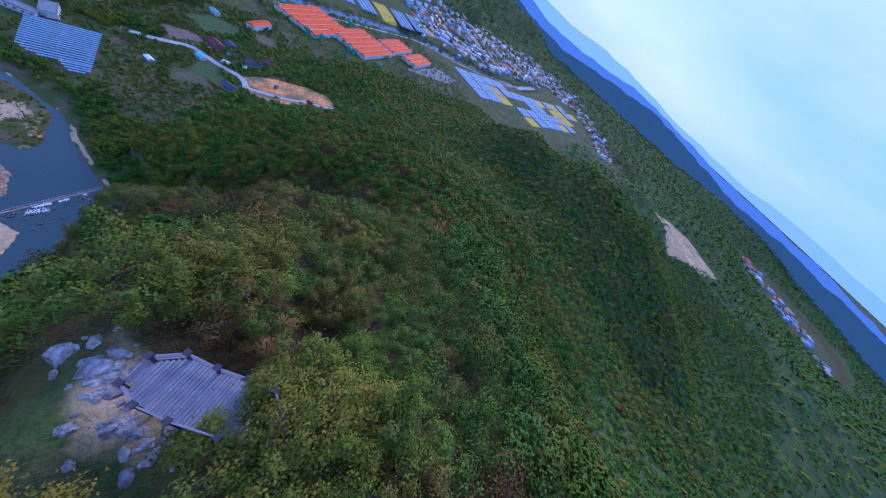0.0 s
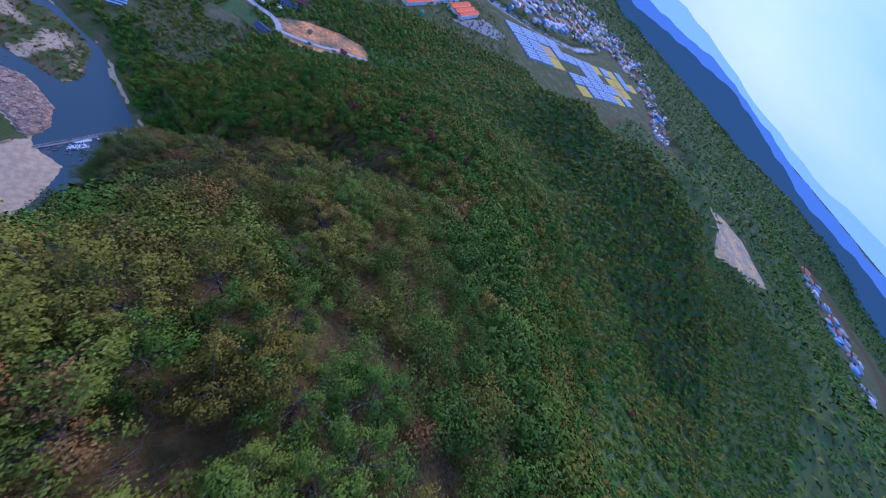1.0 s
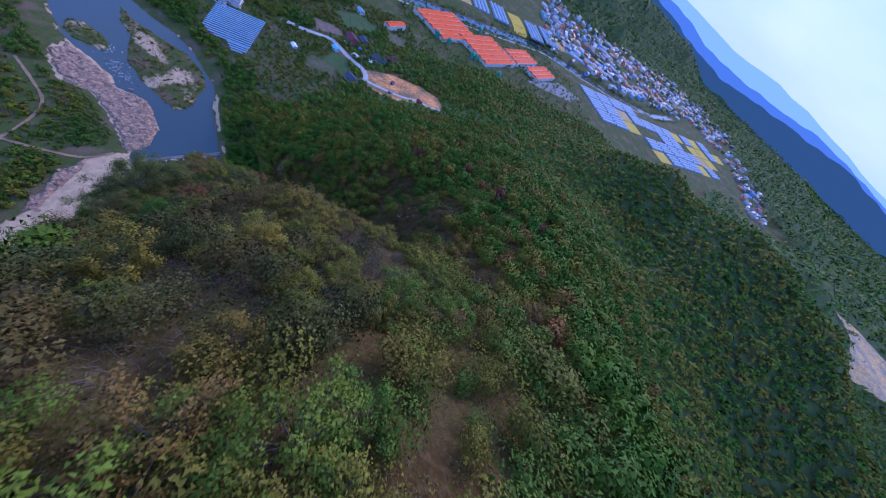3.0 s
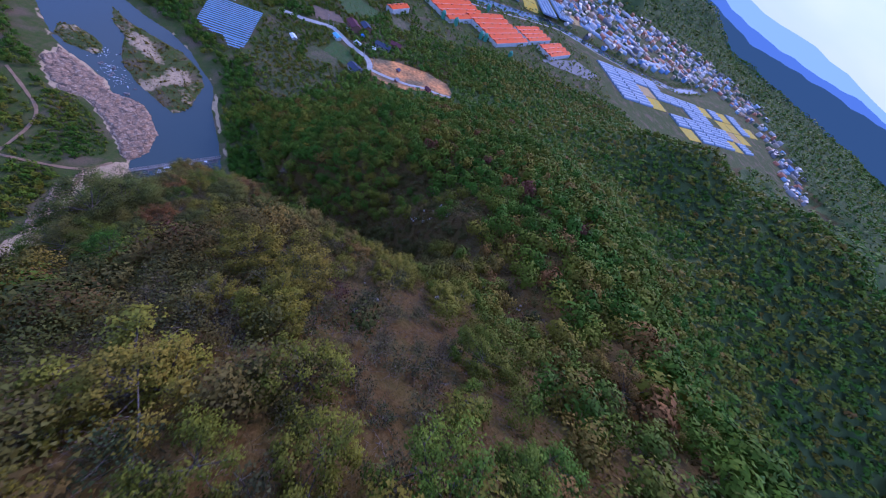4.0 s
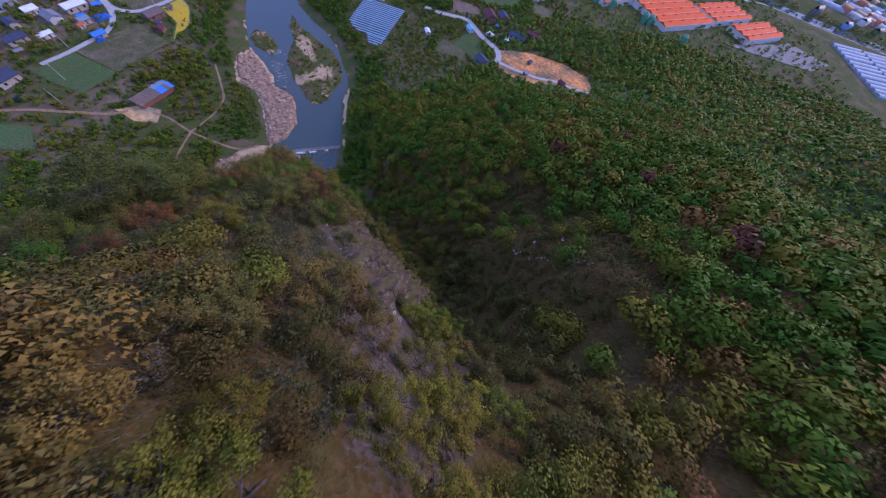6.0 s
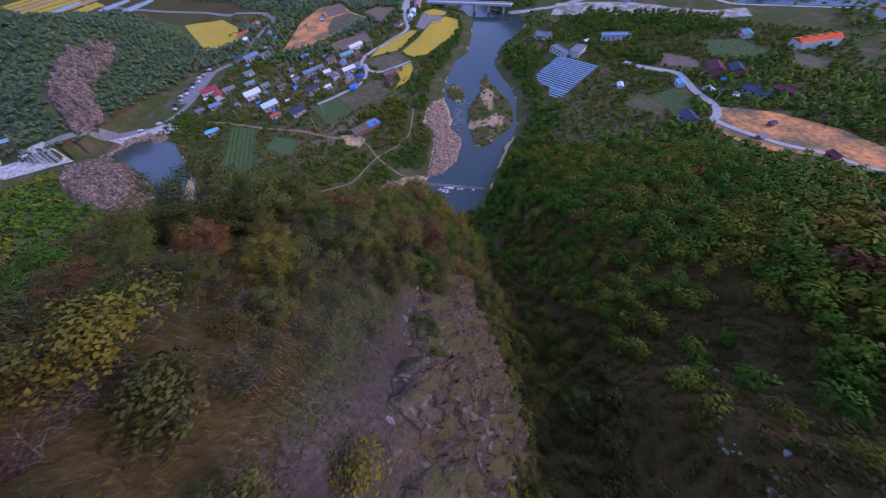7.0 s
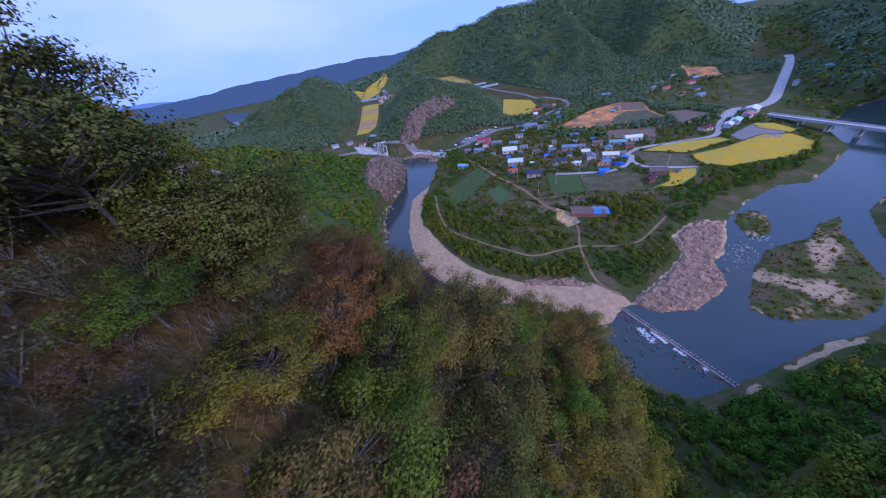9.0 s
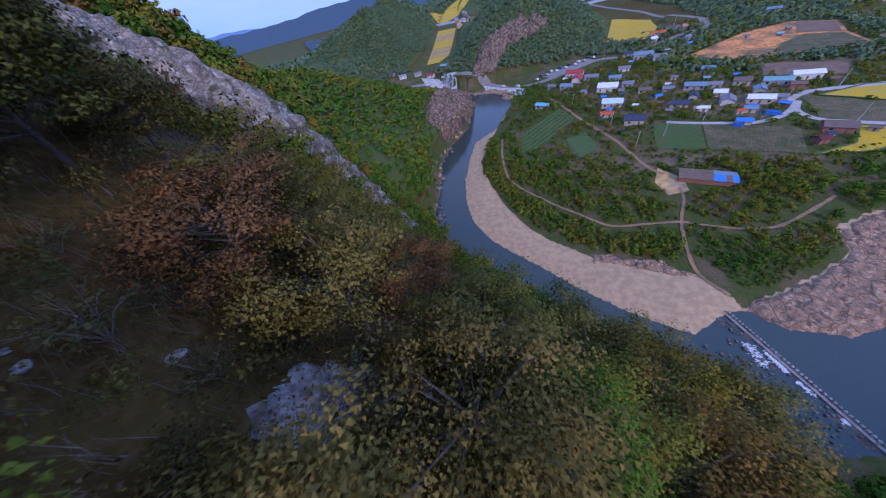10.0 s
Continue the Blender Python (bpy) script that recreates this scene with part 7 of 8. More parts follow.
thicket("farm_scrub", [(240, -10), (300, -30), (335, -60), (318, -110), (280, -130), (230, -110), (200, -110), (190, -130), (240, -160), (300, -140), (240, -95), (252, -50)], 4.2, 1.2, 2.4, -0.06, "green hedges and trees between the southern farms", CARDS_MID, 0.6)
thicket("hall_trees", [(180, -130), (240, -160), (275, -215), (262, -250), (230, -270), (190, -230), (170, -160)], 4.4, 1.8, 3.0, -0.12, "woodland edge below the orange-roofed halls", CARDS_MID, 0.85)
thicket("island_bushes", [(p[0], p[1]) for p in ISLE], 3.4, 0.5, 1.4, 0.22, "olive bushes and reeds on the gravel island", CARDS_BUSH, 0.55)
thicket("islet_bushes", [(p[0], p[1]) for p in ISLET], 2.4, 0.5, 1.0, 0.2, "olive bushes on the small islet", CARDS_BUSH, 0.8)
thicket("village_trees", [(20, 215), (40, 290), (90, 330), (140, 300), (200, 250), (160, 205), (110, 195), (60, 190)], 5.2, 1.1, 2.3, -0.04, "garden trees and shrubs between the village houses", CARDS_MID, 0.75)
thicket("slope_foot_trees", [(140, 270), (150, 310), (205, 352), (260, 352), (300, 300), (340, 300), (410, 390), (380, 460), (300, 470), (220, 430), (160, 430), (120, 360), (110, 300)], 8.0, 1.6, 3.2, -0.06, "scattered trees at the foot of the north slope", CARDS_FAR, 0.6)
thicket("far_valley_trees", [(520, 440), (640, 560), (760, 680), (920, 840), (980, 800), (820, 620), (700, 520), (580, 430)], 12, 3.0, 5.0, -0.1, "trees and hedges on the far valley floor", CARDS_FAR, 0.6)
thicket("river_edge_trees", [(330, 215), (420, 250), (520, 330), (620, 420), (600, 450), (500, 380), (420, 310), (350, 262)], 7.0, 2.0, 3.4, -0.08, "trees between the valley road and the river", CARDS_FAR, 0.5)
thicket("embankment_trees", [(380, -120), (300, -120), (340, -130), (400, -150), (430, -250), (410, -260), (400, -170)], 6.0, 1.8, 3.0, -0.1, "trees along the river embankment", CARDS_FAR, 0.6)


def crop_rows(name, poly, turn, gap, along, smin, smax, shift, label):
    """Bushes in straight lines across a plot."""
    ca, sa = math.cos(radians(turn)), math.sin(radians(turn))
    xs_, ys_ = [p[0] for p in poly], [p[1] for p in poly]
    cx, cy = sum(xs_) / len(xs_), sum(ys_) / len(ys_)
    r = max(max(xs_) - min(xs_), max(ys_) - min(ys_))
    u, v = np.meshgrid(np.arange(-r, r, along), np.arange(-r, r, gap))
    px, py = (cx + u * ca - v * sa).ravel(), (cy + u * sa + v * ca).ravel()
    ok_ = inside(px, py, poly)
    px, py = px[ok_], py[ok_]
    plant(name, px, py, RNG.uniform(smin, smax, len(px)), np.clip(0.25 + shift + RNG.normal(size=len(px)) * 0.08, 0, 1), [c[:24] for c in CARDS_BUSH], label, RNG)


crop_rows("orchard_trees", [(10, 208), (39, 241), (48, 218), (24, 190), (9, 178)], 50, 3.4, 1.8, 0.7, 1.1, -0.05, "rows of dark green orchard trees")
crop_rows("young_fruit_trees", [(112, 187), (143, 174), (133, 151), (108, 160)], -22, 2.6, 1.5, 0.35, 0.6, 0.05, "rows of young fruit trees on pale soil")
crop_rows("vegetable_rows", [(86, 197), (107, 189), (99, 162), (79, 168)], -22, 1.2, 1.0, 0.3, 0.45, -0.02, "rows of dark green vegetables")
crop_rows("terrace_rows", [(262, -48), (288, -38), (302, -61), (286, -79), (272, -75)], 55, 4.0, 1.8, 0.6, 1.0, -0.05, "rows of green bushes above the farm road")
crop_rows("plot_rows", [(196, -24), (214, -34), (206, -43), (190, -48), (182, -40)], 35, 1.8, 1.2, 0.4, 0.7, -0.03, "dense rows of dark green plants")
crop_rows("fruit_rows", [(258, -17), (282, -17), (282, -43), (258, -43)], 70, 4.2, 1.6, 0.9, 1.4, -0.1, "rows of dark green fruit trees on red-brown soil")
crop_rows("slope_rows", [(184, -12), (200, -16), (192, -34), (178, -34)], 60, 3.4, 1.4, 0.35, 0.6, 0.0, "rows of low plants on bare terraces")


# ---- dry grass, bare twigs on the ridge ----
def brush(name, centres, per, height, width, lean, label, material, seed):
    """Thin upright blades or bare twigs in tufts."""
    rng = np.random.RandomState(seed)
    cx = np.repeat(np.array([c[0] for c in centres]), per) + rng.normal(size=len(centres) * per) * 0.35
    cy = np.repeat(np.array([c[1] for c in centres]), per) + rng.normal(size=len(centres) * per) * 0.35
    cz = ground(cx, cy) - 0.05
    n = len(cx)
    a = rng.uniform(0, 6.28, n)
    h = height * rng.uniform(0.5, 1.4, n)
    l = lean * rng.uniform(0.2, 1.3, n) * h
    w = width * rng.uniform(0.6, 1.4, n)
    b = a + 1.57
    p0 = np.stack([cx - np.cos(b) * w, cy - np.sin(b) * w, cz], -1)
    p1 = np.stack([cx + np.cos(b) * w, cy + np.sin(b) * w, cz], -1)
    p2 = np.stack([cx + np.cos(a) * l, cy + np.sin(a) * l, cz + h], -1)
    v = np.stack([p0, p1, p2], 1).reshape(-1, 3)
    tagged(raw(name, v, np.arange(n * 3).reshape(-1, 3), material), label, "undergrowth", kind="stuff")


M_DRY = mat("dry_grass", (0.20, 0.165, 0.085), 0.9, 0.3, 0.4, 0.0, (0.14, 0.135, 0.06), island=0.3)
M_BRUSH = mat("bare_brushwood", (0.15, 0.115, 0.10), 0.9, 0.3, 0.3, 0.0, (0.20, 0.165, 0.15), island=0.3)
M_LOOKGRASS = mat("lookout_grass", (0.16, 0.12, 0.06), 0.9, 0.3, 0.6, 0.0, (0.10, 0.115, 0.035), island=0.35)
M_RIMGRASS = mat("rim_grass", (0.12, 0.125, 0.04), 0.9, 0.3, 0.6, 0.0, (0.19, 0.145, 0.07), island=0.35)
rng7 = np.random.RandomState(77)
bx, by = jitter_grid(rng7, -112, 32, -78, 62, 1.25)
bd = edge_dist(bx, by, FLIGHT, closed=False)
keep = ((bd < 30) | (np.hypot((bx + 1) / 26, (by + 52) / 16) < 1)) & (slope_at(bx, by) < 2.2) & ~inside(bx, by, DECK) & (np.hypot(bx + 86, by - 6) > 5)
bx, by = bx[keep], by[keep]
sel = fbm(bx, by, 12, 3, 41)
brush("dry_grass_tufts", list(zip(bx[sel > 0.1], by[sel > 0.1])), 22, 0.45, 0.014, 0.9, "tufts of dry straw-coloured grass on the ridge", M_DRY, 3)
brush("bare_brushwood", list(zip(bx[sel <= 0.35], by[sel <= 0.35])), 22, 1.0, 0.009, 0.8, "bare grey-brown twigs and undergrowth", M_BRUSH, 4)


# low growth on the dry slope across the gully and in the crest's clearings
rng5 = np.random.RandomState(55)
px, py = jitter_grid(rng5, -62, 30, -72, -10, 1.35)
ok = ((np.hypot((px + 1) / 27, (py + 50) / 19) < 1) | ((np.hypot(px + 52, py + 23.5) < 6) & (rng5.uniform(size=px.shape) < 0.12)) | ((np.hypot(px + 49, py + 50) < 5) & (rng5.uniform(size=px.shape) < 0.3))) & (rng5.uniform(size=px.shape) < 0.85) & (slope_at(px, py) < 3)
plant("slope_shrubs", px[ok], py[ok], rng5.uniform(0.6, 1.7, int(ok.sum())), np.clip(rng5.normal(0.5, 0.2, int(ok.sum())), 0, 0.95), [sunk(c[:170], 0.4) for c in CARDS_FINE], "low brown and olive shrubs on the dry slope", rng5, M_AGED_CREST)

# undergrowth between the trees of the dome above the cliff and of the slopes round the gully
rng8 = np.random.RandomState(88)
px, py = jitter_grid(rng8, -50, 4, -28, 22, 1.3)
ok = (edge_dist(px, py, FLIGHT, closed=False) < 24) & (rng8.uniform(size=px.shape) < 0.75) & (slope_at(px, py) < 1.6) & (edge_dist(px, py, [(-28, -18), (-23, -11), (-20, -4), (-17, 0)], closed=False) > 3.4) & (np.hypot(px + 52, py + 22) > 7)
plant("dome_shrubs", px[ok], py[ok], rng8.uniform(0.5, 1.35, int(ok.sum())), np.clip(rng8.normal(0.46, 0.22, int(ok.sum())), 0, 0.95), [sunk(c[:340], 0.35) for c in CARDS_CLOSE], "waist-high brown and olive oak scrub on the dome", rng8, M_AGED_CREST)
px, py = jitter_grid(rng8, -75, 60, -120, 40, 2.3)
ok = (edge_dist(px, py, FLIGHT, closed=False) > 20) & (rng8.uniform(size=px.shape) < 0.62) & tree_mask(px, py) & (np.hypot((px + 1) / 22, (py + 50) / 13) > 1)
plant("slope_undergrowth", px[ok], py[ok], rng8.uniform(0.8, 1.7, int(ok.sum())), np.clip(rng8.normal(0.36, 0.2, int(ok.sum())), 0, 0.95), [sunk(c[:80], 0.4) for c in CARDS_FINE], "brown-green undergrowth between the slope trees", rng8, M_AGED_CREST)

# a grassy patch on the cliff's rim and shrubs rooted in the cliff
rng6 = np.random.RandomState(66)
px, py = jitter_grid(rng6, -36, -8, -28, 5, 0.42)
rim_d = edge_dist(px, py, [(-28, -18), (-23, -11), (-20, -4), (-17, 0)], closed=False)
ok = (rim_d < 3.8 + 1.6 * fbm(px, py, 5, 2, 71)) & (slope_at(px, py) < 1.9)
brush("rim_grass", list(zip(px[ok], py[ok])), 24, 0.5, 0.024, 1.0, "matted green and straw-coloured grass on the cliff rim", M_RIMGRASS, 8)
px, py = jitter_grid(rng6, -93, -78, 1, 14, 0.4)
ok = (np.hypot(px + 85.3, py - 7.2) < 5.2) & ~inside(px, py, DECK) & (edge_dist(px, py, DECK) > 0.35) & (fbm(px, py, 3, 2, 73) > -0.25)
brush("lookout_grass", list(zip(px[ok], py[ok])), 20, 0.26, 0.009, 1.0, "russet and green grass tufts beside the lookout deck", M_LOOKGRASS, 9)
px, py = jitter_grid(rng6, -46, 26, -44, 20, 1.5)
sl = slope_at(px, py)
ok = (edge_dist(px, py, RIM, closed=False) < 13) & (sl > 1.1) & (rng6.uniform(size=px.shape) < 0.7) & (fbm(px, py, 7, 2, 74) > -0.45)
ok &= ((edge_dist(px, py, [(-29, -19.5), (-25, -16), (-20.5, -11.5), (-16, -7)], closed=False) > 2.4) | (ground(px, py) < 88)) & (px - py > -8)
plant("cliff_shrubs", px[ok], py[ok], rng6.uniform(0.8, 1.8, int(ok.sum())), np.clip(rng6.normal(0.24, 0.15, int(ok.sum())), 0, 1), [sunk(c, 0.2) for c in CARDS_FLANK], "shrubs and small trees rooted in the cliff ledges", rng6, M_AGED_CREST)
px, py = jitter_grid(rng6, -40, 2, -34, 4, 0.6)
ok = (edge_dist(px, py, RIM, closed=False) < 9) & (slope_at(px, py) > 1.0) & (fbm(px, py, 4, 3, 79) > 0.12)
brush("ledge_grass", list(zip(px[ok], py[ok])), 16, 0.5, 0.022, 1.0, "straw and green grass on the cliff ledges", M_RIMGRASS, 12)


# ---- the town on the plain ----
def town(name, poly, step, smin, smax, label, seed, palette):
    rng = np.random.RandomState(seed)
    xs_, ys_ = [p[0] for p in poly], [p[1] for p in poly]
    px, py = jitter_grid(rng, min(xs_), max(xs_), min(ys_), max(ys_), step)
    ok_ = inside(px, py, poly) & (ground(px, py) < 16) & ~inside(px, py, TOWN_RIVER) & (fbm(px, py, 60, 3, 91) + 0.5 * rng.normal(size=px.shape) > -0.35)
    px, py = px[ok_], py[ok_]
    n = len(px)
    w, d, h = rng.uniform(smin, smax, n), rng.uniform(smin * 0.6, smax * 0.6, n), rng.uniform(3, 6.5, n)
    ang = rng.choice([0.45, 2.02, 0.6], n) + rng.normal(size=n) * 0.1
    z = ground(px, py)
    corners = np.array([(-1, -1, 0), (1, -1, 0), (1, 1, 0), (-1, 1, 0), (-1, -1, 1), (1, -1, 1), (1, 1, 1), (-1, 1, 1), (-1, 0, 1.45), (1, 0, 1.45)], float)
    lx, ly = corners[None, :, 0] * w[:, None] / 2, corners[None, :, 1] * d[:, None] / 2
    ca, sa = np.cos(ang)[:, None], np.sin(ang)[:, None]
    v = np.stack([px[:, None] + lx * ca - ly * sa, py[:, None] + lx * sa + ly * ca, z[:, None] - 0.5 + corners[None, :, 2] * h[:, None]], -1)
    wallf = np.array([(0, 1, 5, 4), (1, 2, 6, 5), (2, 3, 7, 6), (3, 0, 4, 7), (4, 7, 8, 8), (5, 9, 6, 6)])
    rooff = np.array([(4, 5, 9, 8), (7, 8, 9, 6)])
    base = (np.arange(n) * 10)[:, None, None]
    hue_ = rng.choice(len(palette), n) / max(1, len(palette) - 1)
    m = bpy.data.materials.new(name + "_roofs")
    m.use_nodes = True
    nn, ll = m.node_tree.nodes, m.node_tree.links
    rp = nn.new("ShaderNodeValToRGB")
    rp.color_ramp.interpolation = "CONSTANT"
    while len(rp.color_ramp.elements) < len(palette):
        rp.color_ramp.elements.new(0.5)
    for i, (e, c) in enumerate(zip(rp.color_ramp.elements, palette)):
        e.position, e.color = max(0, (i - 0.5) / (len(palette) - 1)), (*c, 1)
    at = nn.new("ShaderNodeAttribute")
    at.attribute_name = "hue"
    ll.new(at.outputs["Fac"], rp.inputs[0])
    ll.new(rp.outputs[0], nn["Principled BSDF"].inputs["Base Color"])
    nn["Principled BSDF"].inputs["Roughness"].default_value = 0.6
    quads = np.concatenate([wallf[:4][None] + base, rooff[None] + base], 1).reshape(-1, 4)
    ob = raw(name, v.reshape(-1, 3), quads, m, np.repeat(hue_, 10))
    tagged(ob, label, "town", kind="stuff")


PALETTE = [(0.42, 0.40, 0.37), (0.13, 0.26, 0.42), (0.30, 0.29, 0.27), (0.17, 0.165, 0.16), (0.46, 0.15, 0.07), (0.20, 0.34, 0.42), (0.52, 0.50, 0.46), (0.12, 0.12, 0.12), (0.07, 0.11, 0.04), (0.06, 0.10, 0.03), (0.30, 0.24, 0.16), (0.42, 0.25, 0.13)]
town("town_houses", [(480, -440), (743, -545), (900, -800), (720, -1000), (589, -1180), (431, -1220), (300, -1090), (330, -1010), (420, -950), (445, -905), (410, -660), (455, -500)], 15, 8, 15, "town of low houses with white, blue and red roofs", 51, PALETTE)
town("town_houses_south", [(300, -985), (260, -985), (95, -815), (60, -860), (160, -1010), (300, -1090)], 15, 8, 15, "southern end of the town with pale and red roofs", 52, PALETTE)
town("factory_sheds", [(-345, -1215), (-425, -1146), (-503, -1072), (-547, -968), (-575, -930), (-606, -1030), (-575, -1190), (-490, -1240), (-386, -1392)], 25, 12, 34, "distant factory sheds with white, blue and red roofs", 53, PALETTE[:5])
town("side_valley_houses", [(-86, 640), (-60, 640), (-70, 880), (-110, 1000), (-120, 900)], 18, 8, 13, "cluster of village houses in the side valley", 54, PALETTE)
town("east_sheds", [(420, 20), (470, 30), (560, -30), (520, -90), (430, -40)], 24, 12, 20, "low sheds across the river", 55, PALETTE[:4])
FLATS = [(380, -486), (370, -564), (345, -767), (318, -925), (296, -975), (200, -810), (190, -684), (217, -598), (242, -510), (293, -440)]
rng8 = np.random.RandomState(9)
gxs, gys = np.meshgrid(np.arange(150, 420, 34), np.arange(-990, -430, 42))
for fx, fy in zip(gxs.ravel(), gys.ravel()):
    if not inside(np.array([fx * 1.0]), np.array([fy * 1.0]), FLATS)[0]:
        continue
    kind_ = rng8.uniform()
    quad = [(fx - 16, fy - 20), (fx + 16, fy - 20), (fx + 16, fy + 20), (fx - 16, fy + 20)]
    if kind_ < 0.34:
        field("rice_field", quad, M_PADDY if kind_ < 0.22 else M_PADDY2, "golden rice field on the town plain", step=16, lift=0.4)
    elif kind_ < 0.9:
        for k in range(4):
            tunnel("greenhouse", fx - 12 + k * 8, fy, 7.4, 38, 90, M_FILM, "long film greenhouse on the plain below the town", group="plain greenhouses", high=2.8)
for gx0, gy0, gl, gt in ((480, -560, 120, 65), (500, -600, 110, 65), (520, -640, 120, 68), (455, -700, 90, 100), (470, -760, 90, 105), (640, -700, 80, 40), (700, -760, 90, 40), (560, -1050, 80, 60)):
    tunnel("greenhouse", gx0, gy0, 14, gl, gt, M_FILM, "broad white film greenhouse near the town", group="plain greenhouses", high=4)
field("rice_field", [(440, 10), (560, 0), (570, 14), (450, 26)], M_PADDY, "golden rice field across the river")
drape("stony_river_bed", [(344, 98), (354, 50), (357, 26), (356, -33), (372, -60), (352, -66), (333, -34), (327, 22), (316, 92)], M_GRAVEL, "broad pale stony river bed beside the embankment road", "river bed", lift=0.35)
field("rice_field", [(407, 80), (424, 77), (426, 30), (399, -5), (393, 33), (404, 42)], M_PADDY, "golden rice fields below the wooded mountain")
# low film tunnels in close rows, and the sheds beside them
for poly in ([(383, 105), (403, 85), (402, 42), (390, 36), (362, 79)], [(368, 51), (379, 32), (366, 23), (356, 36)]):
    for k in range(12):
        rx = 359 + k * 4.2
        span = clip_row(poly, (rx, 60), (0.12, 0.993))
        if span and span[1] - span[0] > 6:
            mid_ = (span[0] + span[1]) / 2
            tunnel("greenhouse", rx + 0.12 * mid_, 60 + 0.993 * mid_, 4.0, span[1] - span[0], 83, M_FILM, "low blue-grey film tunnel in close rows", group="film tunnels across the river", high=1.5)
for k in range(5):
    tunnel("greenhouse", 413 + k * 4.6, 97 + k * 0.6, 3.8, 22, 78, ROOFS["slate"], "narrow blue-roofed growing tunnel", group="film tunnels across the river", high=2.0)
for wx, wy in ((446, 90), (448, 78), (456, 60)):
    tunnel("greenhouse", wx, wy, 9, 24, 80, M_FILM, "broad white film greenhouse near the mountain foot", group="film tunnels across the river", high=3)
drape("asphalt_yard", [(300, -300), (328, -375), (338, -392), (312, -431), (288, -395), (294, -337)], M_TAR, "asphalt lorry yard beside the halls", "yard", lift=0.3)
# strips of film, stubble and rice beyond the halls and behind the cliff hill
for k in range(9):
    sx, sy = 486 + 8 * math.sin(k), -190 - 42 * k + (k > 6) * 10
    if k % 3 == 1:
        field("cut_field", [(sx, sy), (sx + 75, sy - 8), (sx + 78, sy - 40), (sx + 2, sy - 34)], M_PADDY2 if k % 2 else M_PADDY, "stubble strip between the river and the town", step=16, lift=0.4)
    else:
        for j in range(4):
            tunnel("greenhouse", sx + 36, sy - 6 - j * 8.5, 7.4, 72, 172, M_FILM, "long film greenhouse beside the town river", group="plain greenhouses", high=2.8)
for k, (fx, fy) in enumerate(((150, 700), (135, 760), (120, 820), (95, 880), (60, 800), (70, 870), (20, 830), (10, 900), (-30, 900))):
    if k % 3 == 2:
        field("rice_field", [(fx - 24, fy - 24), (fx + 20, fy - 22), (fx + 22, fy + 24), (fx - 22, fy + 22)], M_PADDY, "golden rice field on the flats behind the cliff hill", step=12, lift=0.4)
    else:
        for j in range(3):
            tunnel("greenhouse", fx - 10 + j * 10, fy, 8.5, 44, 15, M_FILM, "pale film greenhouse on the flats behind the cliff hill", group="side valley greenhouses", high=3)
sheet("pond_water", [(-809, 1304), (-682, 1225), (-537, 1036), (-411, 816), (-454, 810), (-520, 870), (-640, 1040)], 11.2, M_POND, "pale reservoir among the far hills")
for poly, label in (([(-104, 398), (-54, 368), (-52, 344), (-92, 370)], "stone-paved river bank below the road"), ([(-24, 344), (18, 315), (19, 296), (-14, 314)], "stone-paved bank under the parking yard")):
    drape("stone_bank", poly, M_PAVE, label, "embankment", step=3, lift=0.35)


# ---- sheds and stores in the yards ----
YARD = [(70, 245, 3, 2.4, "blue"), (83, 252, 3.4, 2.6, "grey"), (84, 222, 3, 2, "white"), (68, 222, 2.6, 2, "blue"), (58, 232, 3, 2.2, "brown"), (100, 232, 3.2, 2.4, "blue"), (112, 250, 3, 2.2, "white"), (120, 262, 3.6, 2.6, "grey"), (136, 252, 3, 2.4, "teal"), (152, 250, 3, 2.2, "blue"), (170, 222, 3.4, 2.2, "grey"), (112, 206, 3, 2.2, "white"), (136, 200, 3.2, 2.4, "blue"), (150, 200, 4, 2.8, "blue"), (128, 196, 3, 2.2, "orange"), (98, 208, 3, 2, "grey"), (60, 262, 3.4, 2.6, "slate"), (52, 300, 3, 2.2, "white"), (84, 310, 3.2, 2.4, "red"), (108, 316, 3, 2.2, "cyan"), (140, 330, 3.4, 2.4, "white"), (160, 340, 3, 2.2, "blue"), (196, 330, 4, 2.4, "grey"), (214, 322, 3, 2.4, "cyan"), (226, 334, 3, 2.4, "grey"), (186, 224, 3, 2.2, "brown"), (165, 166, 3, 2.2, "brown"), (148, 164, 2.6, 2, "navy"), (228, -58, 3, 2.2, "blue"), (212, -66, 3.4, 2.4, "white"), (248, -50, 3, 2.4, "grey"), (170, -80, 3.4, 2.4, "grey"), (186, -84, 3, 2.2, "navy"), (262, 40, 4, 3, "white"), (234, 44, 3, 2.4, "grey")]
for yx, yy, yw, yd, yc in YARD:
    house(yx, yy, yw, yd, (yx * 7 + yy * 3) % 50 - 40, yc, 2.0, False, int(yx) % 4, "store shed", f"small yard store with a {yc} sheet roof", 0.4)


# ---- parked cars along the village road ----
M_TYRE = mat("tyre_rubber", (0.02, 0.02, 0.02), 0.9, 0.1, 2.0)
CAR_PAINT = [mat("white_car_paint", (0.7, 0.7, 0.7), 0.3, 0.05), mat("dark_car_paint", (0.05, 0.05, 0.06), 0.3, 0.05), mat("silver_car_paint", (0.4, 0.42, 0.44), 0.3, 0.05), mat("blue_car_paint", (0.05, 0.1, 0.3), 0.3, 0.05)]


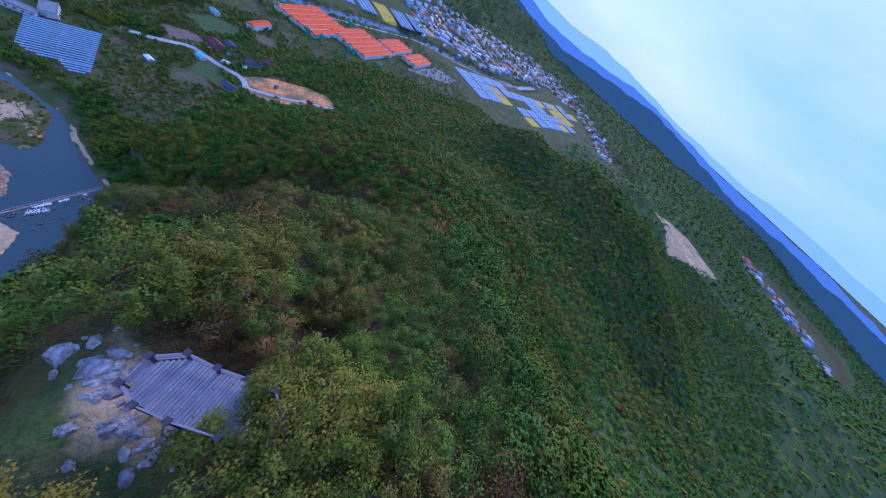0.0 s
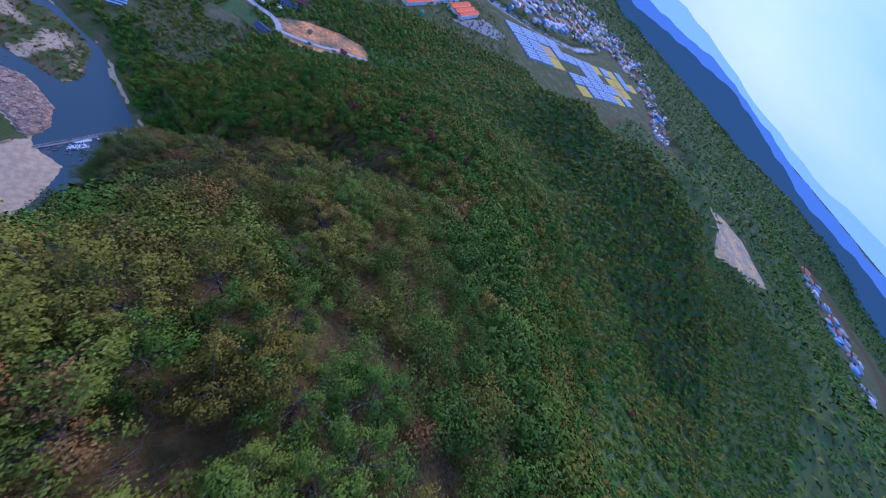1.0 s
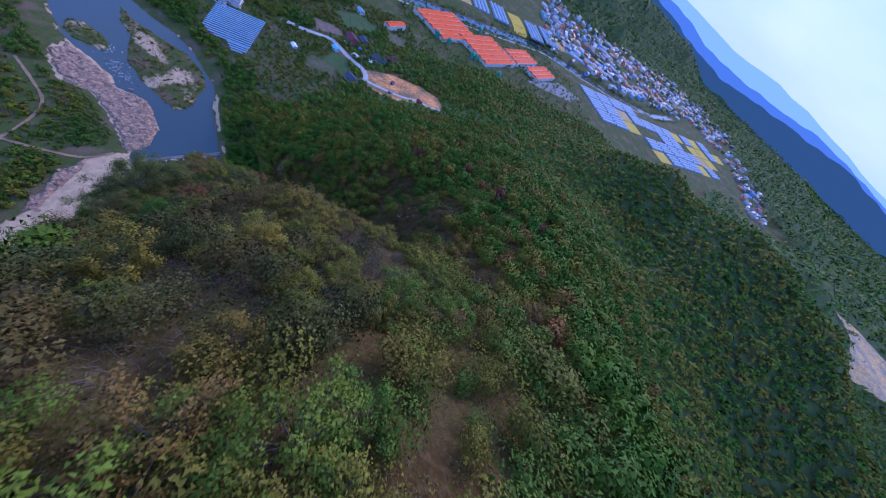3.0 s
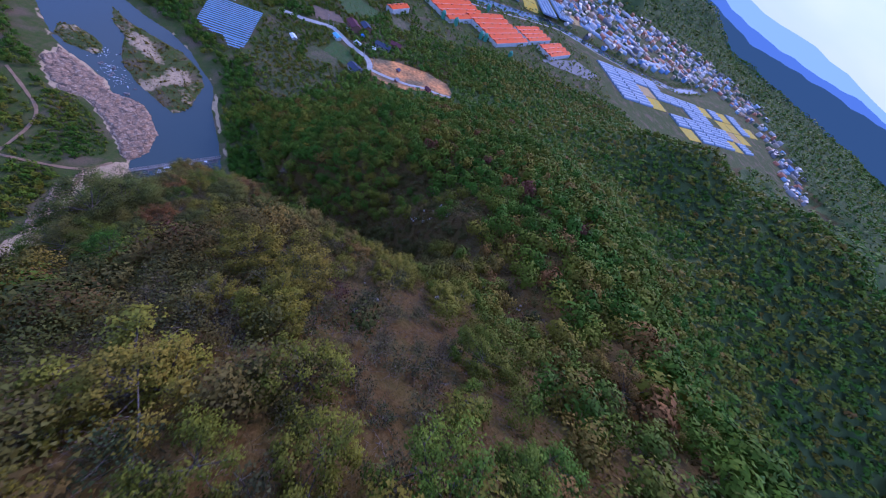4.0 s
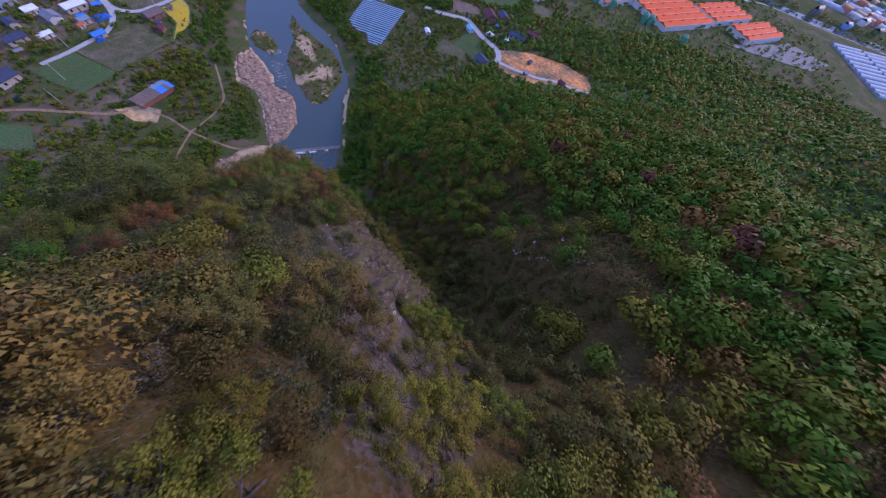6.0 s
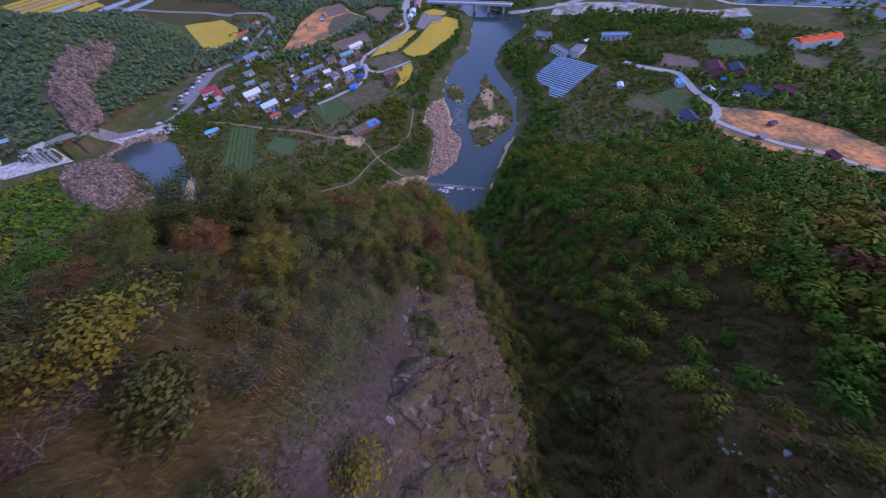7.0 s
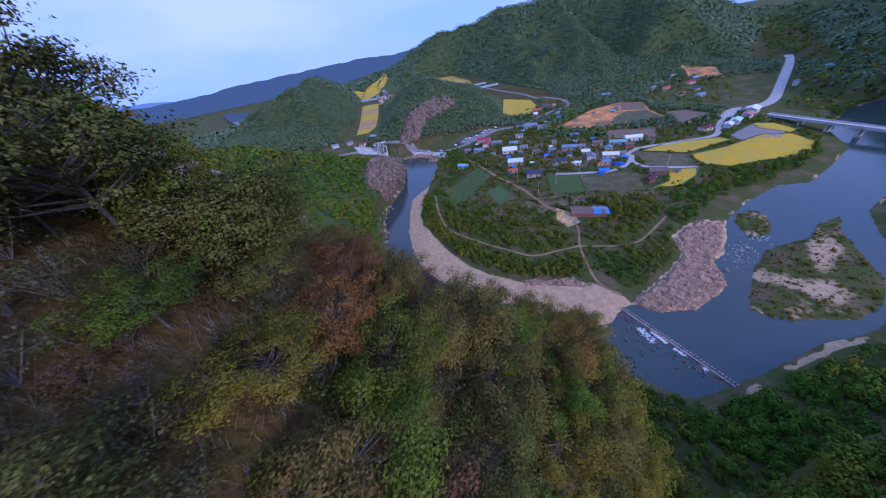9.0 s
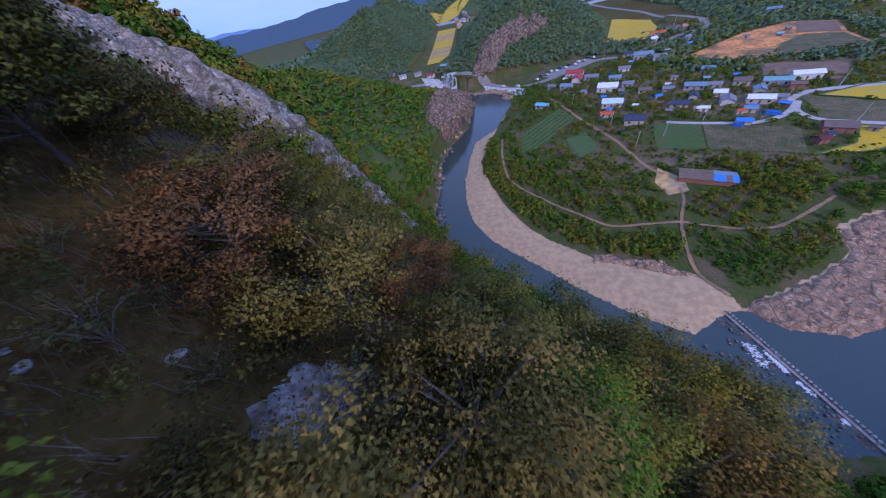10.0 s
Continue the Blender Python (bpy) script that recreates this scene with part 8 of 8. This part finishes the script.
def car(px, py, turn, paint, word):
    base = new("car")
    bm = bmesh.new()
    prof = [(-2.2, 0.35), (2.2, 0.35), (2.25, 0.8), (1.2, 0.95), (0.6, 1.45), (-1.4, 1.45), (-2.1, 0.95)]
    rings = [[bm.verts.new((x0, s * 0.88, z0)) for x0, z0 in prof] for s in (-1, 1)]
    for k in range(len(prof)):
        j = (k + 1) % len(prof)
        bm.faces.new((rings[0][k], rings[0][j], rings[1][j], rings[1][k]))
    bm.faces.new(rings[0])
    bm.faces.new(rings[1][::-1])
    bmesh.ops.recalc_face_normals(bm, faces=bm.faces[:])
    part("body", bm, paint, base)
    for s in (-1, 1):
        part("side_window", boxed(-1.3, 0.8, s * 0.885 - 0.01, s * 0.885 + 0.01, 0.98, 1.36), M_GLASS, base)
        for x0 in (-1.35, 1.35):
            bw = bmesh.new()
            bmesh.ops.create_cone(bw, cap_ends=True, segments=12, radius1=0.34, radius2=0.34, depth=0.22, matrix=pose(x0, s * 0.8, 0.34, 90))
            part("wheel", bw, M_TYRE, base)
    base.matrix_basis = pose(px, py, float(ground(px, py)) + 0.24, 0, 0, turn)
    tagged(base, f"{word} car parked beside the village road", "car", "parked cars")


for k in range(14):
    t_ = k / 13
    car(30 + 60 * t_, 325 + 34 * t_ + (3 if k % 2 else -1), 120 + 5 * (k % 3), CAR_PAINT[(k * 3) % 4 if k % 3 else 0], ["white", "dark", "silver", "blue"][(k * 3) % 4 if k % 3 else 0])
for cx_, cy_, ct in ((-2, 331, -30), (12, 323, -30), (-70, 372, 20), (94, 140, 0), (233, -45, 30)):
    car(cx_, cy_, ct, CAR_PAINT[0], "white")


# ---- utility poles ----
def pole(px, py, h=9):
    base = new("utility_pole")
    bm = bmesh.new()
    tube(bm, (0, 0, -0.5), (0, 0, h), 0.17, 0.11, 8)
    part("shaft", bm, M_CONC, base)
    part("crossarm", boxed(-0.9, 0.9, -0.05, 0.05, h - 0.7, h - 0.58), M_STEEL, base)
    base.matrix_basis = pose(px, py, float(ground(px, py)), 0, 0, 40)
    tagged(base, "grey concrete utility pole with a crossarm", "utility pole", "utility poles")


for px_, py_ in ((70, 172), (86, 180), (64, 200), (110, 193), (150, 200), (184, 216), (230, 216), (270, 245), (222, -33), (196, -56), (184, -62), (233, -30), (92, 342), (140, 358), (196, 398), (178, 420), (48, 240), (166, 176)):
    pole(px_, py_)


# ---- glowing haze-blue ranges in the distance ----
def far_range(name, radius, a0, a1, height, jag, colour_, seed):
    """A plain glowing silhouette of distant mountains far beyond the land, haze in its colour."""
    n = 160
    rng = np.random.RandomState(seed)
    a = np.radians(np.linspace(a0, a1, n))
    ph = rng.uniform(0, 6.28, 8)
    prof = sum(np.sin(a * f + ph[i]) / (i + 1) for i, f in enumerate((5, 11, 19, 31, 53, 89, 140)))
    top = np.array([height(math.degrees(v)) for v in a]) + prof * jag
    x_, y_ = np.sin(a) * radius, np.cos(a) * radius
    v = np.concatenate([np.stack([x_, y_, np.full(n, -60.0)], -1), np.stack([x_ * 1.0, y_ * 1.0, top], -1)])
    i = np.arange(n - 1)
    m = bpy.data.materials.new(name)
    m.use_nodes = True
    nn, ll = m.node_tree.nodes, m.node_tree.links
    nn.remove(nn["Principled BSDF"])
    # flat emission instead of lit slopes; its blue holds the haze
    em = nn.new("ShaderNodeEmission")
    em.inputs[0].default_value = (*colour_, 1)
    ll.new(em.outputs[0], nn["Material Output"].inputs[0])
    tagged(raw(name, v, np.stack([i, i + 1, i + 1 + n, i + n], -1), m), "glowing silhouette of a far mountain range in haze blue", "mountains", kind="structure")


def hump(d, at, wide, high):
    return high * math.exp(-((d - at) / wide) ** 2)


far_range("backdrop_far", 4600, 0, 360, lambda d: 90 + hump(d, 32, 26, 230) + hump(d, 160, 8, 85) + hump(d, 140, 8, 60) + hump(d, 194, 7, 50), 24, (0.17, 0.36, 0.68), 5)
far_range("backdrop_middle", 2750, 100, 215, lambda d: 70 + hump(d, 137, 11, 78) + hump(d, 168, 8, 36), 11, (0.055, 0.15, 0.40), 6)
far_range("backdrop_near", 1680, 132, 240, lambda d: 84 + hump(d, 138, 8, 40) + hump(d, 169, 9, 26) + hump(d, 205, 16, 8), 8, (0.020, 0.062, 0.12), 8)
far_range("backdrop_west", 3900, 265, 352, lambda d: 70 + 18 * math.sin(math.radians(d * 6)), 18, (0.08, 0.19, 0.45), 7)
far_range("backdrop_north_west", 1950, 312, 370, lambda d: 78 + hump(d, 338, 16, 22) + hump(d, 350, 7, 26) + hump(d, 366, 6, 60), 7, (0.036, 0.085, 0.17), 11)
